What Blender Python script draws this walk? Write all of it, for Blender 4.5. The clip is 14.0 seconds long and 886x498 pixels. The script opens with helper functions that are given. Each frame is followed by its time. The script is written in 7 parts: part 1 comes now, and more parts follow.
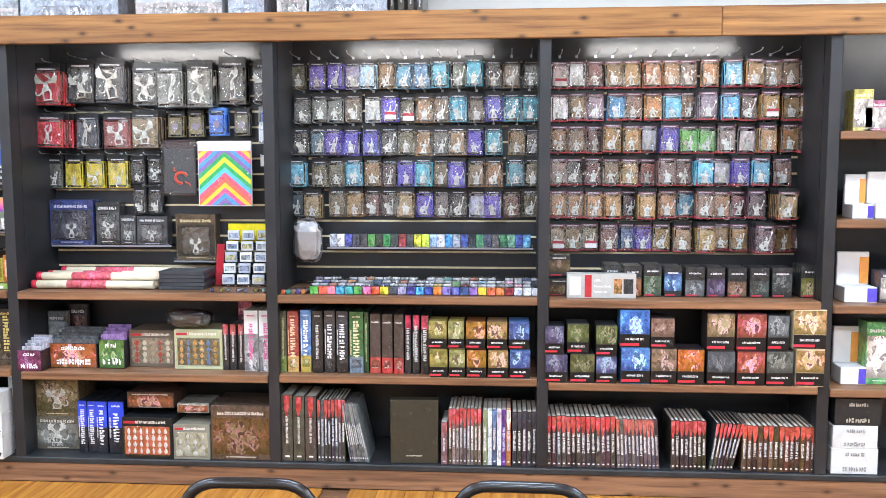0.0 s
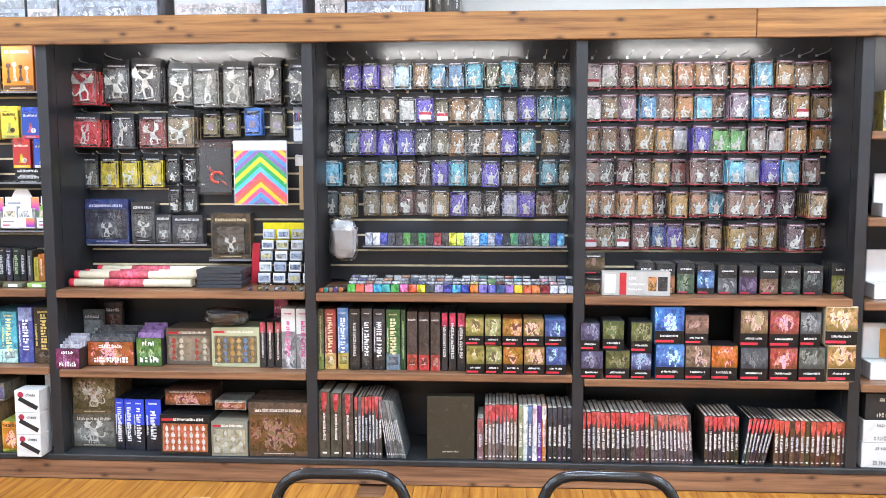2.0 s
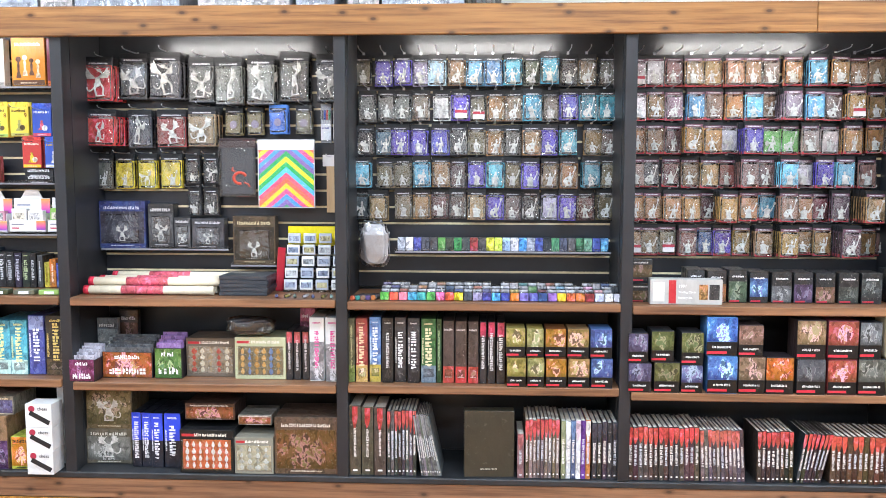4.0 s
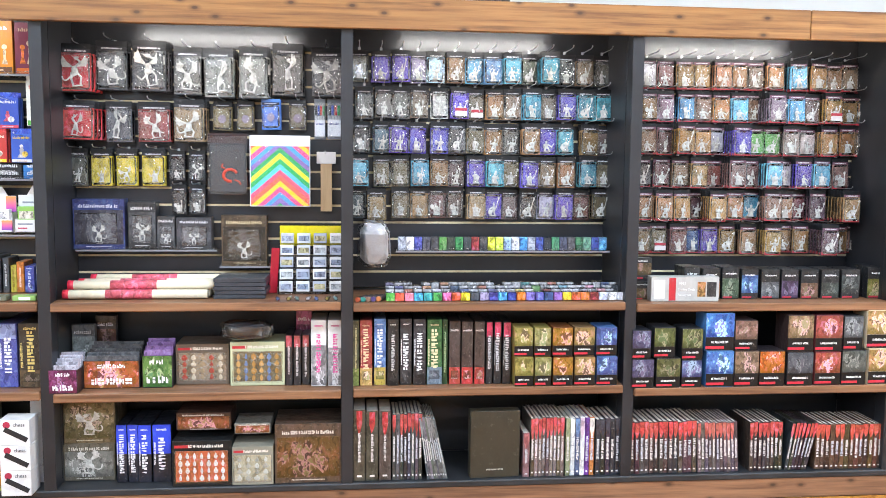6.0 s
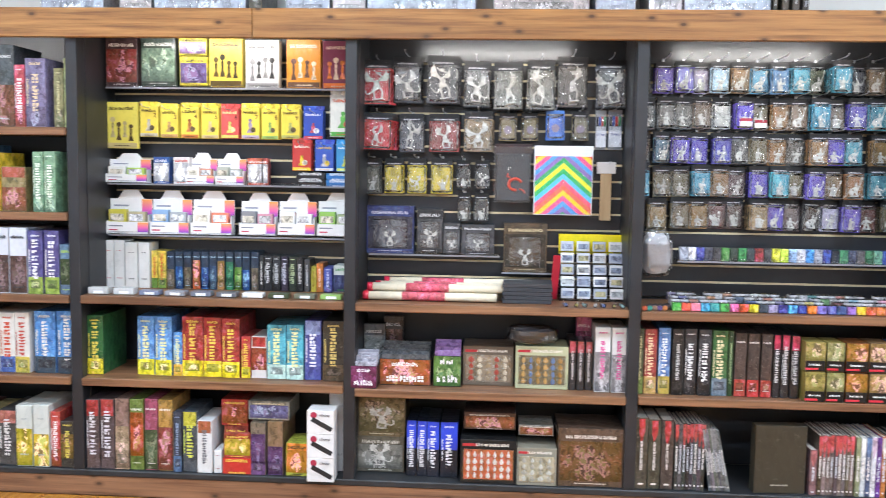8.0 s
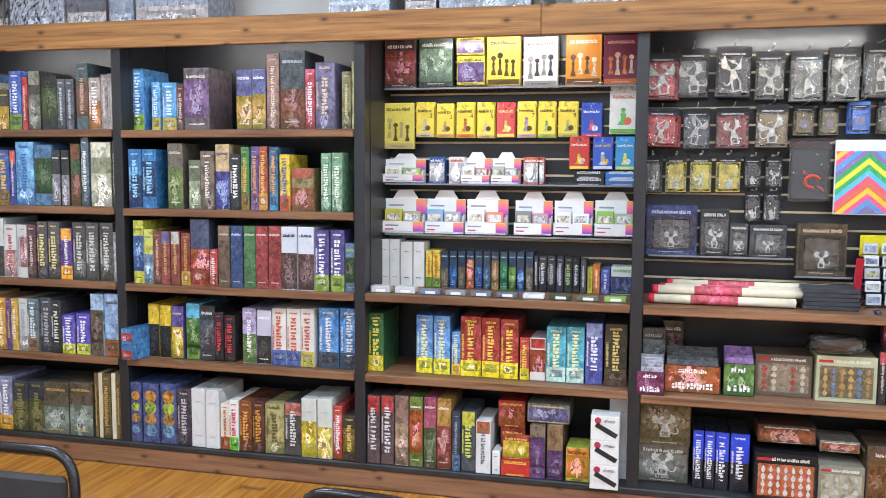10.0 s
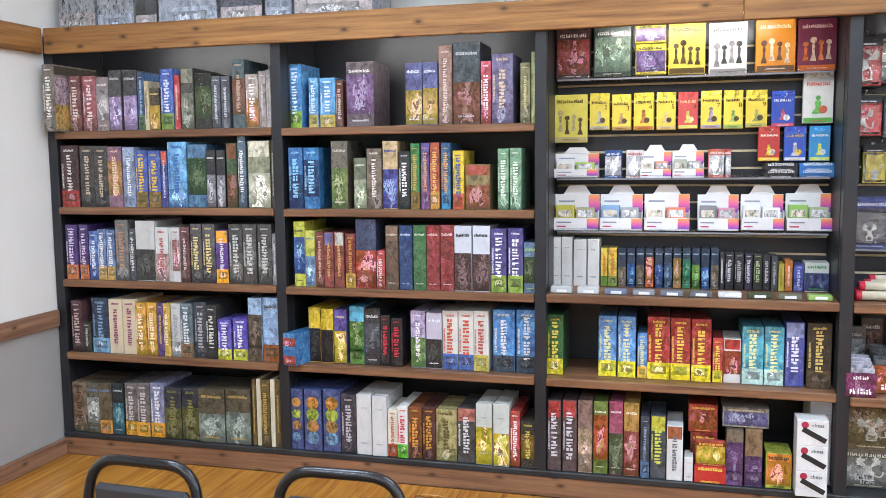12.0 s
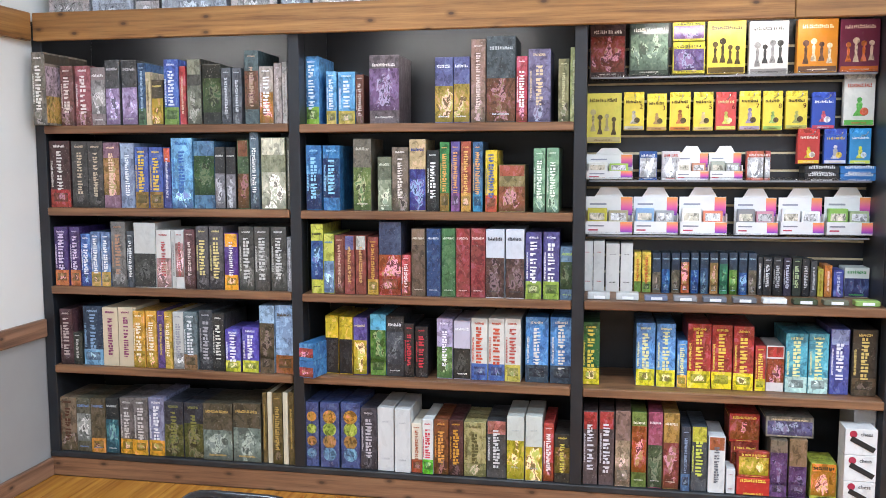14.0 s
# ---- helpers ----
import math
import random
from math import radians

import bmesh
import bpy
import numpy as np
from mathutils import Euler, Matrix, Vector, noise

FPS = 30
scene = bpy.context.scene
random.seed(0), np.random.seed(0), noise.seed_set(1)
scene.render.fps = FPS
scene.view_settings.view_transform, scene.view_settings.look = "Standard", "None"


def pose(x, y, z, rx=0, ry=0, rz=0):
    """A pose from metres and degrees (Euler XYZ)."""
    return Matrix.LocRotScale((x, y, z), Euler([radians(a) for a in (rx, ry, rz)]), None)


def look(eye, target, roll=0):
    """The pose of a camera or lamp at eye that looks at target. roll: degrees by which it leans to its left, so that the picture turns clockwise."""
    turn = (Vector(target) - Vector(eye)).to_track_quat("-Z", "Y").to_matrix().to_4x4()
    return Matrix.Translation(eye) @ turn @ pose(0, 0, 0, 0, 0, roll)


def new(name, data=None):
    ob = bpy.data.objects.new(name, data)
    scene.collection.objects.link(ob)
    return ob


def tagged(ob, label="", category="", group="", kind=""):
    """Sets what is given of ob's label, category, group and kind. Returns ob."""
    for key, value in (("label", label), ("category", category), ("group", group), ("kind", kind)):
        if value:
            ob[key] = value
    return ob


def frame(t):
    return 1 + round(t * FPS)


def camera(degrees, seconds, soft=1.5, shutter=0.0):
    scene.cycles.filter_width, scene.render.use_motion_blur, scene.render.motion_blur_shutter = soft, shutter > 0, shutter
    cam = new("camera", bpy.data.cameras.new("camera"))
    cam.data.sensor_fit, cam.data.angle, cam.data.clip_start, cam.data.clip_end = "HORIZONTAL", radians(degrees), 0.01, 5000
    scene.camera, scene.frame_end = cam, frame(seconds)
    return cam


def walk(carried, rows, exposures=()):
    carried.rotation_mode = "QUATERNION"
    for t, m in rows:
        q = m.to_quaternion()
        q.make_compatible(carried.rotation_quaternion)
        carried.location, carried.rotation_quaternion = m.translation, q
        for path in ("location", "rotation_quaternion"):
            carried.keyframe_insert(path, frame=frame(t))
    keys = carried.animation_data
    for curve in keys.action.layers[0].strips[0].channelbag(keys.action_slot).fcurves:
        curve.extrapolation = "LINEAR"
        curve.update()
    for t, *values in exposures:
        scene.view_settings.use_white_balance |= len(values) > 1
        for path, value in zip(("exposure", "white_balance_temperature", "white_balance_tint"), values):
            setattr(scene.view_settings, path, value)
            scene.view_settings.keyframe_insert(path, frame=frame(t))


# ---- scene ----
cam = camera(53.9, 14.0, soft=0.7, shutter=0.2)
PATH = [
    (0, (0.007, 0.015, 1.482), (-0.136, 2.001, 1.289), -0.1),
    (0.5, (0.051, -0.032, 1.489), (-0.094, 1.953, 1.292), -0.1),
    (1, (0.03, -0.045, 1.485), (-0.116, 1.94, 1.286), -0.2),
    (1.5, (-0.083, -0.043, 1.484), (-0.229, 1.941, 1.285), -0.1),
    (2, (-0.201, -0.05, 1.478), (-0.321, 1.937, 1.286), -0.1),
    (2.5, (-0.261, -0.017, 1.475), (-0.356, 1.972, 1.286), 0.1),
    (3, (-0.323, 0.072, 1.467), (-0.413, 2.062, 1.285), 0.2),
    (3.5, (-0.371, 0.132, 1.483), (-0.465, 2.12, 1.291), 0.1),
    (3.7, (-0.388, 0.143, 1.477), (-0.49, 2.131, 1.287), 0.1),
    (5.8, (-0.935, 0.227, 1.473), (-0.782, 2.212, 1.287), 0.4),
    (6, (-1.006, 0.225, 1.485), (-0.808, 2.205, 1.288), 0.6),
    (6.5, (-1.182, 0.188, 1.484), (-0.923, 2.16, 1.283), 0.8),
    (7, (-1.314, 0.166, 1.467), (-1.081, 2.143, 1.28), 0.8),
    (7.5, (-1.402, 0.178, 1.478), (-1.344, 2.168, 1.286), 0.8),
    (8, (-1.628, 0.155, 1.467), (-1.754, 2.143, 1.293), 0.9),
    (8.5, (-1.721, 0.173, 1.456), (-2.066, 2.135, 1.288), 0.8),
    (9, (-1.858, 0.166, 1.463), (-2.272, 2.115, 1.285), 0.9),
    (11.3, (-2.681, 0.168, 1.482), (-3.22, 2.083, 1.281), -0.6),
    (11.5, (-2.772, 0.157, 1.506), (-3.286, 2.078, 1.295), -0.5),
    (12, (-2.914, 0.145, 1.489), (-3.433, 2.065, 1.284), -0.6),
    (12.5, (-3.018, 0.227, 1.49), (-3.525, 2.151, 1.283), -0.6),
    (13, (-3.165, 0.271, 1.48), (-3.641, 2.203, 1.275), -0.4),
    (13.5, (-3.297, 0.272, 1.486), (-3.667, 2.227, 1.282), -0.1),
    (14, (-3.37, 0.245, 1.479), (-3.738, 2.2, 1.279), -0.1),
]
walk(cam, [(t, look(eye, target, roll)) for t, eye, target, roll in PATH],
     ((0.0, 0.26), (6.0, 0.32), (7.0, 0.32), (8.5, 0.0), (9.2, -0.07), (11.5, -0.08), (14.0, -0.06)))

# ---- world and light ----
world = bpy.data.worlds.new("world")
scene.world = world
world.use_nodes = True
sky = world.node_tree.nodes.new("ShaderNodeTexSky")
sky.sky_type, sky.sun_disc, sky.sun_elevation = "NISHITA", False, radians(40)
world.node_tree.links.new(sky.outputs[0], world.node_tree.nodes["Background"].inputs[0])
world.node_tree.nodes["Background"].inputs[1].default_value = 0.1
scene.view_settings.exposure = 0.0
CEILING_WATTS, STRIP_WATTS = 50.0, 2.8


# ---- materials ----
def nodes_of(name):
    m = bpy.data.materials.new(name)
    m.use_nodes = True
    n, l = m.node_tree.nodes, m.node_tree.links
    return m, n, l, n["Principled BSDF"]


def noise_of(n, l, scale, detail=4.0, stretch=None, spin=False, space="Object", rough=0.55):
    """A noise texture on object coordinates, shifted for each object when spin is set."""
    co = n.new("ShaderNodeTexCoord")
    out = co.outputs[space]
    if stretch or spin:
        mp = n.new("ShaderNodeMapping")
        l.new(out, mp.inputs["Vector"])
        if stretch:
            mp.inputs["Scale"].default_value = stretch
        if spin:
            info = n.new("ShaderNodeObjectInfo")
            mul = n.new("ShaderNodeMath")
            mul.operation = "MULTIPLY"
            mul.inputs[1].default_value = 37.0
            l.new(info.outputs["Random"], mul.inputs[0])
            l.new(mul.outputs[0], mp.inputs["Location"])
        out = mp.outputs[0]
    t = n.new("ShaderNodeTexNoise")
    t.inputs["Scale"].default_value, t.inputs["Detail"].default_value, t.inputs["Roughness"].default_value = scale, detail, rough
    l.new(out, t.inputs["Vector"])
    return t.outputs["Fac"]


def ramp_of(n, l, fac, stops):
    r = n.new("ShaderNodeValToRGB")
    e = r.color_ramp.elements
    while len(e) < len(stops):
        e.new(0.5)
    for el, (p, c) in zip(e, stops):
        el.position, el.color = p, (*c, 1)
    l.new(fac, r.inputs[0])
    return r.outputs[0]


def mix_of(n, l, fac, a, b, mode="MIX"):
    m = n.new("ShaderNodeMix")
    m.data_type, m.blend_type = "RGBA", mode
    for sock, v in ((m.inputs[0], fac), (m.inputs[6], a), (m.inputs[7], b)):
        if isinstance(v, (int, float)):
            sock.default_value = v
        elif isinstance(v, tuple):
            sock.default_value = (*v, 1)
        else:
            l.new(v, sock)
    return m.outputs[2]


def bump_of(n, l, fac, bsdf, strength, distance=0.002):
    b = n.new("ShaderNodeBump")
    b.inputs["Strength"].default_value, b.inputs["Distance"].default_value = strength, distance
    l.new(fac, b.inputs["Height"])
    l.new(b.outputs[0], bsdf.inputs["Normal"])


def plain(name, colour, rough=0.5, metal=0.0, vary=0.12, scale=14.0, coat=0.0, bump=0.0):
    """A paint, plastic or metal with faint stains and grain."""
    m, n, l, b = nodes_of(name)
    f = noise_of(n, l, scale, spin=True)
    dark = tuple(c * (1 - vary) for c in colour)
    light = tuple(min(1, c * (1 + vary)) for c in colour)
    l.new(ramp_of(n, l, f, ((0.3, dark), (0.7, light))), b.inputs["Base Color"])
    b.inputs["Roughness"].default_value, b.inputs["Metallic"].default_value = rough, metal
    b.inputs["Coat Weight"].default_value = coat
    if bump:
        bump_of(n, l, noise_of(n, l, scale * 30, spin=True), b, bump)
    return m


def wood(name, dark, light, along=(1.2, 30, 30), rough=0.45, knots=True, bump=0.15):
    m, n, l, b = nodes_of(name)
    grain = noise_of(n, l, 1.6, 7, along, True, rough=0.65)
    broad = noise_of(n, l, 1.1, 3, tuple(a * 0.22 for a in along), True)
    c = ramp_of(n, l, grain, ((0.34, tuple(x * 0.8 for x in dark)), (0.5, tuple((x + y) / 2 for x, y in zip(dark, light))), (0.66, light)))
    c = mix_of(n, l, ramp_of(n, l, broad, ((0.35, (0, 0, 0)), (0.75, (0.55, 0.55, 0.55)))), c, tuple(x * 0.62 for x in dark))
    if knots:
        v = n.new("ShaderNodeTexVoronoi")
        v.voronoi_dimensions = "2D"
        co, sep, comb, add, high = (n.new("ShaderNode" + k) for k in ("TexCoord", "SeparateXYZ", "CombineXYZ", "Math", "Math"))
        l.new(co.outputs["Object"], sep.inputs[0])
        l.new(sep.outputs[0], add.inputs[0])
        l.new(sep.outputs[1], add.inputs[1])
        high.operation = "MULTIPLY"
        high.inputs[1].default_value = 1.9
        l.new(sep.outputs[2], high.inputs[0])
        l.new(add.outputs[0], comb.inputs[0])
        l.new(high.outputs[0], comb.inputs[1])
        l.new(comb.outputs[0], v.inputs["Vector"])
        v.inputs["Scale"].default_value = 4.6
        k = ramp_of(n, l, v.outputs["Distance"], ((0.035, (0.95, 0.95, 0.95)), (0.07, (0.45, 0.45, 0.45)), (0.15, (0, 0, 0))))
        c = mix_of(n, l, k, c, tuple(x * 0.3 for x in dark))
    l.new(c, b.inputs["Base Color"])
    b.inputs["Roughness"].default_value = rough
    bump_of(n, l, grain, b, bump)
    return m


def printed(name, spread=0.5, scale=22.0, rough=0.36, coat=0.35, shift=0.05, subject=0.0):
    """Printed card in the object's own colour: mottled artwork, and with subject a pale figure against a graded ground, under a creased glossy wrap."""
    m, n, l, b = nodes_of(name)
    info = n.new("ShaderNodeObjectInfo")
    base = info.outputs["Color"]

    def shade(hue, sat, val):
        hsv = n.new("ShaderNodeHueSaturation")
        hsv.inputs["Hue"].default_value, hsv.inputs["Saturation"].default_value, hsv.inputs["Value"].default_value = hue, sat, val
        l.new(base, hsv.inputs["Color"])
        return hsv.outputs[0]

    def part_of(value, lo, hi, amount):
        return ramp_of(n, l, value, ((lo, (0, 0, 0)), (hi, (amount,) * 3)))

    def below(value, lo, hi, amount):
        return ramp_of(n, l, value, ((lo, (amount,) * 3), (hi, (0, 0, 0))))

    f = noise_of(n, l, scale, 4, (1, 1, 0.7), True, rough=0.6)
    f.node.inputs["Distortion"].default_value = 0.7
    g = noise_of(n, l, scale * 0.42, 3, (1, 1, 0.6), True)
    g.node.inputs["Distortion"].default_value = 0.8
    fine = noise_of(n, l, scale * 3.0, 4, None, True, rough=0.65)
    c = mix_of(n, l, part_of(g, 0.47, 0.55, spread * 0.75), base, shade(0.5 + shift, 0.95, 0.55))
    c = mix_of(n, l, below(f, 0.42, 0.46, spread * 0.9), c, shade(0.5, 1.1, 0.14))
    c = mix_of(n, l, part_of(f, 0.57, 0.61, spread * 0.7), c, shade(0.5 - shift, 0.8, 1.6))
    if subject:
        gen, sep = n.new("ShaderNodeTexCoord"), n.new("ShaderNodeSeparateXYZ")
        l.new(gen.outputs["Generated"], sep.inputs[0])
        c = mix_of(n, l, ramp_of(n, l, sep.outputs[2], ((0.05, (0.8,) * 3), (0.5, (0.15,) * 3), (0.95, (0.5,) * 3))), c, shade(0.5 + shift, 1.1, 0.25))
        mp, ln, off, add = n.new("ShaderNodeMapping"), n.new("ShaderNodeVectorMath"), n.new("ShaderNodeMath"), n.new("ShaderNodeMath")
        l.new(gen.outputs["Generated"], mp.inputs["Vector"])
        mp.inputs["Location"].default_value, mp.inputs["Scale"].default_value = (-1.0, 0, -0.72), (2.0, 0, 1.5)
        ln.operation, off.operation, add.operation = "LENGTH", "MULTIPLY_ADD", "ADD"
        l.new(mp.outputs[0], ln.inputs[0])
        l.new(g, off.inputs[0])
        off.inputs[1].default_value, off.inputs[2].default_value = 3.4, -1.7
        l.new(ln.outputs["Value"], add.inputs[0])
        l.new(off.outputs[0], add.inputs[1])
        fig = mix_of(n, l, part_of(f, 0.52, 0.55, 0.9), shade(0.5 - shift, 0.62, 1.9), shade(0.5 + 2 * shift, 0.9, 0.75))
        fig = mix_of(n, l, below(f, 0.43, 0.46, 0.9), fig, shade(0.5, 1.1, 0.12))
        c = mix_of(n, l, below(add.outputs[0], 0.42, 0.5, subject), c, fig)
    c = mix_of(n, l, part_of(fine, 0.62, 0.68, spread * 0.5), c, (0.6, 0.57, 0.53))
    c = mix_of(n, l, below(fine, 0.35, 0.4, spread * 0.6), c, shade(0.5, 1.0, 0.12))
    l.new(c, b.inputs["Base Color"])
    b.inputs["Roughness"].default_value = rough
    b.inputs["Coat Weight"].default_value, b.inputs["Coat Roughness"].default_value = coat, 0.07
    b.inputs["Specular IOR Level"].default_value = 0.3
    bump_of(n, l, noise_of(n, l, 17.0, 3, (1, 1, 0.5), True), b, 0.7, 0.008)
    return m


def graded_print(name, stops):
    """A printed gradient running up the panel."""
    m, n, l, b = nodes_of(name)
    gen, sep = n.new("ShaderNodeTexCoord"), n.new("ShaderNodeSeparateXYZ")
    l.new(gen.outputs["Generated"], sep.inputs[0])
    l.new(ramp_of(n, l, sep.outputs[2], stops), b.inputs["Base Color"])
    b.inputs["Roughness"].default_value = 0.45
    return m


def tinted_print(name):
    """Printed card whose colour is kept with each face."""
    m, n, l, b = nodes_of(name)
    at = n.new("ShaderNodeAttribute")
    at.attribute_name = "tint"
    f = ramp_of(n, l, noise_of(n, l, 60.0, 6, None, rough=0.7), ((0.4, (0.35,) * 3), (0.6, (1.3,) * 3)))
    l.new(mix_of(n, l, 1.0, at.outputs["Color"], f, "MULTIPLY"), b.inputs["Base Color"])
    b.inputs["Roughness"].default_value = 0.4
    return m


def clear_film(name, gloss=0.16, tint=(0.98, 0.985, 0.99)):
    """Thin clear plastic: lets most light straight through, with a glossy wrinkled sheen."""
    m, n, l, b = nodes_of(name)
    n.remove(b)
    t, g, mx = n.new("ShaderNodeBsdfTransparent"), n.new("ShaderNodeBsdfGlossy"), n.new("ShaderNodeMixShader")
    t.inputs[0].default_value = (*tint, 1)
    g.inputs["Roughness"].default_value = 0.06
    bp = n.new("ShaderNodeBump")
    bp.inputs["Strength"].default_value, bp.inputs["Distance"].default_value = 0.9, 0.006
    l.new(noise_of(n, l, 32.0, 2, None, True), bp.inputs["Height"])
    fr, up = n.new("ShaderNodeFresnel"), n.new("ShaderNodeMath")
    fr.inputs["IOR"].default_value = 1.45
    up.operation = "MULTIPLY"
    up.inputs[1].default_value = gloss
    l.new(bp.outputs[0], fr.inputs["Normal"])
    l.new(bp.outputs[0], g.inputs["Normal"])
    l.new(fr.outputs[0], up.inputs[0])
    l.new(up.outputs[0], mx.inputs[0])
    l.new(t.outputs[0], mx.inputs[1])
    l.new(g.outputs[0], mx.inputs[2])
    l.new(mx.outputs[0], n["Material Output"].inputs["Surface"])
    return m


def glowing(name, colour, strength):
    m, n, l, b = nodes_of(name)
    b.inputs["Emission Color"].default_value = (*colour, 1)
    b.inputs["Emission Strength"].default_value = strength
    b.inputs["Base Color"].default_value = (*colour, 1)
    return m


M_HEADER = wood("stained pine board", (0.22, 0.092, 0.027), (0.48, 0.235, 0.07), rough=0.6, bump=0.25)
M_HEADER_SIDE = wood("stained pine board running away", (0.22, 0.092, 0.027), (0.48, 0.235, 0.07), (30, 1.2, 30))
M_KICK = wood("dull stained board", (0.17, 0.078, 0.042), (0.37, 0.19, 0.1), bump=0.3)
M_KICK_SIDE = wood("dull stained board running away", (0.16, 0.08, 0.048), (0.35, 0.19, 0.115), (30, 1.2, 30))
M_SHELF = wood("shelf edge wood", (0.145, 0.062, 0.03), (0.32, 0.16, 0.078), knots=False)
M_PLANK = wood("varnished pine floor", (0.36, 0.125, 0.018), (0.62, 0.29, 0.045), (24, 1.0, 24), 0.2, knots=False)
M_BLACK = plain("black painted panel", (0.017, 0.018, 0.022), 0.42, vary=0.3, scale=6, bump=0.12)
M_LEDGE = plain("scuffed black ledge", (0.022, 0.023, 0.026), 0.5, vary=0.4, scale=9, bump=0.1)
M_SLAT = plain("black slat board", (0.014, 0.015, 0.02), 0.38, vary=0.3, scale=5)
M_GROOVE = plain("bare board groove edge", (0.62, 0.53, 0.34), 0.6, vary=0.2)
M_WHITE = plain("white wall paint", (0.76, 0.75, 0.72), 0.7, vary=0.03, scale=3, bump=0.1)
M_GREY = plain("grey wall paint", (0.34, 0.335, 0.33), 0.65, vary=0.05, scale=3, bump=0.1)
M_CEIL = plain("ceiling paint", (0.78, 0.78, 0.76), 0.8, vary=0.03, scale=2)
M_STEEL = plain("zinc steel", (0.55, 0.56, 0.58), 0.3, 0.9, vary=0.08)
M_TUBE = plain("black enamelled tube", (0.008, 0.008, 0.0095), 0.2, vary=0.2)
M_VINYL = plain("black vinyl", (0.03, 0.032, 0.038), 0.42, vary=0.2, bump=0.2)
M_PRINT = printed("printed card", 0.56, 42.0, coat=0.6, shift=0.03)
M_CALM = printed("plain printed card", 0.1, 14.0, coat=0.12)
M_BUSY = printed("busy printed card", 0.8, 58.0, coat=0.5, shift=0.04)
M_ART = printed("cover picture", 0.75, 50.0, coat=0.5, shift=0.045, subject=0.85)
M_GRADE = graded_print("orange to purple print", ((0.0, (0.2, 0.06, 0.5)), (0.45, (0.75, 0.12, 0.35)), (1.0, (0.9, 0.35, 0.06))))
M_STACK = tinted_print("packs further back")
M_INK = printed("ink", 0.03, 60.0, 0.4, 0.2)
M_FIGURE = plain("pale grey figurine plastic", (0.5, 0.49, 0.46), 0.5, vary=0.35, scale=70)
M_FILM = clear_film("clear blister plastic", 2.4)
M_WRAP = clear_film("shrink wrap", 1.4)
M_PAGES = plain("page edges", (0.62, 0.59, 0.52), 0.7, vary=0.12, scale=80)
M_TRAY = plain("white display card", (0.78, 0.77, 0.78), 0.5, vary=0.05)
M_RESIN = clear_film("clear box plastic", 1.0)
M_FASCIA = plain("glossy black fascia", (0.02, 0.021, 0.024), 0.24, vary=0.3, scale=5)
M_EDGE = plain("grey plastic edge", (0.22, 0.22, 0.24), 0.4, vary=0.1)
M_LED = glowing("led diffuser", (1.0, 0.98, 0.95), 6.0)


# ---- mesh helpers ----
def srgb(h):
    """A linear colour from a six-digit hex code."""
    v = [int(h[i:i + 2], 16) / 255 for i in (0, 2, 4)]
    return tuple(c / 12.92 if c < 0.04045 else ((c + 0.055) / 1.055) ** 2.4 for c in v)


def block(bm, x0, x1, y0, y1, z0, z1, r=0.0):
    """Adds a box to bm, its edges chamfered by r."""
    r = min(r, (x1 - x0) * 0.45, (y1 - y0) * 0.45, (z1 - z0) * 0.45)
    if r <= 0:
        v = [bm.verts.new((x, y, z)) for z in (z0, z1) for y in (y0, y1) for x in (x0, x1)]
        for f in ((0, 2, 3, 1), (4, 5, 7, 6), (0, 1, 5, 4), (2, 6, 7, 3), (0, 4, 6, 2), (1, 3, 7, 5)):
            bm.faces.new([v[i] for i in f])
        return
    lo, hi, v = (x0, y0, z0), (x1, y1, z1), {}
    for c in range(8):
        s = [(c >> k) & 1 for k in range(3)]
        for k in range(3):
            p = [(hi[j] - r if s[j] else lo[j] + r) if j != k else (hi[j] if s[j] else lo[j]) for j in range(3)]
            v[c, k] = bm.verts.new(p)
    for k in range(3):
        a, b = (k + 1) % 3, (k + 2) % 3
        for side in (0, 1):
            q = [side << k | i << a | j << b for i, j in ((0, 0), (1, 0), (1, 1), (0, 1))]
            fs = [v[c, k] for c in q]
            bm.faces.new(fs if side else fs[::-1])
        for i in (0, 1):
            for j in (0, 1):
                c0 = i << a | j << b
                c1 = c0 | 1 << k
                fs = [v[c0, a], v[c1, a], v[c1, b], v[c0, b]]
                bm.faces.new(fs if i == j else fs[::-1])
    for c in range(8):
        fs = [v[c, 0], v[c, 1], v[c, 2]]
        bm.faces.new(fs if bin(c).count("1") % 2 else fs[::-1])


def tube(bm, pts, r, sides=8):
    """A round bar through the given points."""
    pts = [Vector(p) for p in pts]
    rings, u = [], None
    for i, p in enumerate(pts):
        d = (pts[min(i + 1, len(pts) - 1)] - pts[max(i - 1, 0)]).normalized()
        if u is None:
            u = d.cross(Vector((0, 0, 1)) if abs(d.z) < 0.9 else Vector((0, 1, 0)))
        u = (u - d * u.dot(d)).normalized()
        w = d.cross(u)
        rings.append([bm.verts.new(p + r * (math.cos(t) * u + math.sin(t) * w)) for t in (2 * math.pi * k / sides for k in range(sides))])
    for a, b in zip(rings, rings[1:]):
        for k in range(sides):
            bm.faces.new((a[k], a[(k + 1) % sides], b[(k + 1) % sides], b[k])).smooth = True
    bm.faces.new(rings[0][::-1])
    bm.faces.new(rings[-1])
    return bm


def mesh_of(name, bm, material):
    me = bpy.data.meshes.new(name)
    bmesh.ops.recalc_face_normals(bm, faces=bm.faces)
    bm.to_mesh(me)
    bm.free()
    for m in (material if isinstance(material, (list, tuple)) else (material,)):
        me.materials.append(m)
    return me


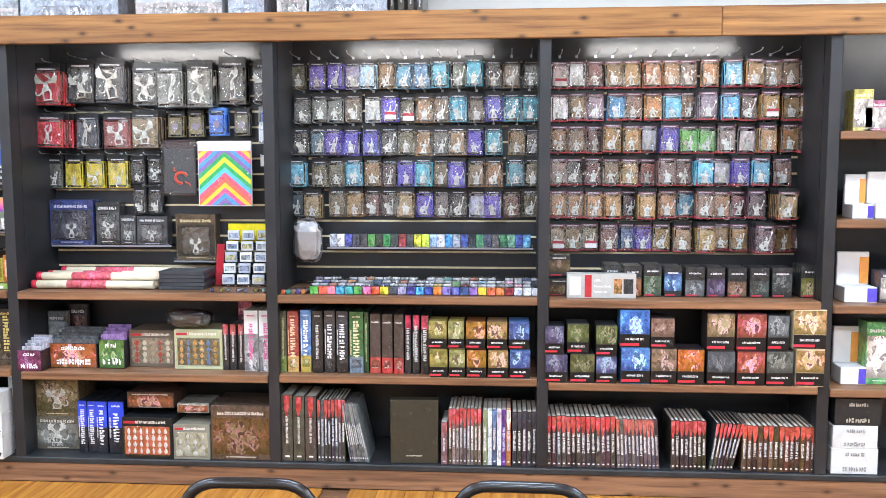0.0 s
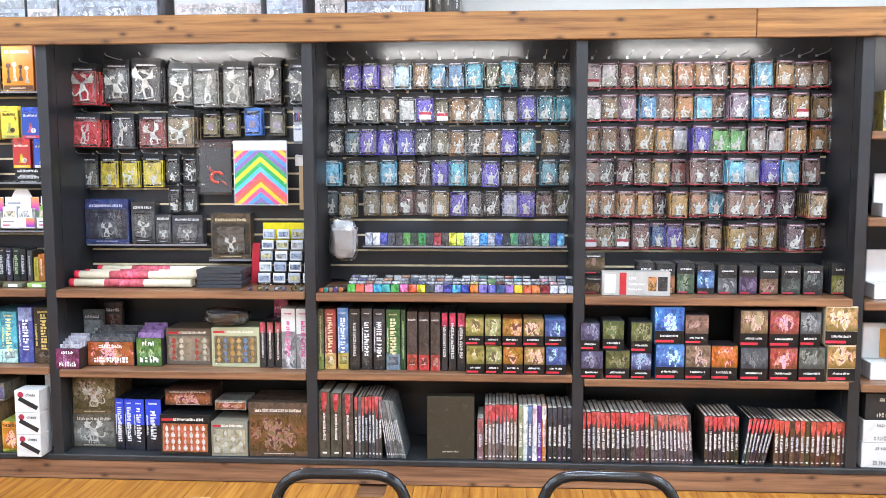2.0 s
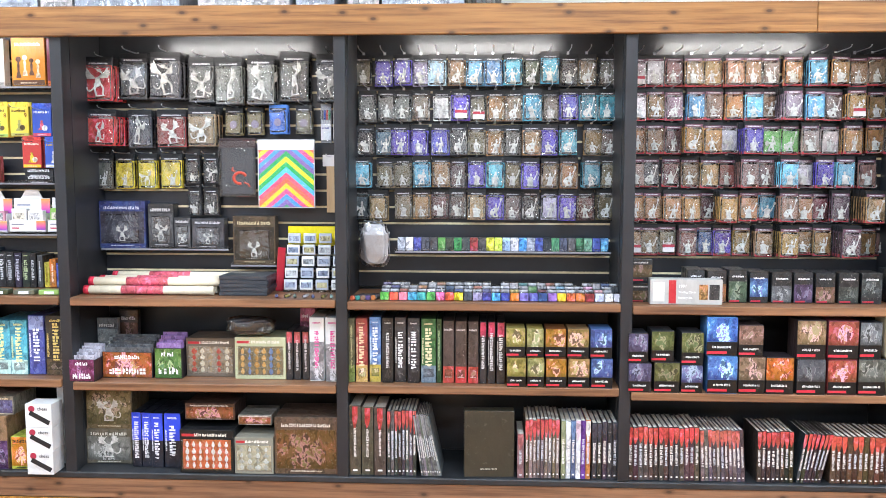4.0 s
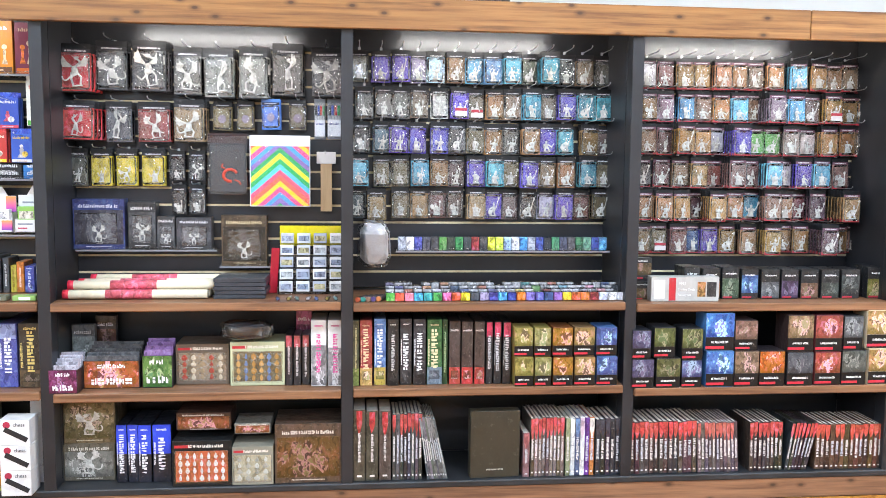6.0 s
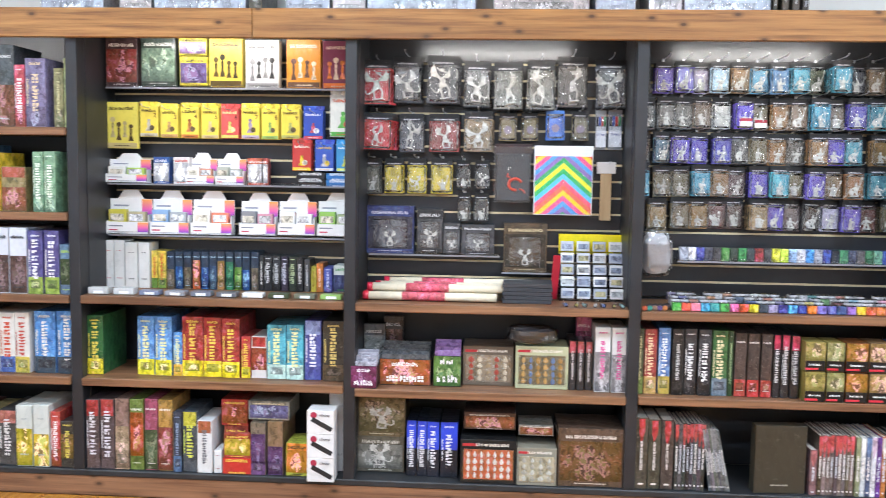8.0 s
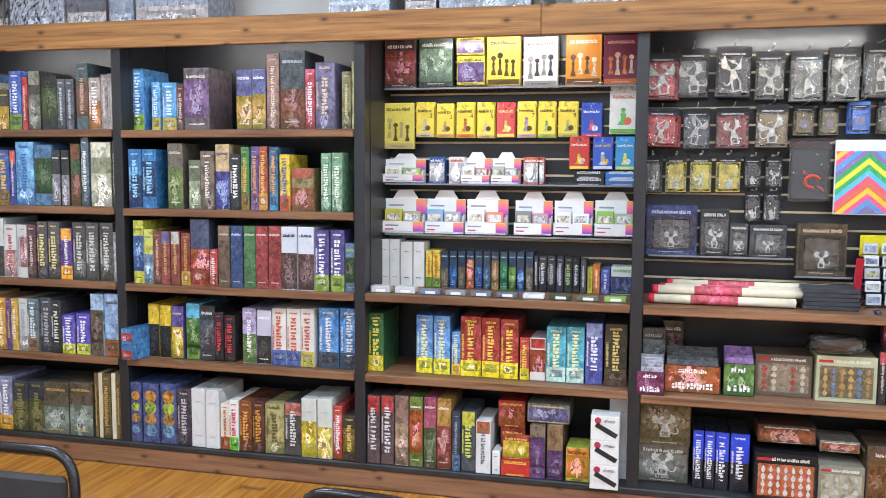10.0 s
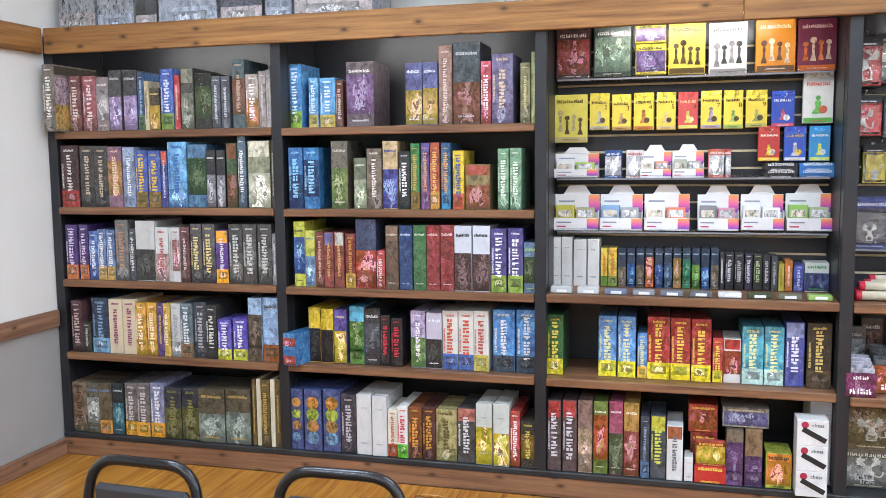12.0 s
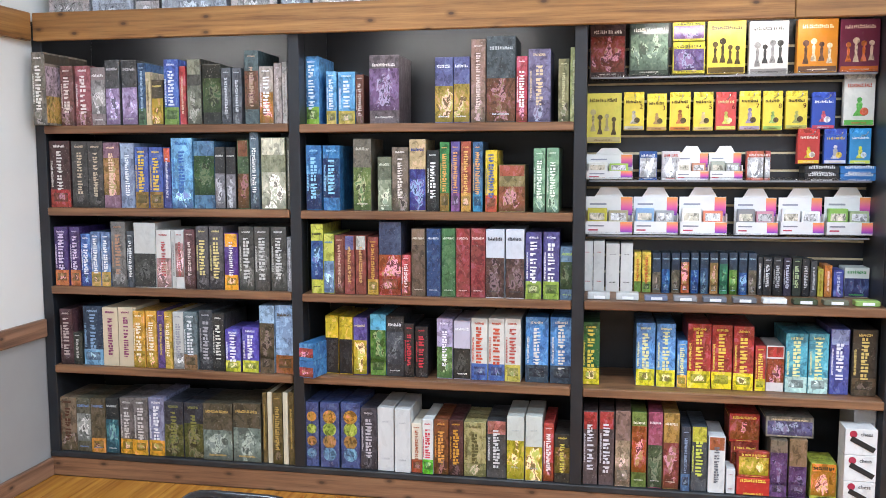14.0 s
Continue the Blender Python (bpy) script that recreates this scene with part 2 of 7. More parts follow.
def part(name, bm, material, parent, label="", colour=None):
    """Links a bmesh, or a mesh made before, as one mesh object under a thing or a part."""
    ob = new(name, bm if isinstance(bm, bpy.types.Mesh) else mesh_of(name, bm, material))
    ob.parent = parent
    if colour:
        ob.color = (*(srgb(colour) if isinstance(colour, str) else colour), 1)
    if label:
        ob["label"] = label
    return ob


def thing(name, label, category, at=None, group="", kind=""):
    ob = new(name)
    ob.empty_display_size = 0.05
    if at is not None:
        ob.matrix_basis = at if isinstance(at, Matrix) else Matrix.Translation(at)
    return tagged(ob, label, category, group, kind)


def slab(name, x0, x1, y0, y1, z0, z1, material, label="", kind="structure", category="", r=0.002, parent=None):
    bm = bmesh.new()
    block(bm, x0, x1, y0, y1, z0, z1, r)
    ob = part(name, bm, material, parent)
    return tagged(ob, label, category, kind=kind if parent is None else "")


# ---- the room ----
PITCH, POST, X0 = 1.219, 0.05, -5.945      # bay width, post width, the side wall's face
FRONT, BACK = 3.85, 4.25                   # the shelving's front and back
WALL_Y, CEIL_Z, EAST, SOUTH = 4.29, 3.05, 5.2, -4.2


def bay_x(i):
    """The left and right inner faces of bay i, counted from the side wall."""
    return X0 + i * PITCH + POST, X0 + (i + 1) * PITCH


sub_floor = slab("floor", X0 - 0.15, EAST + 0.15, SOUTH - 0.15, WALL_Y + 0.15, -0.12, -0.014, M_KICK, "varnished orange pine plank floor", category="floor")
slab("ceiling", X0 - 0.15, EAST + 0.15, SOUTH - 0.15, WALL_Y + 0.15, CEIL_Z, CEIL_Z + 0.1, M_CEIL, "plain white painted shop ceiling", category="ceiling")
slab("wall_north", X0 - 0.15, EAST + 0.15, WALL_Y, WALL_Y + 0.15, -0.014, CEIL_Z, M_WHITE, "white painted wall behind the shelving", category="wall")
slab("wall_east", EAST, EAST + 0.15, SOUTH, WALL_Y, -0.014, CEIL_Z, M_WHITE, "plain white painted shop wall", category="wall")
slab("wall_south", X0, EAST, SOUTH - 0.15, SOUTH, -0.014, CEIL_Z, M_WHITE, "plain white painted shop wall", category="wall")
west = slab("wall_west", X0 - 0.15, X0 - 0.004, SOUTH, WALL_Y, 0.71, CEIL_Z, M_WHITE, "side wall, white above and grey below a wooden rail", category="wall")
slab("lower_wall", X0 - 0.15, X0 - 0.004, SOUTH, WALL_Y, -0.014, 0.71, M_GREY, parent=west)
slab("trim_rail", X0 - 0.004, X0 + 0.018, SOUTH, FRONT - 0.004, 0.668, 0.752, M_KICK_SIDE, "brown stained wooden wall rail", category="rail", r=0.004)
slab("trim_upper_board", X0 - 0.004, X0 + 0.03, SOUTH, FRONT - 0.036, 2.02, 2.143, M_HEADER_SIDE, "brown stained board high on the side wall", category="trim", r=0.004)
slab("baseboard_west", X0 - 0.004, X0 + 0.018, SOUTH, FRONT - 0.004, 0.0, 0.085, M_KICK_SIDE, "brown stained wooden baseboard", category="baseboard", r=0.004)


# ---- ceiling lights ----
def ceiling_light(x, y):
    t = thing("ceiling_light", "long white ceiling light with a bright diffuser", "lamp", (x, y, CEIL_Z), "rows of ceiling lights")
    bm = bmesh.new()
    block(bm, -0.62, 0.62, -0.16, 0.16, -0.06, 0.0, 0.006)
    part("frame", bm, M_TRAY, t)
    bm = bmesh.new()
    block(bm, -0.58, 0.58, -0.12, 0.12, -0.068, -0.061, 0.002)
    part("diffuser", bm, M_LED, t, "glowing white diffuser")
    lamp = bpy.data.lights.new("ceiling lamp", "AREA")
    lamp.shape, lamp.size, lamp.size_y, lamp.energy, lamp.color = "RECTANGLE", 1.16, 0.24, CEILING_WATTS, (0.635, 0.805, 1.0)
    ob = new("ceiling_lamp", lamp)
    ob.parent = t
    ob.location = (0, 0, -0.08)


for lx in (-4.6, -2.4, -0.2, 2.0, 4.0):
    for ly in (2.35, 0.2, -2.2):
        ceiling_light(lx, ly)


# ---- the shelving ----
shelving = thing("shelving_unit", "long black shelving wall with stained wooden edges, full of games", "shelving", (0, 0, 0), kind="structure")
RIGHT = 3.83
for xa, xb in ((X0 + 0.031, X0 + 3 * PITCH - 0.39), (X0 + 3 * PITCH - 0.39, 0.91), (0.91, RIGHT)):
    slab("header_board", xa + 0.001, xb - 0.001, FRONT - 0.032, FRONT - 0.002, 2.02, 2.143, M_HEADER, parent=shelving, r=0.003)
slab("top_board", X0, RIGHT, FRONT, WALL_Y - 0.004, 2.09, 2.11, M_BLACK, parent=shelving)
slab("kick_board", X0, RIGHT, FRONT + 0.002, FRONT + 0.022, 0.0, 0.09, M_KICK, parent=shelving)
slab("base", X0, RIGHT, FRONT - 0.004, BACK, 0.09, 0.118, M_LEDGE, parent=shelving, r=0.004)
for i in range(9):
    x = X0 + i * PITCH
    if x > RIGHT:
        break
    slab("post", x, x + POST, FRONT, FRONT + 0.045, 0.118, 2.09, M_BLACK, parent=shelving, r=0.002)
    slab("side_panel", x + 0.004, x + POST - 0.004, FRONT + 0.045, BACK, 0.118, 2.09, M_BLACK, parent=shelving, r=0.001)
    for sx in (x + 0.0015, x + POST - 0.0055):
        if 0 < i:
            slab("shelf_standard", sx, sx + 0.004, FRONT + 0.085, FRONT + 0.1, 0.14, 2.05, M_BLACK, parent=shelving, r=0)


def shelf(i, top, thick=0.035):
    a, b = bay_x(i)
    s = part("shelf", (lambda bm: (block(bm, a - 0.003, b + 0.003, FRONT + 0.02, BACK, top - thick + 0.008, top, 0.001), bm)[1])(bmesh.new()), M_SHELF, shelving)
    bm = bmesh.new()
    block(bm, a + 0.001, b - 0.001, FRONT - 0.012, FRONT + 0.02, top - thick, top + 0.001, 0.004)
    part("shelf_edge", bm, M_SHELF, s)


LEVELS = {0: (1.642, 1.27, 0.907, 0.535), 1: (1.638, 1.267, 0.903, 0.538), 2: (0.905, 0.537), 3: (0.902, 0.526),
          4: (0.895, 0.53), 5: (0.887, 0.515), 6: (1.62, 1.243, 0.873, 0.505), 7: (1.62, 1.243, 0.873, 0.505)}
for i, tops in LEVELS.items():
    for top in tops:
        shelf(i, top)
    a, b = bay_x(i)
    if i in (2, 3, 4, 5):
        slab("back_panel", a - 0.004, b + 0.004, BACK, BACK + 0.02, 0.118, 0.9, M_BLACK, parent=shelving, r=0)
        slab("fascia", a - 0.004, b + 0.004, BACK - 0.016, BACK + 0.02, 1.974, 2.089, M_FASCIA, parent=shelving, r=0.001)
        z = 0.91
        while z < 1.93:                                  # slat boards with bare grooves between them
            z1 = min(z + 0.066, 1.963)
            slab("slat", a - 0.004, b + 0.004, BACK - 0.014, BACK + 0.02, z, z1, M_SLAT, parent=shelving, r=0.0015)
            slab("groove", a - 0.004, b + 0.004, BACK - 0.0115, BACK + 0.018, z1, z1 + 0.01, M_GROOVE, parent=shelving, r=0)
            z += 0.076
    else:
        slab("back_panel", a - 0.004, b + 0.004, BACK, BACK + 0.02, 0.118, 2.09, M_BLACK, parent=shelving, r=0)


def strip_light(i):
    a, b = bay_x(i)
    t = thing("strip_light", "slim white light strip tucked behind the header board", "lamp", ((a + b) / 2, FRONT + 0.05, 2.09), "strip lights in the bays")
    bm = bmesh.new()
    block(bm, -0.37, 0.37, -0.02, 0.02, -0.026, -0.001, 0.004)
    part("housing", bm, M_TRAY, t)
    bm = bmesh.new()
    block(bm, -0.35, 0.35, -0.014, 0.014, -0.033, -0.027, 0.002)
    part("diffuser", bm, M_LED, t, "glowing white diffuser")
    lamp = bpy.data.lights.new("strip lamp", "AREA")
    lamp.shape, lamp.size, lamp.size_y, lamp.energy, lamp.color = "RECTANGLE", 0.7, 0.03, STRIP_WATTS, (1.0, 0.98, 0.95)
    ob = new("strip_lamp", lamp)
    ob.parent = t
    ob.location, ob.rotation_euler = (0, 0.016, -0.03), (radians(70), 0, 0)


for i in (0, 1, 2, 3, 4, 5, 6):
    strip_light(i)


import colorsys


# ---- kinds of things ----
def hue_name(h):
    """A plain colour word for a hex code."""
    r, g, b = [int(h[i:i + 2], 16) / 255 for i in (0, 2, 4)]
    hue, s, v = colorsys.rgb_to_hsv(r, g, b)
    if s < 0.14:
        return "black" if v < 0.24 else "dark grey" if v < 0.42 else "grey" if v < 0.68 else "white"
    word = next(n for top, n in ((0.03, "red"), (0.11, "brown" if v < 0.68 else "orange"), (0.19, "olive" if v < 0.7 else "yellow"),
                                 (0.45, "green"), (0.53, "teal"), (0.69, "blue"), (0.82, "purple"), (0.95, "pink"), (1.1, "red")) if hue <= top)
    return ("dark " if v < 0.42 else "pale " if s < 0.3 and v > 0.6 else "") + word


def lettering(bm, length, tall, rng, upright=False, gap=True):
    """Small stems and bars in a row about the origin, in the xz plane facing -y, in place of lettering; upright runs them down the height."""
    def bar(x0, x1, z0, z1):
        if upright:
            x0, x1, z0, z1 = z0, z1, -x1, -x0
        block(bm, x0, x1, -0.0006, 0.0004, z0, z1)

    u = -length / 2
    while u < length / 2 - tall * 0.2:
        w = min(tall * rng.uniform(0.3, 0.48), length / 2 - u)
        high = tall * (0.5 if rng.random() < 0.6 else 0.3)
        kind = rng.randrange(4)
        if kind == 0:
            bar(u, u + w * 0.7, -tall * 0.5, high)
        elif kind == 1:
            bar(u, u + w, -tall * 0.5, -tall * 0.12)
            bar(u, u + w, tall * 0.04, high)
        else:
            bar(u, u + w * 0.45, -tall * 0.5, high)
            z = rng.choice((-0.5, -0.2)) * tall
            bar(u + w * 0.45, u + w, z, min(z + tall * rng.uniform(0.4, 0.6), high))
        u += w + tall * (0.13 if not gap or rng.random() < 0.86 else 0.4)
    return bm


def words(text, size, parent, at, colour, turn=0.0, label=""):
    """Readable lettering in the built-in font, centred at the given place on a front face."""
    cu = bpy.data.curves.new("words", "FONT")
    cu.body, cu.size, cu.extrude, cu.align_x, cu.align_y = text, size, 0.0003, "CENTER", "CENTER"
    tmp = new("words", cu)
    me = bpy.data.meshes.new_from_object(tmp)
    bpy.data.objects.remove(tmp)
    me.materials.append(M_INK)
    ob = part("lettering", me, None, parent, label, colour)
    ob.matrix_basis = pose(*at, 90, turn, 0)
    return ob


def calm(h, keep=0.86):
    """The hex colour h with a little less saturation."""
    v = [int(h[i:i + 2], 16) for i in (0, 2, 4)]
    m = sum(v) / 3
    if min(v) > 210:
        v, m = [c * 0.92 for c in v], m * 0.92
    return "%02x%02x%02x" % tuple(int(m + (c - m) * keep) for c in v)


def disc(bm, x, z, r, y0, y1, n=14):
    a = [bm.verts.new((x + r * math.cos(2 * math.pi * k / n), y0, z + r * math.sin(2 * math.pi * k / n))) for k in range(n)]
    b = [bm.verts.new((v.co.x, y1, v.co.z)) for v in a]
    bm.faces.new(a)
    bm.faces.new(b[::-1])
    for k in range(n):
        bm.faces.new((a[k], b[k], b[(k + 1) % n], a[(k + 1) % n]))


def pawn(bm, w, h):
    """A flat pawn shape standing on the origin: round head on a flared body."""
    disc(bm, 0, h * 0.84, h * 0.13, -0.0004, 0.0002, 12)
    pts = ((-0.5, 0), (0.5, 0), (0.42, 0.12), (0.2, 0.3), (0.26, 0.62), (0.1, 0.74), (-0.1, 0.74), (-0.26, 0.62), (-0.2, 0.3), (-0.42, 0.12))
    ring = [bm.verts.new((x * w, -0.0004, z * h)) for x, z in pts]
    mid = bm.verts.new((0, -0.0004, h * 0.4))
    for k in range(len(ring)):
        bm.faces.new((mid, ring[k], ring[(k + 1) % len(ring)]))
    return bm


def game_box(x, y, z, w, h, d, base, ink="e8e4dc", accent="", style="v", yaw=0.0, name="game_box", what="boxed game", where="standing on a shelf", group=""):
    """A printed card box with its lower left front corner at (x, y, z). Letters of style: v, V lettering down the front, t at its top,
    m picture panel, b and T bands at the bottom and top, o medallions, f a wide front with picture and lettering, s small print."""
    rng = random.Random(int((x * 7919 + z * 104729 + y * 131) * 1000))
    w, accent = max(w, 0.006), accent or base
    base = calm(base)
    ink = "%02x%02x%02x" % tuple(int(0.9 * int(ink[i:i + 2], 16) + 0.1 * int(base[i:i + 2], 16)) for i in (0, 2, 4))
    bm = bmesh.new()
    block(bm, -w / 2, w / 2, 0, d, 0, h, 0.0016)
    ob = part(name, bm, M_CALM if "p" in style or "g" in style or min(srgb(base)) > 0.42 else M_PRINT, None, colour=base)
    ob.matrix_basis = pose(x + w / 2, y, z, 0, 0, yaw)
    tagged(ob, f"{hue_name(base)} {what} with {hue_name(ink)} lettering, {where}", "box" if what != "book" else "book", group)

    def panel(nm, x0, x1, z0, z1, colour, material, label=""):
        b2 = bmesh.new()
        block(b2, x0, x1, -0.0012, 0.001, z0, z1, 0.0005)
        return part(nm, b2, material, ob, label, colour)

    e = min(0.004, w * 0.08)
    if "b" in style:
        panel("lower_band", -w / 2 + 0.0006, w / 2 - 0.0006, 0.001, h * 0.27, accent, M_PRINT)
        if w > 0.03:
            panel("band_picture", -w * 0.34, w * 0.34, h * 0.09, h * 0.22, calm(accent, 0.7), M_ART).location = (0, -0.001, 0)
    if w > 0.036 and ("v" in style or "V" in style) and not set(style) & set("mbTpoU"):
        panel("picture", -w / 2 + 0.0006, w / 2 - 0.0006, 0.003, h * rng.uniform(0.24, 0.36), base, M_ART)
    if "U" in style:
        panel("upper_band", -w / 2 + 0.0006, w / 2 - 0.0006, h * 0.5, h - 0.001, accent, M_CALM)
        panel("top_print", -w / 2 + 0.0006, w / 2 - 0.0006, h * 0.998, h + 0.0012, accent, M_CALM)
    if "T" in style:
        panel("upper_band", -w / 2 + e, w / 2 - e, h * 0.76, h - 0.003, accent, M_PRINT)
    if "m" in style:
        low = rng.choice((0.004, 0.004, h * 0.2))
        panel("picture", -w / 2 + 0.0006, w / 2 - 0.0006, low, low + h * rng.uniform(0.5, 0.62), accent, M_ART)
    if "f" in style:
        panel("picture", -w * 0.47, w * 0.47, h * 0.1, h * 0.78, accent, M_ART)
    if "g" in style:
        n = 1 if w < 0.13 else 4
        for k in range(n):
            b2 = pawn(bmesh.new(), w * (0.62 / n if n > 1 else 0.4), h * rng.uniform(0.34, 0.48))
            part("picture", b2, M_PRINT, ob, colour=accent if k % 2 == 0 else ink).location = (w * 0.78 * ((k + 0.5) / n - 0.5), -0.0012 - 0.0004 * k, h * rng.uniform(0.16, 0.24))
        if n == 1:
            b2 = bmesh.new()
            disc(b2, w * 0.16, h * 0.3, w * 0.14, -0.0006, 0.0004)
            part("picture", b2, M_PRINT, ob, colour=ink).location = (0, -0.002, 0)
        panel("lower_band", -w * 0.47, w * 0.47, h * 0.015, h * 0.12, accent, M_CALM)
    if "f" in style or "g" in style:
        ttl = part("lettering", lettering(bmesh.new(), w * 0.78, min(h * 0.085, 0.015), rng), M_INK, ob, colour=ink)
        ttl.location = (0, -0.002, h * 0.86)
        small = part("small_print", lettering(bmesh.new(), w * 0.5, min(h * 0.03, 0.005), rng), M_INK, ob, colour=ink)
        small.location = (0, -0.002, h * 0.06)
    if "o" in style:
        for k, c in enumerate(("c88a3a", "a8b848", "b08048", "6a98b8")):
            b2 = bmesh.new()
            disc(b2, 0, 0, w * 0.36, -0.0012, 0.0005)
            part("medallion", b2, M_BUSY, ob, colour=c).location = (0, 0, h * (0.78 - 0.19 * k))
    if w > 0.1 and d > 0.1 and "p" not in style:
        for z0, z1, c, m in ((0.12, 0.8, accent, M_ART), (0.84, 0.95, ink, M_CALM)):
            b2 = bmesh.new()
            if m is M_ART:
                block(b2, -w / 2 - 0.0008, -w / 2 + 0.001, d * 0.08, d * 0.92, h * z0, h * z1, 0.0003)
                part("side_picture", b2, m, ob, colour=c)
            else:
                block(b2, -w / 2 - 0.0008, -w / 2 + 0.001, d * 0.2, d * 0.8, h * z0, h * (z0 + 0.05), 0.0003)
                part("side_title", b2, m, ob, colour=c)
    if "v" in style or "V" in style:
        tall = min(w * (0.44 if "V" in style else 0.3), 0.028)
        long = h * rng.uniform(0.54, 0.68)
        ttl = part("lettering", lettering(bmesh.new(), long, tall, rng, True), M_INK, ob, colour=ink)
        ttl.location = (0, -0.002, h * (0.55 if "b" in style else 0.5))
        if w > 0.03 and "T" not in style:
            top = part("lettering", lettering(bmesh.new(), w * 0.55, w * 0.12, rng, gap=False), M_INK, ob, colour=ink)
            top.location = (0, -0.002, h * 0.92)
        if "V" in style and w > 0.03:
            small = part("small_print", lettering(bmesh.new(), h * 0.4, w * 0.1, rng, True), M_INK, ob, colour=ink)
            small.location = (-w * 0.38, -0.002, h * 0.5)
    if "t" in style:
        ttl = part("lettering", lettering(bmesh.new(), w * 0.78, min(w * 0.17, 0.013), rng, gap=False), M_INK, ob, colour=ink)
        ttl.location = (0, -0.002, h * 0.86)
        small = part("small_print", lettering(bmesh.new(), w * 0.6, min(w * 0.08, 0.008), rng), M_INK, ob, colour=ink)
        small.location = (0, -0.002, h * 0.1)
    if "s" in style:
        small = part("small_print", lettering(bmesh.new(), w * 0.5, w * 0.1, rng), M_INK, ob, colour=ink)
        small.location = (0, -0.002, h * 0.2)
        small = part("small_print", lettering(bmesh.new(), w * 0.4, w * 0.08, rng), M_INK, ob, colour=ink)
        small.location = (0, -0.002, h * 0.78)
    return ob


def stand_row(z, items, depth=0.27, y=FRONT + 0.012, group="", where="standing on a shelf"):
    """A row of boxes: left edge, width, height, base, ink, accent, style, and the front's y where it stands back."""
    for k, (x, w, h, base, ink, accent, style, *front) in enumerate(items):
        rng = random.Random(int(x * 1e4) + k)
        game_box(x, (front[0] if front else y) + rng.uniform(-0.004, 0.008), z + 0.001, w, h, min(depth, 4.236 - (front[0] if front else y), max(0.1, h * 1.05)) * rng.uniform(0.92, 1.0), base, ink, accent, style,
                 yaw=rng.uniform(-1.2, 1.2) if w > 0.03 else 0, group=group, where=where)


def end_box():
    """The large box at the end of the top shelf that sticks out over the edge, with its picture side turned to the room."""
    ob = game_box(-5.889, 3.765, 1.643, 0.063, 0.32, 0.33, "84796c", "f0ece4", "", "V", 0, "game_box", "large boxed game", "jutting over a shelf")
    for name, y0, y1, z0, z1, colour, m in (("picture", 0.008, 0.322, 0.13, 0.26, "a894a0", M_BUSY), ("lower_picture", 0.008, 0.322, 0.01, 0.128, "b8924a", M_BUSY),
                                            ("title_strip", 0.006, 0.324, 0.272, 0.312, "4a4238", M_CALM)):
        b = bmesh.new()
        block(b, 0.031, 0.0327, y0, y1, z0, z1, 0.0004)
        part(name, b, m, ob, colour=colour)


def book(x, y, z, w, h, d, base, band, ink, lean=0.0):
    """A thin hardback with its spine to the front: cover boards, a page block, a coloured head band and lettering."""
    t = thing("book", f"thin {hue_name(base)} hardback with {hue_name(band)} spine top, standing upright", "book", pose(x + w / 2, y, z, 0, lean, 0))
    cover = bmesh.new()
    block(cover, -w / 2, w / 2, 0, 0.004, 0, h, 0.001)
    block(cover, -w / 2, -w / 2 + 0.002, 0.003, d, 0, h, 0.0006)
    block(cover, w / 2 - 0.002, w / 2, 0.003, d, 0, h, 0.0006)
    part("cover", cover, M_PRINT, t, colour=base)
    pages = bmesh.new()
    block(pages, -w / 2 + 0.0021, w / 2 - 0.0021, 0.0045, d - 0.006, 0.004, h - 0.004)
    part("page_block", pages, M_PAGES, t, "pale page edges")
    b = bmesh.new()
    rng = random.Random(int(x * 9973 * 100))
    zs = (h * 0.985, h * 0.8, h * rng.uniform(0.6, 0.72))
    e = w / 2 - 0.0004
    e = min(e, 0.012)
    front = [b.verts.new((px, -0.0009, pz)) for px, pz in ((-e, zs[0]), (-e, zs[1]), (-e * 0.3, zs[2]), (e * 0.25, zs[2] + h * 0.03), (e, zs[1] + h * 0.01), (e, zs[0]))]
    back = [b.verts.new((v.co.x, 0.002, v.co.z)) for v in front]
    b.faces.new(front)
    b.faces.new(back[::-1])
    for k in range(6):
        b.faces.new((front[k], back[k], back[(k + 1) % 6], front[(k + 1) % 6]))
    part("spine_band", b, M_PRINT, t, colour=band)
    part("lettering", lettering(bmesh.new(), h * rng.uniform(0.3, 0.45), min(w * 0.55, 0.011), rng, True), M_INK, t, colour=ink).location = (0, -0.001, h * 0.47)
    b = bmesh.new()
    block(b, -w * 0.2, w * 0.2, -0.001, 0.001, h * 0.06, h * 0.085)
    part("spine_mark", b, M_INK, t, colour=ink)
    return t


def blob(bm, c, r, n=6):
    """A small faceted ball, squashed by the three radii."""
    rows = [[bm.verts.new((c[0] + r[0] * math.sin(a) * math.cos(b), c[1] + r[1] * math.sin(a) * math.sin(b), c[2] + r[2] * math.cos(a)))
             for b in (2 * math.pi * k / n for k in range(n))] for a in (0.35, 1.0, 1.7, 2.5, 2.95)]
    for p, q in zip(rows, rows[1:]):
        for k in range(n):
            bm.faces.new((p[k], q[k], q[(k + 1) % n], p[(k + 1) % n]))
    bm.faces.new(rows[0])
    bm.faces.new(rows[-1][::-1])


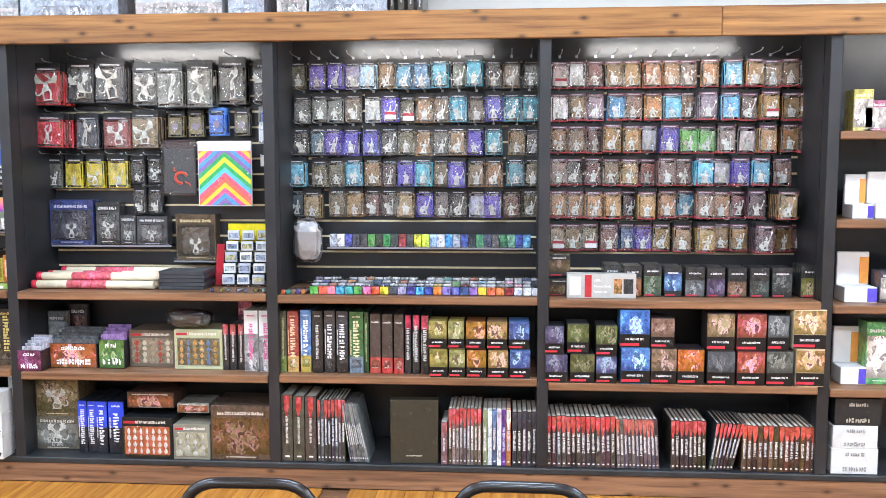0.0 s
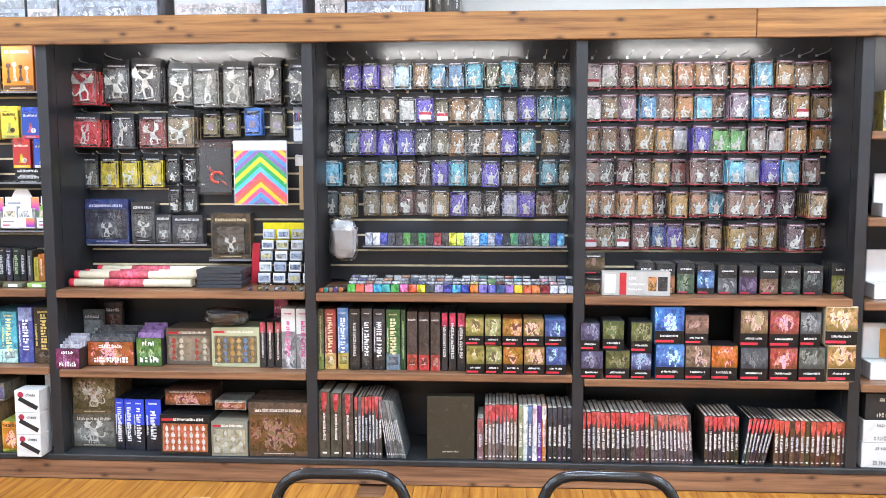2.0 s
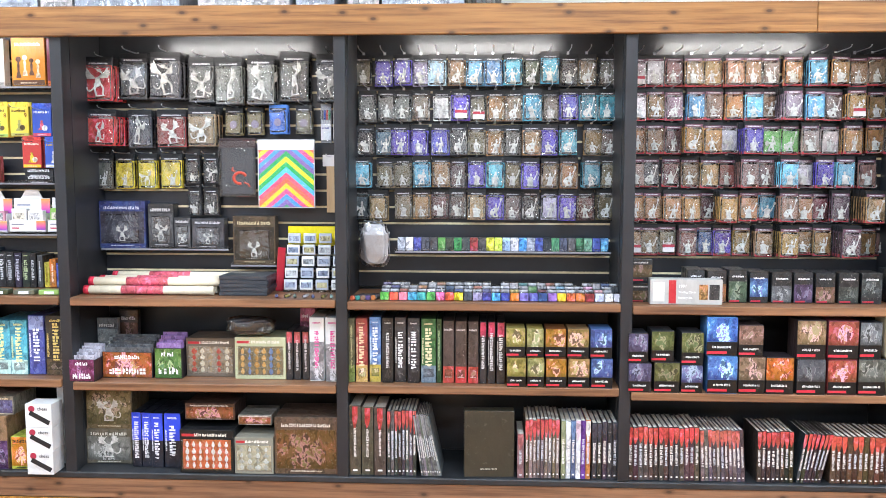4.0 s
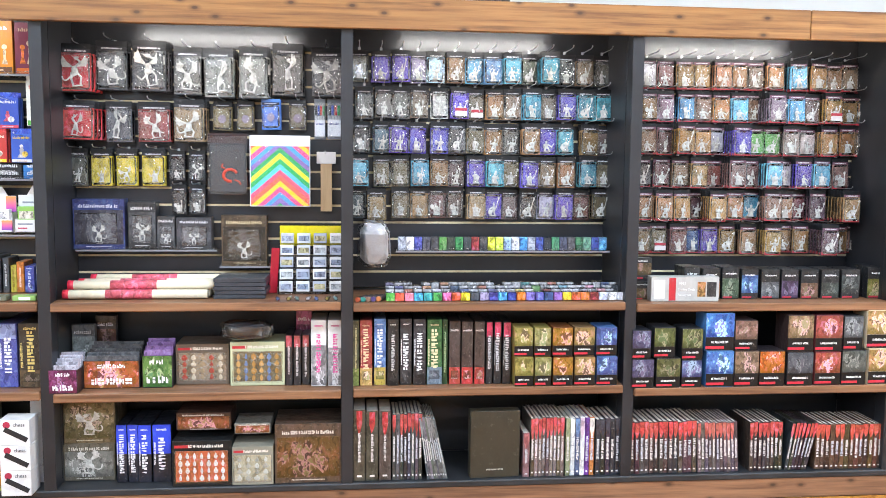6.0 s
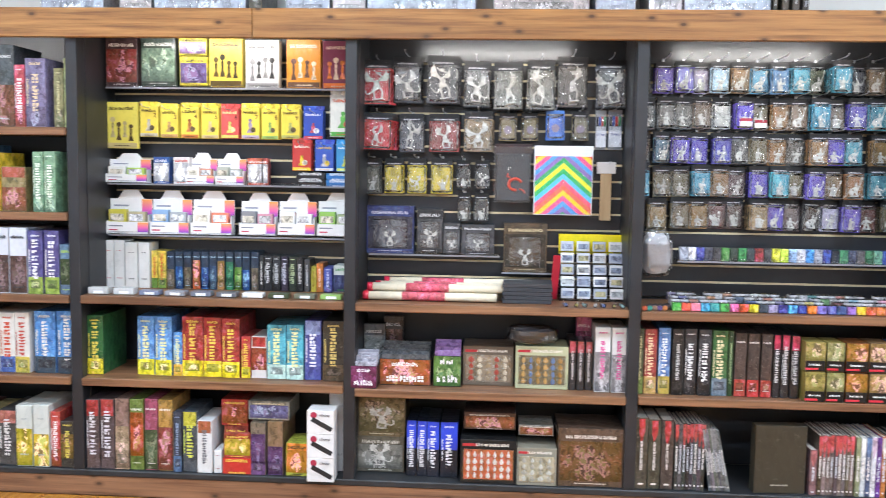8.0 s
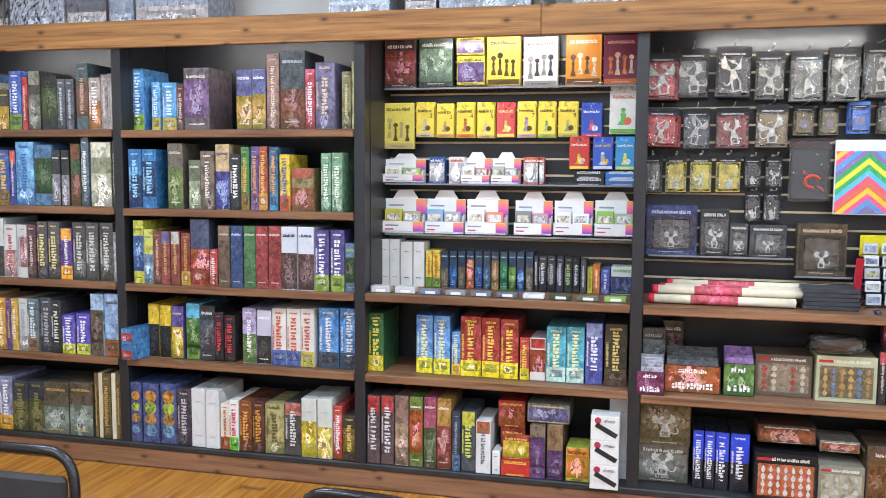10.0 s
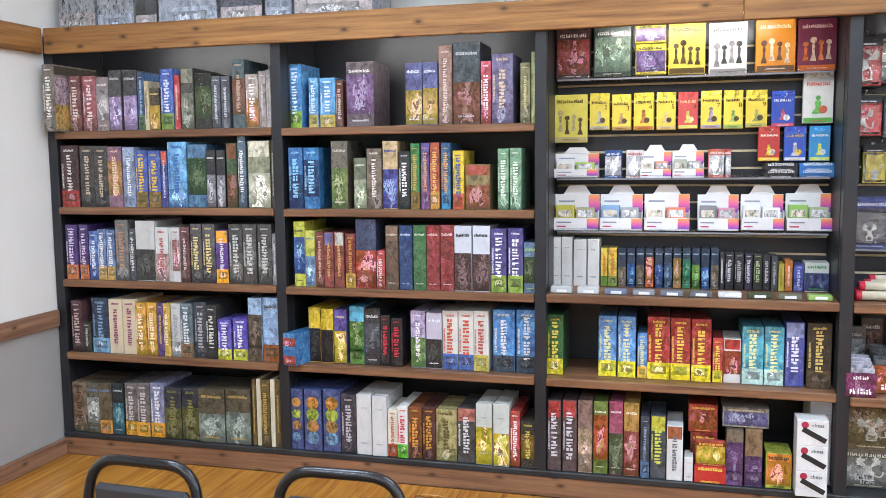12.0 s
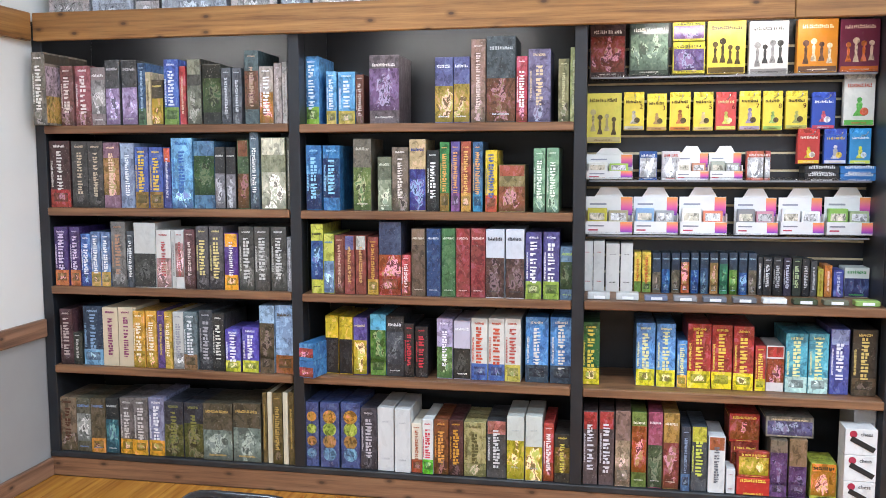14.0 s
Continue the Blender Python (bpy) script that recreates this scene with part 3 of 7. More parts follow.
def small_figure(seed):
    """A plain miniature: round base, legs, trunk, cloak, arms, and a weapon or a shield."""
    rng = random.Random(seed)
    bm = bmesh.new()
    tube(bm, ((0, 0, 0), (0, 0, 0.004)), 0.0135, 10)
    lean = rng.uniform(-0.007, 0.007)
    top = rng.uniform(0.032, 0.042)
    for s in (-1, 1):
        tube(bm, ((s * rng.uniform(0.006, 0.011), 0, 0.003), (s * 0.0065 + lean * 0.2, -0.001, top * 0.28), (s * 0.004 + lean * 0.4, 0, top * 0.52)), 0.0036, 6)
        hand = (s * rng.uniform(0.011, 0.02), -0.004, top * rng.uniform(0.4, 1.15))
        tube(bm, ((s * 0.006 + lean, 0, top * 0.84), (s * rng.uniform(0.011, 0.014), -0.001, top * rng.uniform(0.6, 0.75)), hand), 0.0028, 6)
        if s == 1:
            reach = rng.choice((0.012, 0.02, 0.03))
            tilt = rng.uniform(-0.012, 0.012)
            tube(bm, ((hand[0] - tilt * 0.4, hand[1], hand[2] - reach * 0.6), (hand[0] + tilt, hand[1], hand[2] + reach)), 0.0015, 5)
            if reach > 0.015:
                blob(bm, (hand[0] + tilt, hand[1], hand[2] + reach), (0.0045, 0.002, 0.006))
        elif seed % 3 == 0:
            blob(bm, (hand[0], -0.006, hand[2]), (0.008, 0.002, 0.01), 8)
    blob(bm, (lean * 0.7, 0, top * 0.7), (0.0085, 0.0055, top * 0.24), 8)
    if seed % 2:
        blob(bm, (lean * 0.4, 0.005, top * 0.48), (0.0115, 0.003, top * 0.44), 8)
    blob(bm, (lean * 0.4, 0, top * 0.46), (0.0085, 0.005, top * 0.13), 8)
    blob(bm, (lean * 1.1, -0.001, top * 1.07), (0.0046, 0.0046, 0.0056), 8)
    if seed % 4 == 2:
        tube(bm, ((lean * 1.1, 0, top * 1.1), (lean * 1.1, 0, top * 1.33)), 0.0022, 6)
    return mesh_of("small_figure", bm, M_FIGURE)


def beast_figure(seed):
    """A plain winged creature on a base: curved trunk, neck and tail, four legs and two fingered wings with a scalloped edge."""
    rng = random.Random(seed)
    bm = bmesh.new()
    f = -1 if seed % 2 else 1
    rise = rng.uniform(0.0, 0.02)
    tube(bm, ((0, 0, 0), (0, 0, 0.003)), 0.018, 12)
    blob(bm, (0, 0, 0.034 + rise), (0.011, 0.008, 0.017), 8)
    blob(bm, (-f * 0.008, 0, 0.024 + rise), (0.009, 0.007, 0.009), 8)
    bend = rng.uniform(0.3, 0.9)
    neck = [(f * (0.004 + 0.017 * math.sin(k * bend)), -0.002, 0.047 + rise + 0.0065 * k) for k in range(5)]
    tube(bm, neck, 0.0036, 6)
    hx, hz = neck[-1][0], neck[-1][2]
    blob(bm, (hx + f * 0.006, -0.003, hz + 0.001), (0.0095, 0.0042, 0.0045), 8)
    for s in (-1, 1):
        tube(bm, ((hx, s * 0.002, hz + 0.002), (hx - f * 0.008, s * 0.004, hz + 0.009)), 0.0011, 5)
    curl = rng.uniform(0.5, 1.0)
    tube(bm, [(-f * (0.012 + 0.03 * math.sin(k * curl * 0.4)), -0.002, 0.02 + rise * (1 - k / 6) - 0.012 * math.sin(k * 0.6) + 0.002 * k) for k in range(7)], 0.0026, 6)
    for s in (-1, 1):
        tube(bm, ((s * 0.008, 0, 0.026 + rise), (s * rng.uniform(0.013, 0.018), -0.003, 0.016 + rise * 0.6), (s * 0.012, -0.004, 0.004)), 0.0034, 6)
        lift = rng.uniform(0.3, 1.35)
        span = rng.uniform(0.036, 0.044)
        root = Vector((s * 0.006, 0.003, 0.046 + rise))
        elbow = root + Vector((s * math.cos(lift), 0, math.sin(lift))) * span * 0.5
        ends = []
        for k in range(4):
            a = lift + 0.25 - 0.52 * k
            ends.append(elbow + Vector((s * math.cos(a), 0.001, math.sin(a))) * span * (0.75 - 0.07 * k))
        tube(bm, (root, elbow), 0.0026, 6)
        for e in ends:
            tube(bm, (elbow, e), 0.0014, 5)
        edge = []
        for a, b in zip(ends, ends[1:]):
            edge += [a, (a + b) * 0.5 * 0.86 + elbow * 0.14]
        edge += [ends[-1], root]
        for q in (-0.0005, 0.0005):
            v0 = bm.verts.new(elbow + Vector((0, q, 0)))
            vs = [bm.verts.new(p + Vector((0, q, 0))) for p in edge]
            for a, b in zip(vs, vs[1:]):
                bm.faces.new((v0, a, b))
    return mesh_of("winged_figure", bm, M_FIGURE)


FIGURES = [small_figure(k) for k in range(9)]
BEASTS = [beast_figure(k) for k in range(7)]
PACKS = {}


def pack_meshes(w, h):
    """The card, head strip, insert, blister and foot strip of a hanging pack, made once for each size."""
    key = (round(w, 3), round(h, 3))
    if key not in PACKS:
        c, hd, ins, bl, ft, ttl = (bmesh.new() for _ in range(6))
        block(c, -w / 2, w / 2, 0, 0.0025, -h, 0, 0.001)
        block(hd, -w * 0.46, w * 0.46, -0.0012, 0.001, -h * 0.19, -h * 0.11, 0.0004)
        block(ins, -w * 0.49, w * 0.49, -0.001, 0.001, -h * 0.975, -h * 0.19, 0.0004)
        block(bl, -w * 0.47, w * 0.47, -0.022, -0.0012, -h * 0.95, -h * 0.2, 0.009)
        block(ft, -w * 0.46, w * 0.46, -0.0025, 0.0012, -h * 0.985, -h * 0.9, 0.0004)
        lettering(ttl, w * 0.66, h * 0.035, random.Random(5))
        PACKS[key] = [mesh_of(n, b, m) for n, b, m in (("card", c, M_CALM), ("head_strip", hd, M_CALM), ("insert", ins, M_PRINT), ("blister", bl, M_FILM),
                                                      ("foot_strip", ft, M_CALM), ("lettering", ttl, M_INK))]
    return PACKS[key]


def hang_pack(x, y, z, w, h, colour, rng, figure=None, foot="", card="17171a", head="2c2c30", group="", first=True, swing=0.0, size=1.0, what="miniature"):
    """One hanging pack; z is its upper edge and y its back."""
    m = pack_meshes(w, h)
    t = thing("blister_pack", f"hanging {hue_name(colour)} and black blister pack with a {what}", "pack", pose(x, y, z, rng.uniform(-2, 0.5), rng.uniform(-1.2, 1.2), swing), group)
    part("card", m[0], None, t, colour=card)
    part("insert", m[2], None, t, colour=colour)
    part("blister", m[3], None, t, "clear plastic blister").visible_shadow = False
    if foot:
        part("foot_strip", m[4], None, t, colour=foot)
    if first:
        part("head_strip", m[1], None, t, colour=head)
        part("lettering", m[5], None, t, colour="d8d8dc").location = (0, -0.002, -h * 0.15)
        if rng.random() < 0.06 and group.endswith("miniature packs on hooks"):
            b = part("price_label", m[4], None, t, "white barcode label", "cfcbcb")
            b.matrix_basis = Matrix.LocRotScale((w * 0.06, -0.0235, h * 0.8), Euler((0, 0, 0)), (0.7, 0.3, 1.72))
            b = part("price_label", m[4], None, t, "red label strip", "a83a48")
            b.matrix_basis = Matrix.LocRotScale((w * 0.06, -0.0235, h * 0.2), Euler((0, 0, 0)), (0.7, 0.3, 0.95))
        fg = part("figure", figure or rng.choice(FIGURES), None, t, "pale grey figurine")
        s = h / 0.133 * 1.08 * size
        tilt = rng.uniform(-0.3, 0.3) if w > 0.1 else 0.0
        fg.matrix_basis = Matrix.LocRotScale((w * 0.5 * math.sin(-tilt), -0.011, -h * 0.88), Euler((0, tilt, rng.uniform(-0.7, 0.7))), (s, s * 0.7, s))
    return t


def hook_mesh():
    bm = bmesh.new()
    tube(bm, ((0, 0, 0), (0, -0.15, 0.001), (0, -0.17, 0.004), (0, -0.178, 0.01)), 0.0018, 6)
    blob(bm, (0, -0.178, 0.0105), (0.0032, 0.0032, 0.0032), 6)
    block(bm, -0.006, 0.006, -0.003, 0.001, -0.008, 0.006, 0.001)
    return mesh_of("peg_hook", bm, M_STEEL)


HOOK = hook_mesh()


def peg_hook(x, z, y=BACK - 0.014):
    ob = new("peg_hook", HOOK)
    ob.location = (x, y, z)
    return tagged(ob, "zinc steel peg hook in the black slat board", "hook", "peg hooks")


FURTHER = []


def further_packs():
    """The packs at the back of each hook, in one mesh: cards, inserts and clear blisters."""
    bm = bmesh.new()
    tint = bm.loops.layers.float_color.new("tint")
    for x, y, z, w, h, colour, foot in FURTHER:
        for x0, x1, y0, y1, z0, z1, r, c, m in ((-0.5, 0.5, 0, 0.0025, -1, 0, 0.0, "17171a", 0), (-0.47, 0.47, -0.001, 0.001, -0.96, -0.2, 0.0, colour, 0),
                                               (-0.46, 0.46, -0.0025, 0.0012, -0.985, -0.9, 0.0, foot or "17171a", 0), (-0.45, 0.45, -0.022, -0.0012, -0.92, -0.22, 0.006, colour, 1)):
            k = len(bm.faces)
            block(bm, x + x0 * w, x + x1 * w, y + y0, y + y1, z + z0 * h, z + z1 * h, r)
            bm.faces.ensure_lookup_table()
            for face in bm.faces[k:]:
                face.material_index = m
                for lp in face.loops:
                    lp[tint] = (*srgb(c), 1)
    ob = part("further_packs", bm, (M_STACK, M_FILM), None)
    tagged(ob, "rows of further blister packs behind the front ones", "pack", kind="stuff")


def hang_row(z, w, h, items, foot="", group="", head="2c2c30"):
    """Hanging packs: centre x, colour and how many hang on the hook, pushed back against the board."""
    for k, (x, colour, n) in enumerate(items):
        rng = random.Random(int(x * 1e4) + int(z * 100))
        peg_hook(x, z + 0.004)
        low = rng.uniform(0.0, 0.007)
        for j in range(n):
            if j > 1:
                FURTHER.append((x, 4.222 - 0.027 * (n - 1 - j), z - 0.004 - low, w, h, colour, foot))
                continue
            hang_pack(x + rng.uniform(-0.003, 0.003) * (j > 0), 4.222 - 0.027 * (n - 1 - j) + rng.uniform(-0.002, 0.002), z - 0.004 - low, w, h, colour, rng,
                      None, foot, group=group, first=j == 0, head=head, swing=rng.uniform(-5, 5))


# ---- first bay from the side wall ----
# top shelf
end_box()
stand_row(1.642, [
    (-5.815, 0.062, 0.268, '8d5654', 'f0e4dc', '', 'V'),
    (-5.747, 0.078, 0.268, 'a4565c', 'f4ece8', '', 'V'),
    (-5.665, 0.069, 0.259, '8c7c7c', 'f0ecec', 'b0a8a8', 'mt'),
    (-5.591, 0.068, 0.29, '4a4a4c', 'c8c4c8', 'b9a3d0', 'tm'),
    (-5.516, 0.073, 0.288, '4a4a4c', 'c8c4c8', 'b9a3d0', 'tm'),
    (-5.437, 0.037, 0.274, '3f5e86', 'b0c8e0', '4a6a4a', 'vb'),
    (-5.397, 0.023, 0.234, 'c9b48a', '6a5030', '', 'v'),
    (-5.372, 0.054, 0.199, '4b3f2c', 'e0c878', 'd8a83a', 'mt'),
    (-5.308, 0.069, 0.286, '4668c0', 'e8ecf8', '6d8a3c', 'Vb'),
    (-5.234, 0.029, 0.255, 'c23a3e', 'f0e0c0', '', 'v'),
    (-5.198, 0.066, 0.286, '4d4a42', 'd8d8c8', '8a8a78', 'mT'),
    (-5.126, 0.086, 0.26, '2c2e28', '8a9070', '4a5a30', 'm'),
    (-5.037, 0.044, 0.244, '5d6068', 'd8dce0', '', 'v'),
    (-4.986, 0.043, 0.242, '5d6068', 'd8dce0', '', 'v'),
    (-4.929, 0.064, 0.316, '4f6266', 'c8a890', '8a5a4a', 'mv'),
    (-4.863, 0.063, 0.247, 'b9a79c', 'f0f0f0', 'd07a3a', 'Vm'),
    (-4.796, 0.035, 0.26, '9f8f8a', 'e0d8d4', '', 'v'),
    (-4.757, 0.022, 0.264, 'b8b0ac', '8a8078', '', 'v'),
])

# second shelf
stand_row(1.27, [
    (-5.89, 0.103, 0.305, '4a2c2c', 'e0dcd8', 'a83030', 'Vb'),
    (-5.781, 0.082, 0.302, '4b4644', 'd0bfa4', '', 'v'),
    (-5.695, 0.075, 0.301, '4b4644', 'd0bfa4', '', 'v'),
    (-5.616, 0.077, 0.296, '8a6278', 'f0d0b0', 'c08a5a', 'mv'),
    (-5.535, 0.069, 0.293, '7f90b0', 'f0f4f8', 'a0b0c8', 'vT'),
    (-5.461, 0.063, 0.275, '4763b8', 'f0c840', '8a6a30', 'Vb'),
    (-5.394, 0.065, 0.274, '4763b8', 'f0c840', '8a6a30', 'Vb'),
    (-5.325, 0.034, 0.272, '3a4690', 'e0e0f0', 'd8583a', 'vT'),
    (-5.286, 0.1, 0.314, '6ab0e0', '3a62a8', '', 'V'),
    (-5.18, 0.098, 0.3, '4a7aa0', 'e0e8d0', '3a5a2a', 'm'),
    (-5.076, 0.047, 0.273, '2c2c2e', 'e4e4e0', '9a98a0', 'mt'),
    (-5.023, 0.044, 0.272, '2c2c2e', 'e4e4e0', '9a98a0', 'mt'),
    (-4.969, 0.052, 0.304, '3f5a34', 'e0d8c0', '7a4428', 'Tm'),
    (-4.912, 0.041, 0.336, '5a7080', 'f4f4f0', '', 'V'),
    (-4.86, 0.111, 0.313, '8f9070', '6a5c30', 'd8d2ba', 'Tm'),
    (-4.743, 0.017, 0.315, '4a4a3c', 'c8c8b8', '', 'v'),
])

# third shelf
stand_row(0.907, [
    (-5.881, 0.068, 0.274, '4a3070', 'e8d8f0', 'c87040', 'Vb'),
    (-5.806, 0.051, 0.275, '4a3070', 'e8d8f0', 'c87040', 'Vb'),
    (-5.753, 0.048, 0.242, '4e7ac8', 'f4f4fa', '', 'V'),
    (-5.7, 0.047, 0.253, '6a86b8', 'f8f8f8', 'c8a050', 'Vb'),
    (-5.649, 0.044, 0.251, '6a86b8', 'f8f8f8', 'c8a050', 'Vb'),
    (-5.596, 0.07, 0.301, '7a7674', 'b88a70', '', 'V'),
    (-5.521, 0.033, 0.257, '50545c', 'f4f4f4', '', 'V'),
    (-5.483, 0.105, 0.297, 'c4c4c0', '5a5a58', '4a4a46', 'm'),
    (-5.375, 0.071, 0.265, 'e4e2de', 'b04848', 'c89898', 'vm'),
    (-5.301, 0.019, 0.265, 'c8c6c4', '8a8a8a', '', 'v'),
    (-5.279, 0.041, 0.266, 'dcdad8', 'b04848', 'c89898', 'vm'),
    (-5.234, 0.051, 0.269, '6a3f42', 'e4d4cc', '', 'v'),
    (-5.177, 0.059, 0.285, '5a5458', 'ecdc94', '', 'V'),
    (-5.114, 0.067, 0.286, '5a5458', 'ecdc94', '', 'V'),
    (-5.042, 0.064, 0.256, '54308c', 'f0f0f0', 'f0a828', 'vTb'),
    (-4.974, 0.071, 0.285, '4c4844', 'd4d4d0', '6a6862', 'Vm'),
    (-4.899, 0.07, 0.286, '4c4844', 'd4d4d0', '6a6862', 'Vm'),
    (-4.825, 0.072, 0.286, '4c4844', 'd4d4d0', '6a6862', 'Vm'),
    (-4.75, 0.025, 0.242, '8a8c92', 'e8e8ec', '', 'v'),
])

# fourth shelf
stand_row(0.535, [
    (-5.872, 0.063, 0.263, '5a3a40', 'd0c0b8', '', 'V'),
    (-5.81, 0.042, 0.15, '4a4a40', 'd8d8d0', '', 'v'),
    (-5.758, 0.098, 0.278, '38485e', '98b8d8', '7aa8c8', 'Vb'),
    (-5.657, 0.077, 0.275, 'd8c4a4', '8a3a6a', '', 'vp'),
    (-5.576, 0.073, 0.277, 'd8c4a4', '8a3a6a', '', 'vp'),
    (-5.5, 0.056, 0.263, 'e8a838', 'fff4e0', '', 'V'),
    (-5.44, 0.052, 0.265, 'e8a838', 'fff4e0', '', 'V'),
    (-5.384, 0.035, 0.266, '6a4a90', 'd8c060', '', 'v'),
    (-5.345, 0.035, 0.265, 'e0b040', 'fff4e0', '', 'V'),
    (-5.306, 0.052, 0.264, 'dcdcd8', '9a9aa4', '', 'V'),
    (-5.25, 0.065, 0.268, '6a7a80', 'e8ecf0', '8a6a4a', 'Vb'),
    (-5.178, 0.065, 0.276, '4a4c52', 'b8b8c0', '', 'V'),
    (-5.11, 0.056, 0.265, '3c3a38', 'ecece4', '', 'V'),
    (-5.049, 0.072, 0.195, '5a4ec0', 'fafafa', 'd0d040', 'Vb'),
    (-4.968, 0.078, 0.205, '5a4ec0', 'fafafa', 'd0d040', 'Vb'),
    (-4.884, 0.068, 0.307, '9ab8d8', '5a4a38', '6a5a48', 'mb'),
    (-4.812, 0.086, 0.31, '8fb0d8', '5a4a38', '9a5a30', 'tb'),
])

# bottom shelf
stand_row(0.118, [
    (-5.903, 0.091, 0.256, '8a7258', '5a3424', '', 'V'),
    (-5.808, 0.072, 0.258, '6a6450', '7a96c8', 'b8b8b0', 'tm'),
    (-5.732, 0.072, 0.261, '6a5a40', '7a96c8', 'c88a3a', 'tb'),
    (-5.656, 0.063, 0.265, '2e3232', 'd0d4d4', '4a8a94', 'tm'),
    (-5.589, 0.071, 0.268, '7a706e', 'dcd8d4', 'e0a030', 'Vb'),
    (-5.514, 0.068, 0.272, '7a706e', 'dcd8d4', 'e0a030', 'Vb'),
    (-5.442, 0.078, 0.276, '8a8cb0', 'f4f4f8', 'e0a030', 'Vb'),
    (-5.361, 0.092, 0.261, '3a3c48', '8a8a4a', '6a6a3a', 'vm'),
    (-5.265, 0.094, 0.261, '3a3c48', '8a8a4a', '6a6a3a', 'vm'),
    (-5.167, 0.14, 0.267, '5a5240', 'c8a860', '8a9a90', 'tm'),
    (-5.023, 0.132, 0.274, '5a5240', 'c8a860', '8a9a90', 'tm'),
    (-4.883, 0.02, 0.327, '6a5830', 'c8a860', '', 'v'),
    (-4.859, 0.023, 0.329, 'd8ccb0', 'b8a880', '', 'p'),
    (-4.832, 0.045, 0.33, '6a5830', 'c8a860', '', 'V'),
    (-4.784, 0.023, 0.332, 'd8ccb0', 'b8a880', '', 'p'),
    (-4.757, 0.026, 0.334, '6a5830', 'c8a860', '', 'v'),
])


# ---- second bay ----
# top shelf
stand_row(1.638, [
    (-4.69, 0.067, 0.3, '4a98d8', 'f0f8ff', '8ab040', 'Vb', 3.955),
    (-4.599, 0.046, 0.236, '5aa8e0', 'f4f8ff', 'c8b050', 'Vb', 3.99),
    (-4.547, 0.077, 0.234, '5aa8e0', 'f4f8ff', 'c8b050', 'Vb', 3.99),
    (-4.467, 0.038, 0.221, '7a4030', 'f0e8e0', '', 'V', 3.99),
    (-4.382, 0.131, 0.292, '6a5c60', 'ece4e0', '8a6a98', 'tm', 3.915),
    (-4.085, 0.076, 0.272, '5c6098', 'f4f4fa', 'c8a04a', 'tm', 3.87),
    (-4.006, 0.068, 0.272, '5c6098', 'f4f4fa', 'c8a04a', 'tm', 3.87),
    (-3.932, 0.06, 0.341, 'a07868', 'e8d8d0', '', 'v', 3.87),
    (-3.868, 0.12, 0.353, '4a5458', 'd0d4d8', '8a4a3a', 'tm', 3.87),
    (-3.744, 0.045, 0.268, 'd04058', 'ffffff', '', 'V', 3.87),
    (-3.695, 0.091, 0.296, '7a7098', 'e4cca4', '', 'V', 3.87),
    (-3.573, 0.043, 0.255, '8a8458', 'e0d8a8', '', 'v', 3.87),
    (-3.525, 0.028, 0.299, 'a8b070', 'e8ecc8', '', 'v', 3.87),
], depth=0.24)

# second shelf
stand_row(1.267, [
    (-4.656, 0.071, 0.281, '2a78b8', '9ad0f0', '1a4a78', 'Vm'),
    (-4.577, 0.075, 0.28, '2a78b8', '9ad0f0', '1a4a78', 'Vm'),
    (-4.442, 0.079, 0.308, '6a6254', 'd8d0c0', '7a8a4a', 'tm'),
    (-4.335, 0.061, 0.231, '6a7058', 'e0e4d0', 'b0b898', 'tm'),
    (-4.27, 0.07, 0.272, '7a6858', 'ece4dc', '', 'v'),
    (-4.196, 0.07, 0.304, 'c8a878', '3a4890', '4858a8', 'tm'),
    (-4.12, 0.052, 0.259, '2c2e2e', 'fcfcfc', '', 'V'),
    (-4.064, 0.04, 0.292, '3a8a48', 'f0b060', '8a6a30', 'Vb'),
    (-4.018, 0.039, 0.294, '5a4a98', 'f0b060', '8a5a90', 'Vb'),
    (-3.973, 0.042, 0.294, 'b0503a', 'f0c070', 'c89040', 'Vb'),
    (-3.925, 0.042, 0.293, '3a6a98', 'f0b060', '3a88b0', 'Vb'),
    (-3.87, 0.049, 0.258, 'f0c828', '3a58a0', 'c84a3a', 'Vb'),
    (-3.815, 0.11, 0.197, '8a7a4a', 'f0e8d0', 'a0503a', 'Tm'),
    (-3.67, 0.048, 0.264, '7aa880', 'ecf4e4', '', 'V'),
    (-3.616, 0.05, 0.266, '7aa880', 'ecf4e4', '', 'V'),
], depth=0.22)

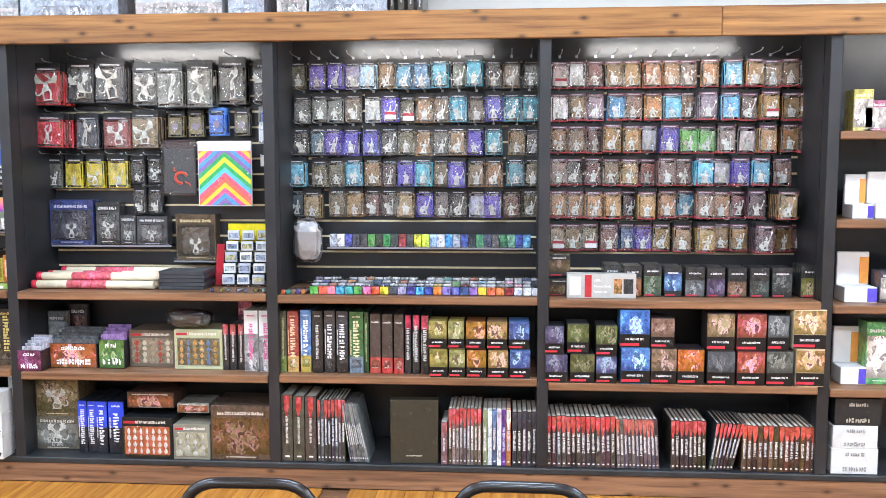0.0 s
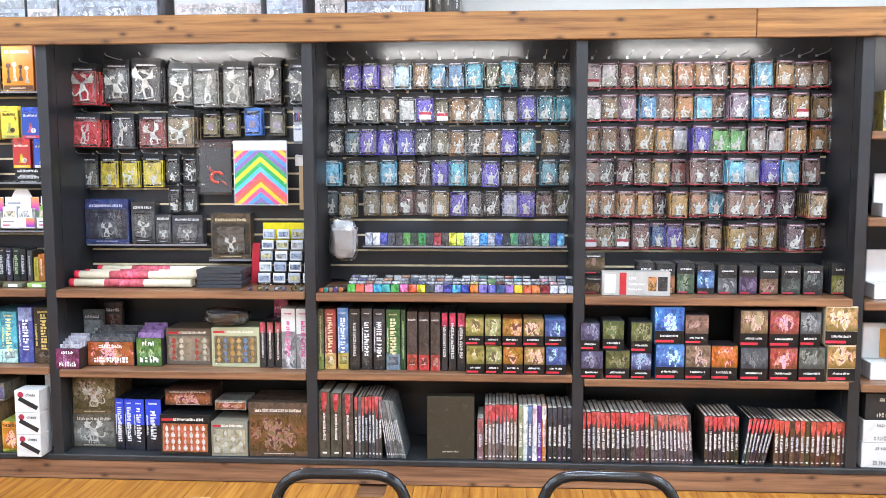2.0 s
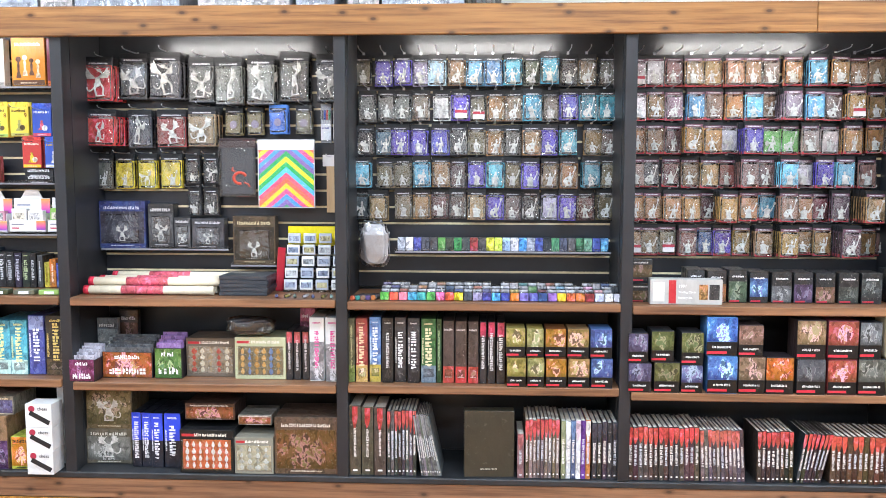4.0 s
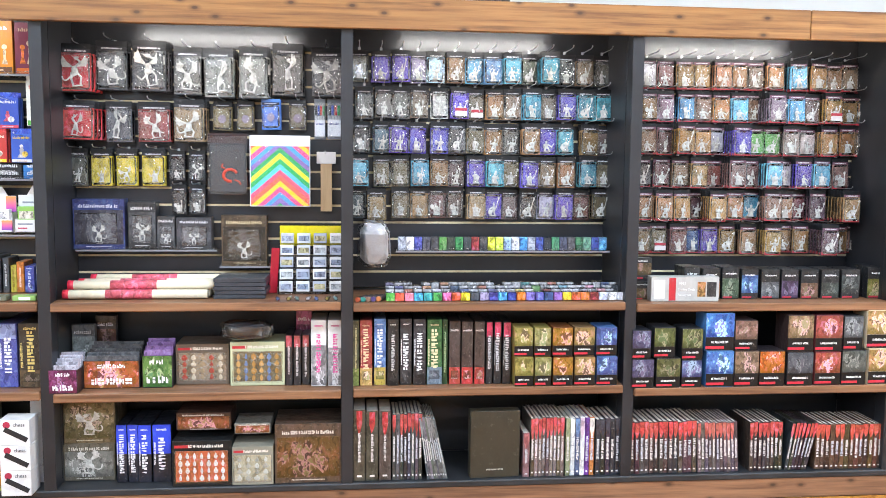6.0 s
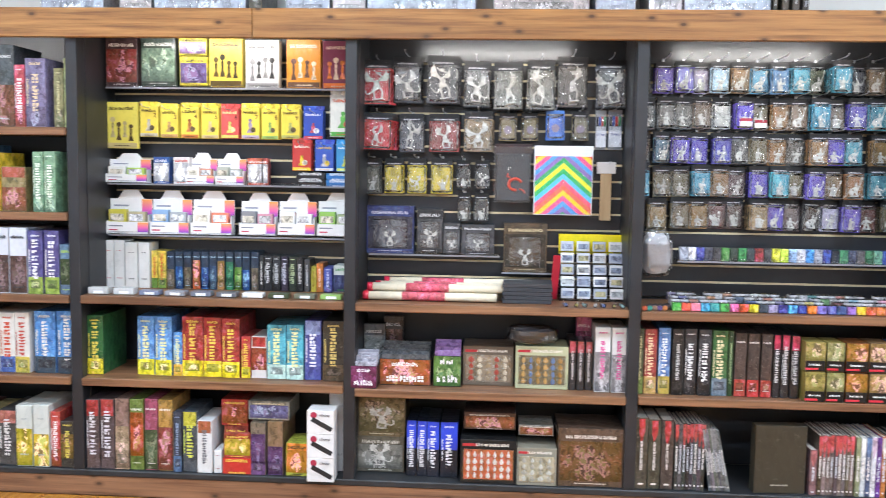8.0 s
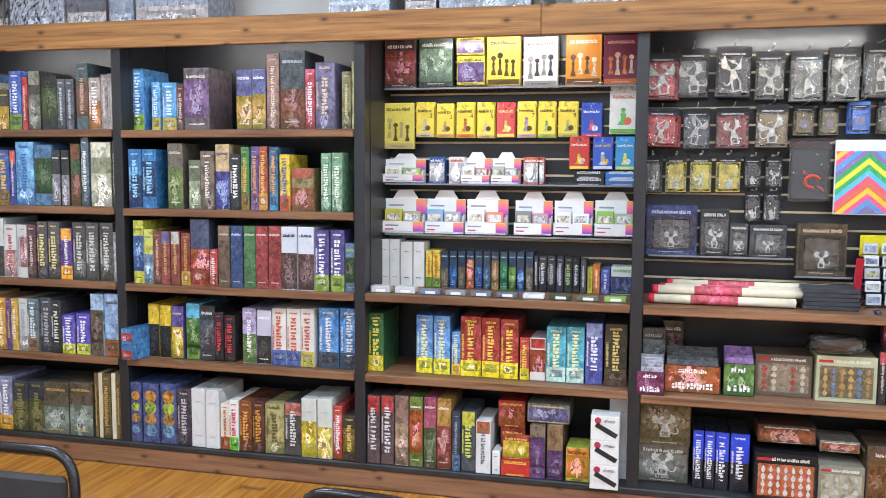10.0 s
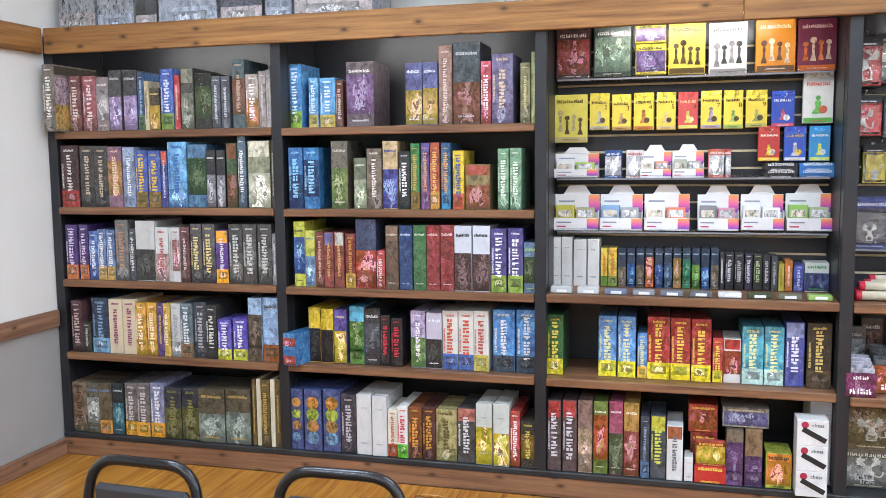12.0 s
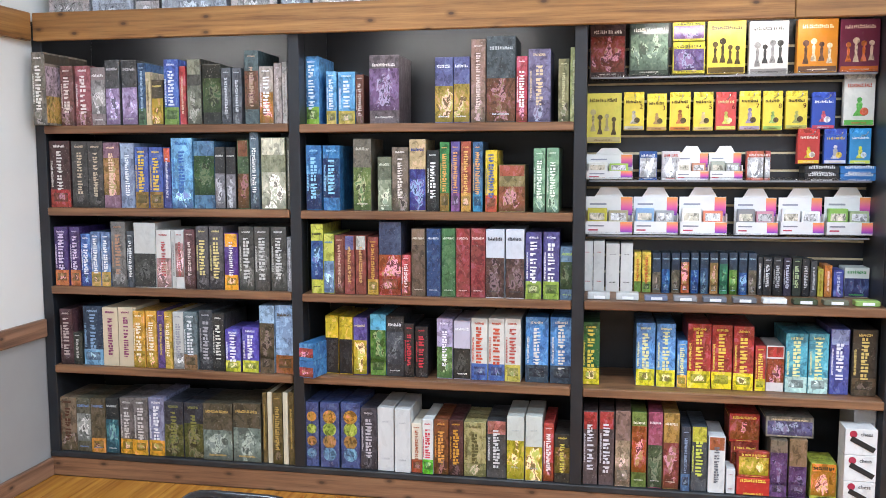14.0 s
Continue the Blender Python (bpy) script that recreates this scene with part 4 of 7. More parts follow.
# third shelf
stand_row(0.903, [
    (-4.639, 0.055, 0.305, 'c8c840', '3a3a30', '4a78b0', 'mt'),
    (-4.581, 0.046, 0.263, 'c8c850', '5a88b8', '90b8d8', 'mt'),
    (-4.532, 0.043, 0.257, '8a4038', 'd8b8a0', '', 'v'),
    (-4.486, 0.045, 0.257, '94423a', 'd8b070', '5a5a8a', 'vT'),
    (-4.437, 0.047, 0.258, '94423a', 'd8b070', 'c8c8c0', 'vT'),
    (-4.384, 0.049, 0.251, '8a3830', 'd8a850', 'c89a40', 'vb'),
    (-4.331, 0.097, 0.318, '404a68', 'c8a060', 'c84a3a', 'mb'),
    (-4.232, 0.039, 0.176, 'c84848', 'f4e4e4', '', 'V'),
    (-4.189, 0.061, 0.29, '6a5444', 'dcd4c4', '7a6450', 'tT'),
    (-4.122, 0.06, 0.291, '304a78', 'dce0e8', '304a78', 'tT'),
    (-4.058, 0.06, 0.292, '4a7848', 'dce8d8', '4a7848', 'tT'),
    (-3.995, 0.06, 0.293, '98383a', 'f0dcd8', '98383a', 'tT'),
    (-3.932, 0.062, 0.294, '98383a', 'f0dcd8', '98383a', 'tT'),
    (-3.867, 0.078, 0.292, 'c8ccd8', '2c2c34', '6a4a48', 'tm'),
    (-3.783, 0.077, 0.293, 'c8ccd8', '2c2c34', '6a4a48', 'tm'),
    (-3.7, 0.067, 0.282, '504a90', 'fcfcfc', '90a848', 'Vb'),
    (-3.627, 0.067, 0.283, '504a90', 'fcfcfc', '90a848', 'Vb'),
    (-3.556, 0.057, 0.223, '5a7898', 'b0d060', '4a5a38', 'tm'),
])

# fourth shelf
stand_row(0.538, [
    (-4.59, 0.059, 0.262, 'e8c020', 'f0e8c8', '2c2c30', 'm', 3.895),
    (-4.525, 0.06, 0.259, 'e8c020', 'f0e8c8', '2c2c30', 'm', 3.895),
    (-4.46, 0.061, 0.258, '5a4a98', 'e8d8a0', 'e8c040', 'mt', 3.895),
    (-4.385, 0.071, 0.273, '58b8e0', 'f0f0e0', '60883a', 'mb', 3.895),
    (-4.31, 0.078, 0.268, '38383c', 'e4e4e8', '5a6068', 'tm', 3.895),
    (-4.23, 0.044, 0.238, '2e2c30', 'd84050', '', 'V', 3.895),
    (-4.181, 0.054, 0.226, '2e2c30', 'd84050', '', 'V', 3.895),
    (-4.085, 0.069, 0.265, 'b0a0c8', 'f8f4fc', '80a060', 'vm', 3.895),
    (-4.011, 0.073, 0.258, 'c0b8cc', 'fafafa', '3a3c3a', 'tm', 3.895),
    (-3.934, 0.07, 0.27, 'e8e4dc', 'c84a30', '4a68a8', 'Vb', 3.895),
    (-3.86, 0.07, 0.272, 'e8e4dc', 'c84a30', '4a68a8', 'Vb', 3.895),
    (-3.788, 0.067, 0.274, 'e8e4dc', 'b84a40', 'c0b050', 'Vb', 3.895),
    (-3.701, 0.097, 0.282, '4a90d8', 'ece4d4', '3a4a58', 'Vb', 3.895),
    (-3.596, 0.094, 0.285, '4a90d8', 'ece4d4', '3a4a58', 'Vb', 3.895),
])

# bottom shelf
stand_row(0.118, [
    (-4.681, 0.063, 0.294, '44548c', 'e8e8f0', '', 'o'),
    (-4.609, 0.086, 0.296, '44548c', 'c8b860', '', 'o'),
    (-4.515, 0.088, 0.298, '44548c', 'c8b860', '', 'o'),
    (-4.424, 0.074, 0.279, '4a4650', 'ccc8d0', '', 'V'),
    (-4.346, 0.073, 0.286, 'e4e4e4', 'b8b8bc', '', 'ps'),
    (-4.267, 0.07, 0.285, 'e4e4e4', 'b8b8bc', '', 'ps'),
    (-4.194, 0.047, 0.222, 'e8dcc8', 'a8522c', 'a84a30', 'vb'),
    (-4.143, 0.047, 0.245, 'f4f4f0', 'd03040', '60c030', 'Vb'),
    (-4.093, 0.064, 0.246, '8a4a28', 'e8a858', '', 'V'),
    (-4.025, 0.061, 0.249, '5a3030', 'd8a040', '', 'V'),
    (-3.961, 0.096, 0.241, 'b0a468', '5c5430', 'd8d0a0', 'V'),
    (-3.862, 0.085, 0.254, '4a4a4c', 'e4e4e4', 'b06a60', 'VT'),
    (-3.774, 0.074, 0.28, 'd8dcd4', 'b0b8b8', 'e8c840', 'pms'),
    (-3.694, 0.071, 0.284, 'd8dcd4', 'b0b8b8', 'e8c840', 'pms'),
    (-3.619, 0.044, 0.253, 'd03a38', 'ffffff', '', 'V'),
    (-3.571, 0.065, 0.212, '3a3834', 'e0d060', '8a6a30', 'vm'),
])


# ---- third bay, lower shelves ----
# upper of the two
stand_row(0.537, [
    (-3.462, 0.072, 0.268, '2c6a38', 'f0d860', 'f0d828', 'Vb', 3.91),
    (-3.239, 0.077, 0.267, '5a9ae0', 'f0e8a0', 'f0e030', 'Vb', 3.925),
    (-3.156, 0.076, 0.268, '5a9ae0', 'f0e8a0', 'f0e030', 'Vb', 3.925),
    (-3.072, 0.04, 0.199, '5a9ae0', 'f0e8a0', 'e0b030', 'Vb', 3.925),
    (-3.031, 0.094, 0.272, 'b83030', 'f0d860', 'f0d828', 'Vb', 3.925),
    (-2.934, 0.081, 0.27, 'b83030', 'f0d860', 'f0d828', 'Vb', 3.925),
    (-2.849, 0.08, 0.268, 'b83030', 'f0d860', 'f0d828', 'Vb', 3.925),
    (-2.762, 0.041, 0.189, 'c83838', 'f0d860', 'f0d828', 'Vb', 3.925),
    (-2.718, 0.069, 0.189, 'ece4e0', '8a3030', 'b83838', 'Tm', 3.925),
    (-2.645, 0.085, 0.245, '4ab0c8', 'f0e8a0', 'b8d8d0', 'Vb', 3.925),
    (-2.557, 0.076, 0.248, '4ab0c8', 'f0e8a0', 'b8d8d0', 'Vb', 3.925),
    (-2.475, 0.073, 0.269, '4850a0', 'f4f4fa', '8a98c8', 'VT', 3.925),
    (-2.393, 0.094, 0.27, '38342e', 'e8d080', '5a4a3a', 'Vb', 3.925),
])

# bottom shelf
stand_row(0.118, [
    (-3.452, 0.06, 0.316, '5a4a4c', 'e0e0e8', 'a83838', 'VT'),
    (-3.386, 0.062, 0.32, '5a4a4c', 'e0e0e8', 'a83838', 'VT'),
    (-3.319, 0.062, 0.323, '8a6a60', 'f0e8e0', 'c8a890', 'mb'),
    (-3.252, 0.061, 0.322, '6a8038', 'f4f4e8', 'c84a30', 'tm'),
    (-3.185, 0.058, 0.325, 'a84a68', 'f4f0f0', '5a6a4a', 'tm'),
    (-3.123, 0.064, 0.324, 'b88a40', 'f4f0e8', 'a84a50', 'tm'),
    (-3.052, 0.037, 0.272, '3a4252', '9ab0d0', '4a6a90', 'vb'),
    (-3.011, 0.064, 0.275, '48505a', 'd8e060', 'c8c040', 'VT'),
    (-2.943, 0.066, 0.238, 'e8e8e8', '6a6a70', 'a05a3a', 'vT'),
    (-2.87, 0.035, 0.104, 'ececec', 'a04048', '', 's'),
    (-2.702, 0.066, 0.238, '7a6a58', 'e0a830', '6a4a80', 'mb'),
    (-2.628, 0.068, 0.242, '8a6a4c', 'e0a830', '6a4a80', 'mb'),
    (-2.545, 0.1, 0.15, 'b8c040', '2c2c28', 'e88a30', 'fT'),
], depth=0.24)


# ---- third bay, slat board ----
# games facing out on the top rail: left, width, bottom, height, base, lettering, picture
FACES = [
    (-3.453, 0.155, 1.838, 0.223, '4a3438', 'f0ece8', 'a84048'),
    (-3.286, 0.167, 1.844, 0.221, '3a4a40', 'e8e8e0', '8aa890'),
    (-3.105, 0.135, 1.848, 0.132, 'e8d830', '2c2c34', '6a5a98'),
    (-3.107, 0.134, 1.985, 0.08, 'e8d830', '2c2c34', '7a5aa8'),
    (-2.965, 0.158, 1.845, 0.22, 'e8c840', '3a3018', '5a4820'),
    (-2.796, 0.159, 1.835, 0.222, 'e4e4e2', '3a3a3c', '8a8a8c'),
    (-2.606, 0.162, 1.842, 0.218, 'e8901c', 'fff0d8', '6a4a3a'),
    (-2.44, 0.156, 1.839, 0.215, '7a2a4a', 'f0d8c0', 'd8702a'),
]

# hanging card games
CARDS = [
    (-3.467, 0.158, 1.558, 0.215, 'e0d050', '4a3a20', 'b8a878'),
    (-3.305, 0.092, 1.613, 0.141, 'ecd040', '4a3a20', 'b8b0a0'),
    (-3.206, 0.088, 1.61, 0.136, 'ecd040', '4a3a20', 'b89060'),
    (-3.111, 0.092, 1.609, 0.142, 'ecd040', '4a3a20', 'c87840'),
    (-3.012, 0.087, 1.608, 0.142, 'ecd040', '4a3a20', 'c8b080'),
    (-2.92, 0.089, 1.61, 0.138, 'd84a48', 'f0e0a0', 'c8c860'),
    (-2.825, 0.092, 1.609, 0.142, 'ecd040', '4a3a20', 'a898b0'),
    (-2.729, 0.085, 1.608, 0.142, 'ecd040', '4a3a20', '90b060'),
    (-2.638, 0.093, 1.612, 0.137, 'ecd040', '4a3a20', 'a8a860'),
    (-2.534, 0.098, 1.611, 0.131, '3050b8', 'f4f4f8', 'c04a60'),
    (-2.41, 0.126, 1.624, 0.191, 'e8e8e0', 'd05030', '60b050'),
    (-2.585, 0.094, 1.466, 0.129, 'd03838', 'f4f0e0', 'e8c83a'),
    (-2.48, 0.094, 1.466, 0.124, '3458c0', 'f0c840', 'd8d8e0'),
    (-2.38, 0.089, 1.465, 0.126, '3a98d8', 'f4f8f8', 'd8e060'),
]

TRAYS = [
    (-3.466, 0.209, 1.159, 0.205),
    (-3.257, 0.192, 1.161, 0.203),
    (-3.062, 0.2, 1.162, 0.203),
    (-2.832, 0.176, 1.164, 0.197),
    (-2.651, 0.179, 1.167, 0.195),
    (-2.467, 0.189, 1.167, 0.2),
    (-3.464, 0.203, 1.399, 0.137),
    (-3.084, 0.14, 1.394, 0.149),
    (-2.943, 0.137, 1.395, 0.148),
]

# small boxes on the third bay's long shelf
stand_row(0.906, [
    (-3.473, 0.046, 0.222, 'e8e8e6', 'b84040', '', 's', 4.115),
    (-3.424, 0.048, 0.223, 'e8e8e6', 'b84040', '', 's', 4.115),
    (-3.37, 0.058, 0.213, 'e8e6e2', '4a4a48', '', 'sp', 4.115),
    (-3.307, 0.052, 0.214, 'e8e6e2', '4a4a48', '', 'sp', 4.115),
    (-3.248, 0.03, 0.176, 'ecc840', 'c84a30', '6a8a3a', 'vb', 4.115),
    (-3.214, 0.038, 0.176, 'ecc840', 'c84a30', '6a8a3a', 'vb', 4.115),
    (-3.171, 0.036, 0.175, '28384e', 'b8d8e8', '8a7a68', 'tmb', 4.115),
    (-3.131, 0.035, 0.175, '28384e', 'b8d8e8', '3a7ab0', 'tmb', 4.115),
    (-3.09, 0.035, 0.176, '28384e', 'b8d8e8', '7a6a58', 'tmb', 4.115),
    (-3.05, 0.035, 0.177, '28384e', 'b8d8e8', 'c85a30', 'tmb', 4.115),
    (-3.009, 0.034, 0.177, '28384e', 'b8d8e8', '3a6aa8', 'tmb', 4.115),
    (-2.969, 0.034, 0.178, '28384e', 'b8d8e8', '4a6a88', 'tmb', 4.115),
    (-2.93, 0.034, 0.179, '28384e', 'b8d8e8', 'a87a48', 'tmb', 4.115),
    (-2.89, 0.034, 0.179, '28384e', 'b8d8e8', '3a8a5a', 'tmb', 4.115),
    (-2.85, 0.034, 0.18, '28384e', 'b8d8e8', '78a040', 'tmb', 4.115),
    (-2.811, 0.034, 0.181, '28384e', 'b8d8e8', '3a70b0', 'tmb', 4.115),
    (-2.771, 0.034, 0.181, '28384e', 'b8d8e8', '8a7a68', 'tmb', 4.115),
    (-2.733, 0.02, 0.165, '2c2c30', 'e0e0e0', '', 'V', 4.115),
    (-2.71, 0.036, 0.165, '28282c', 'e4e4e8', '', 'V', 4.115),
    (-2.671, 0.038, 0.164, '28282c', 'c8c8cc', 'a04048', 'V', 4.115),
    (-2.629, 0.032, 0.162, '30283c', 'd8d8e8', '5a3a80', 'V', 4.115),
    (-2.593, 0.036, 0.163, '28302a', 'c8d8a8', '4a7a3a', 'V', 4.115),
    (-2.555, 0.03, 0.161, '28282c', 'e4e4e8', '', 'V', 4.115),
    (-2.52, 0.025, 0.152, '4a4a4e', 'e4e4e8', '', 'v', 4.115),
    (-2.49, 0.023, 0.119, 'c8b838', '8a6a20', '', 'v', 4.115),
    (-2.464, 0.03, 0.134, 'e07a28', 'fff0e0', '', 'v', 4.115),
    (-2.429, 0.039, 0.116, '4858b8', 'e8ecf8', '', 'v', 4.115),
    (-2.385, 0.097, 0.126, 'dce0d8', '3a8a48', '4a5a88', 'tm', 4.115),
], depth=0.115)


# ---- fourth bay ----
# large hanging packs: left, width, bottom, height, colour
LARGE_PACKS = [
    (-2.254, 0.138, 1.766, 0.203, 'b83038', 4),
    (-2.128, 0.141, 1.781, 0.213, '55565a', 2),
    (-1.967, 0.152, 1.777, 0.217, '525257', 3),
    (-1.803, 0.128, 1.766, 0.209, '62625f', 2),
    (-1.667, 0.135, 1.754, 0.215, '7c7c76', 3),
    (-1.517, 0.132, 1.753, 0.225, '7a7a74', 3),
    (-1.378, 0.144, 1.769, 0.23, '625f5a', 2),
    (-1.209, 0.145, 1.768, 0.219, '56565a', 2),
    (-2.255, 0.147, 1.564, 0.169, 'c03038', 4),
    (-2.095, 0.12, 1.557, 0.179, '54545c', 2),
    (-1.959, 0.147, 1.559, 0.178, '8a3a38', 2),
    (-1.797, 0.138, 1.561, 0.186, '8a7458', 3),
]

# smaller hanging packs
MID_PACKS = [
    (-1.637, 0.088, 1.614, 0.132, '7a6c48', 2),
    (-1.536, 0.082, 1.616, 0.132, '7a6c48', 2),
    (-1.425, 0.087, 1.623, 0.133, '4a78c8', 3),
    (-1.307, 0.083, 1.62, 0.135, '6a6450', 2),
    (-2.264, 0.093, 1.364, 0.168, '5a584e', 2),
    (-2.164, 0.096, 1.365, 0.166, 'c8b030', 2),
    (-2.058, 0.096, 1.366, 0.166, 'd0b82c', 2),
    (-1.948, 0.107, 1.367, 0.167, 'c8b030', 2),
    (-1.831, 0.073, 1.391, 0.135, '2c2c30', 2),
    (-1.745, 0.076, 1.392, 0.135, '2c2c30', 2),
    (-1.823, 0.069, 1.242, 0.134, '28282c', 2),
    (-1.747, 0.077, 1.243, 0.134, '28282c', 2),
    (-1.196, 0.054, 1.584, 0.181, '5a7a9a', 1),
    (-1.138, 0.066, 1.585, 0.182, '7a5a6a', 1),
]

POUCH = (-1.655, 0.173, 1.335, 0.268)
CHEVRON = (-1.472, 0.263, 1.284, 0.313)
TAG = (-1.184, 0.086, 1.475, 0.053)
STRIP = (-1.163, 0.051, 1.26, 0.205)
# boxes on clear rails: left, width, bottom, height, base, lettering, picture, style
RAIL_BOXES = [
    (-2.239, 0.22, 1.09, 0.222, '2c3c7a', 'd8d8e8', '4a4a58', 'f'),
    (-2.005, 0.121, 1.095, 0.205, '2e2e32', 'd8d8dc', '5a5a5e', 'f'),
    (-1.882, 0.078, 1.095, 0.141, '38383c', 'd8d8dc', '6a6a6e', 'f'),
    (-1.799, 0.154, 1.091, 0.141, '3c3c42', 'd8d8dc', '5a5a60', 'f'),
    (-1.603, 0.199, 1.016, 0.227, '5a4630', 'd8c8a0', '3c3024', 'f'),
]

# boxes on the fourth bay's middle shelf
stand_row(0.526, [
    (-1.307, 0.029, 0.22, '2e2a2c', 'e0d8d8', 'b04850', 'vT', 3.935),
    (-1.273, 0.031, 0.219, '2e2a2c', 'e0d8d8', 'b04850', 'vT', 3.935),
    (-1.237, 0.031, 0.219, '2e2a2c', 'e0d8d8', 'b04850', 'vT', 3.935),
    (-1.198, 0.065, 0.286, 'ecebe9', 'd84a90', 'a8a4a8', 'mv', 3.91),
    (-1.127, 0.064, 0.286, 'ecebe9', 'd84a90', 'a8a4a8', 'mv', 3.91),
], depth=0.2)

# boxes on the fourth bay's bottom shelf
stand_row(0.118, [
    (-2.015, 0.043, 0.25, '1e2230', 'f4f4f8', '3048c8', 'VU', 3.92),
    (-1.968, 0.043, 0.25, '1e2230', 'f4f4f8', '3048c8', 'VU', 3.92),
    (-1.923, 0.053, 0.25, '1e2230', 'f4f4f8', '3048c8', 'VU', 3.92),
    (-1.864, 0.076, 0.25, '1e2230', 'f4f4f8', '3048c8', 'VU', 3.92),
    (-1.349, 0.281, 0.258, '5a4436', 'e8dcd0', '7a5030', 'f', 3.86),
], depth=0.24)

# two flat picture boxes, one on the other
STACKED = [
    (-2.239, 0.213, 0.28, 0.193, '6a5c40', 'd8d0b8', '8a7c5c'),
    (-2.244, 0.213, 0.099, 0.162, '5c5648', 'd0ccc0', '8a8a84'),
]


# ---- fifth bay ----
hang_row(1.99, 0.083, 0.145, [
    (-0.993, '6a6450', 1),
    (-0.895, '5a48b0', 2),
    (-0.805, '5a48b0', 2),
    (-0.728, '9a90b0', 1),
    (-0.649, 'a8c8dc', 2),
    (-0.56, '8a6a48', 2),
    (-0.476, '4a90b0', 2),
    (-0.396, '4a78a0', 3),
    (-0.306, '4a98b0', 3),
    (-0.218, '6a7060', 1),
    (-0.142, '3a90a8', 5),
    (-0.053, '3c3c40', 2),
    (0.032, '7a6448', 2),
    (0.124, '4c4838', 1),
], '', 'miniature packs on hooks', head='2c2c30')

hang_row(1.831, 0.083, 0.145, [
    (-0.971, '5a5a58', 2),
    (-0.883, '6a6864', 2),
    (-0.807, '6a6a66', 2),
    (-0.722, '7a6a5c', 2),
    (-0.631, 'd8d8d4', 1),
    (-0.543, '5a48b0', 3),
    (-0.465, '6c6450', 1),
    (-0.382, '8a6238', 2),
    (-0.298, '7a6450', 2),
    (-0.218, '3a88a0', 4),
    (-0.135, '6a6054', 2),
    (-0.051, '4a40a0', 3),
    (0.035, '3a8090', 3),
    (0.116, '3a8c98', 3),
], '', 'miniature packs on hooks', head='2c2c30')

hang_row(1.674, 0.083, 0.145, [
    (-0.984, '2c2c30', 1),
    (-0.893, '4a6878', 2),
    (-0.818, '5a48b0', 3),
    (-0.732, '5448b0', 2),
    (-0.633, '4a48a0', 3),
    (-0.554, '4a4a4c', 2),
    (-0.467, '6a6048', 2),
    (-0.385, '8a6238', 2),
    (-0.304, '5a5650', 2),
    (-0.22, '9a7450', 4),
    (-0.14, '5648b0', 3),
    (-0.052, '4a98a8', 2),
    (0.059, '7a6038', 3),
    (0.138, '6a5450', 1),
], '', 'miniature packs on hooks', head='2c2c30')

hang_row(1.526, 0.083, 0.145, [
    (-0.994, '68b0c8', 3),
    (-0.89, '6a6048', 2),
    (-0.808, '6a6450', 2),
    (-0.721, '4a90a8', 3),
    (-0.632, '8a6844', 2),
    (-0.552, '5a4448', 1),
    (-0.466, '5648a8', 3),
    (-0.381, '4aa0b0', 4),
    (-0.302, '6a6044', 2),
    (-0.223, '5a48b0', 4),
    (-0.131, '7a6040', 2),
    (-0.047, '8a5c34', 3),
    (0.052, '3a7888', 3),
    (0.135, '6a6048', 2),
], '', 'miniature packs on hooks', head='2c2c30')

hang_row(1.378, 0.083, 0.145, [
    (-1.004, '5a6468', 2),
    (-0.917, '8a7450', 4),
    (-0.807, '6a5c44', 2),
    (-0.722, '8a6a40', 2),
    (-0.638, '6a4a4a', 1),
    (-0.556, '5a4a48', 1),
    (-0.466, 'a08460', 4),
    (-0.381, '5a4ab0', 2),
    (-0.3, '6a5858', 1),
    (-0.218, '3a383a', 2),
    (-0.128, 'b8b0c8', 1),
    (-0.052, '5a48a8', 3),
    (0.035, '6a4040', 1),
    (0.124, '5c5038', 2),
], '', 'miniature packs on hooks', head='2c2c30')


# ---- sixth bay, hanging packs ----
hang_row(1.985, 0.083, 0.145, [
    (0.259, 'c8b0b4', 1),
    (0.338, 'dcd8dc', 1),
    (0.426, '8a5a58', 1),
    (0.506, '8a6838', 2),
    (0.589, '9a7840', 2),
    (0.681, 'a87858', 3),
    (0.77, '8a6238', 2),
    (0.847, '7a6458', 2),
    (0.948, 'a8784a', 2),
    (1.045, '5aa8c8', 3),
    (1.147, '9a7440', 3),
    (1.231, '8a6440', 2),
    (1.31, '8a7058', 2),
    (1.394, 'c8c0c8', 1),
], 'a83c44', 'red-edged miniature packs on hooks', head='6a4858')

hang_row(1.835, 0.083, 0.145, [
    (0.258, 'e0d4d4', 2),
    (0.34, '8a6438', 2),
    (0.422, '8a6a78', 2),
    (0.521, '4a88b0', 2),
    (0.602, '7a5c4c', 2),
    (0.691, 'a87440', 2),
    (0.779, '68b0cc', 2),
    (0.858, '8a6c58', 1),
    (0.925, '7a6a78', 5),
    (1.031, '5aa0c4', 4),
    (1.129, '6a5450', 2),
    (1.211, '9a743c', 4),
    (1.318, '8a6838', 2),
    (1.392, '8a6440', 2),
], 'a83c44', 'red-edged miniature packs on hooks', head='6a4858')

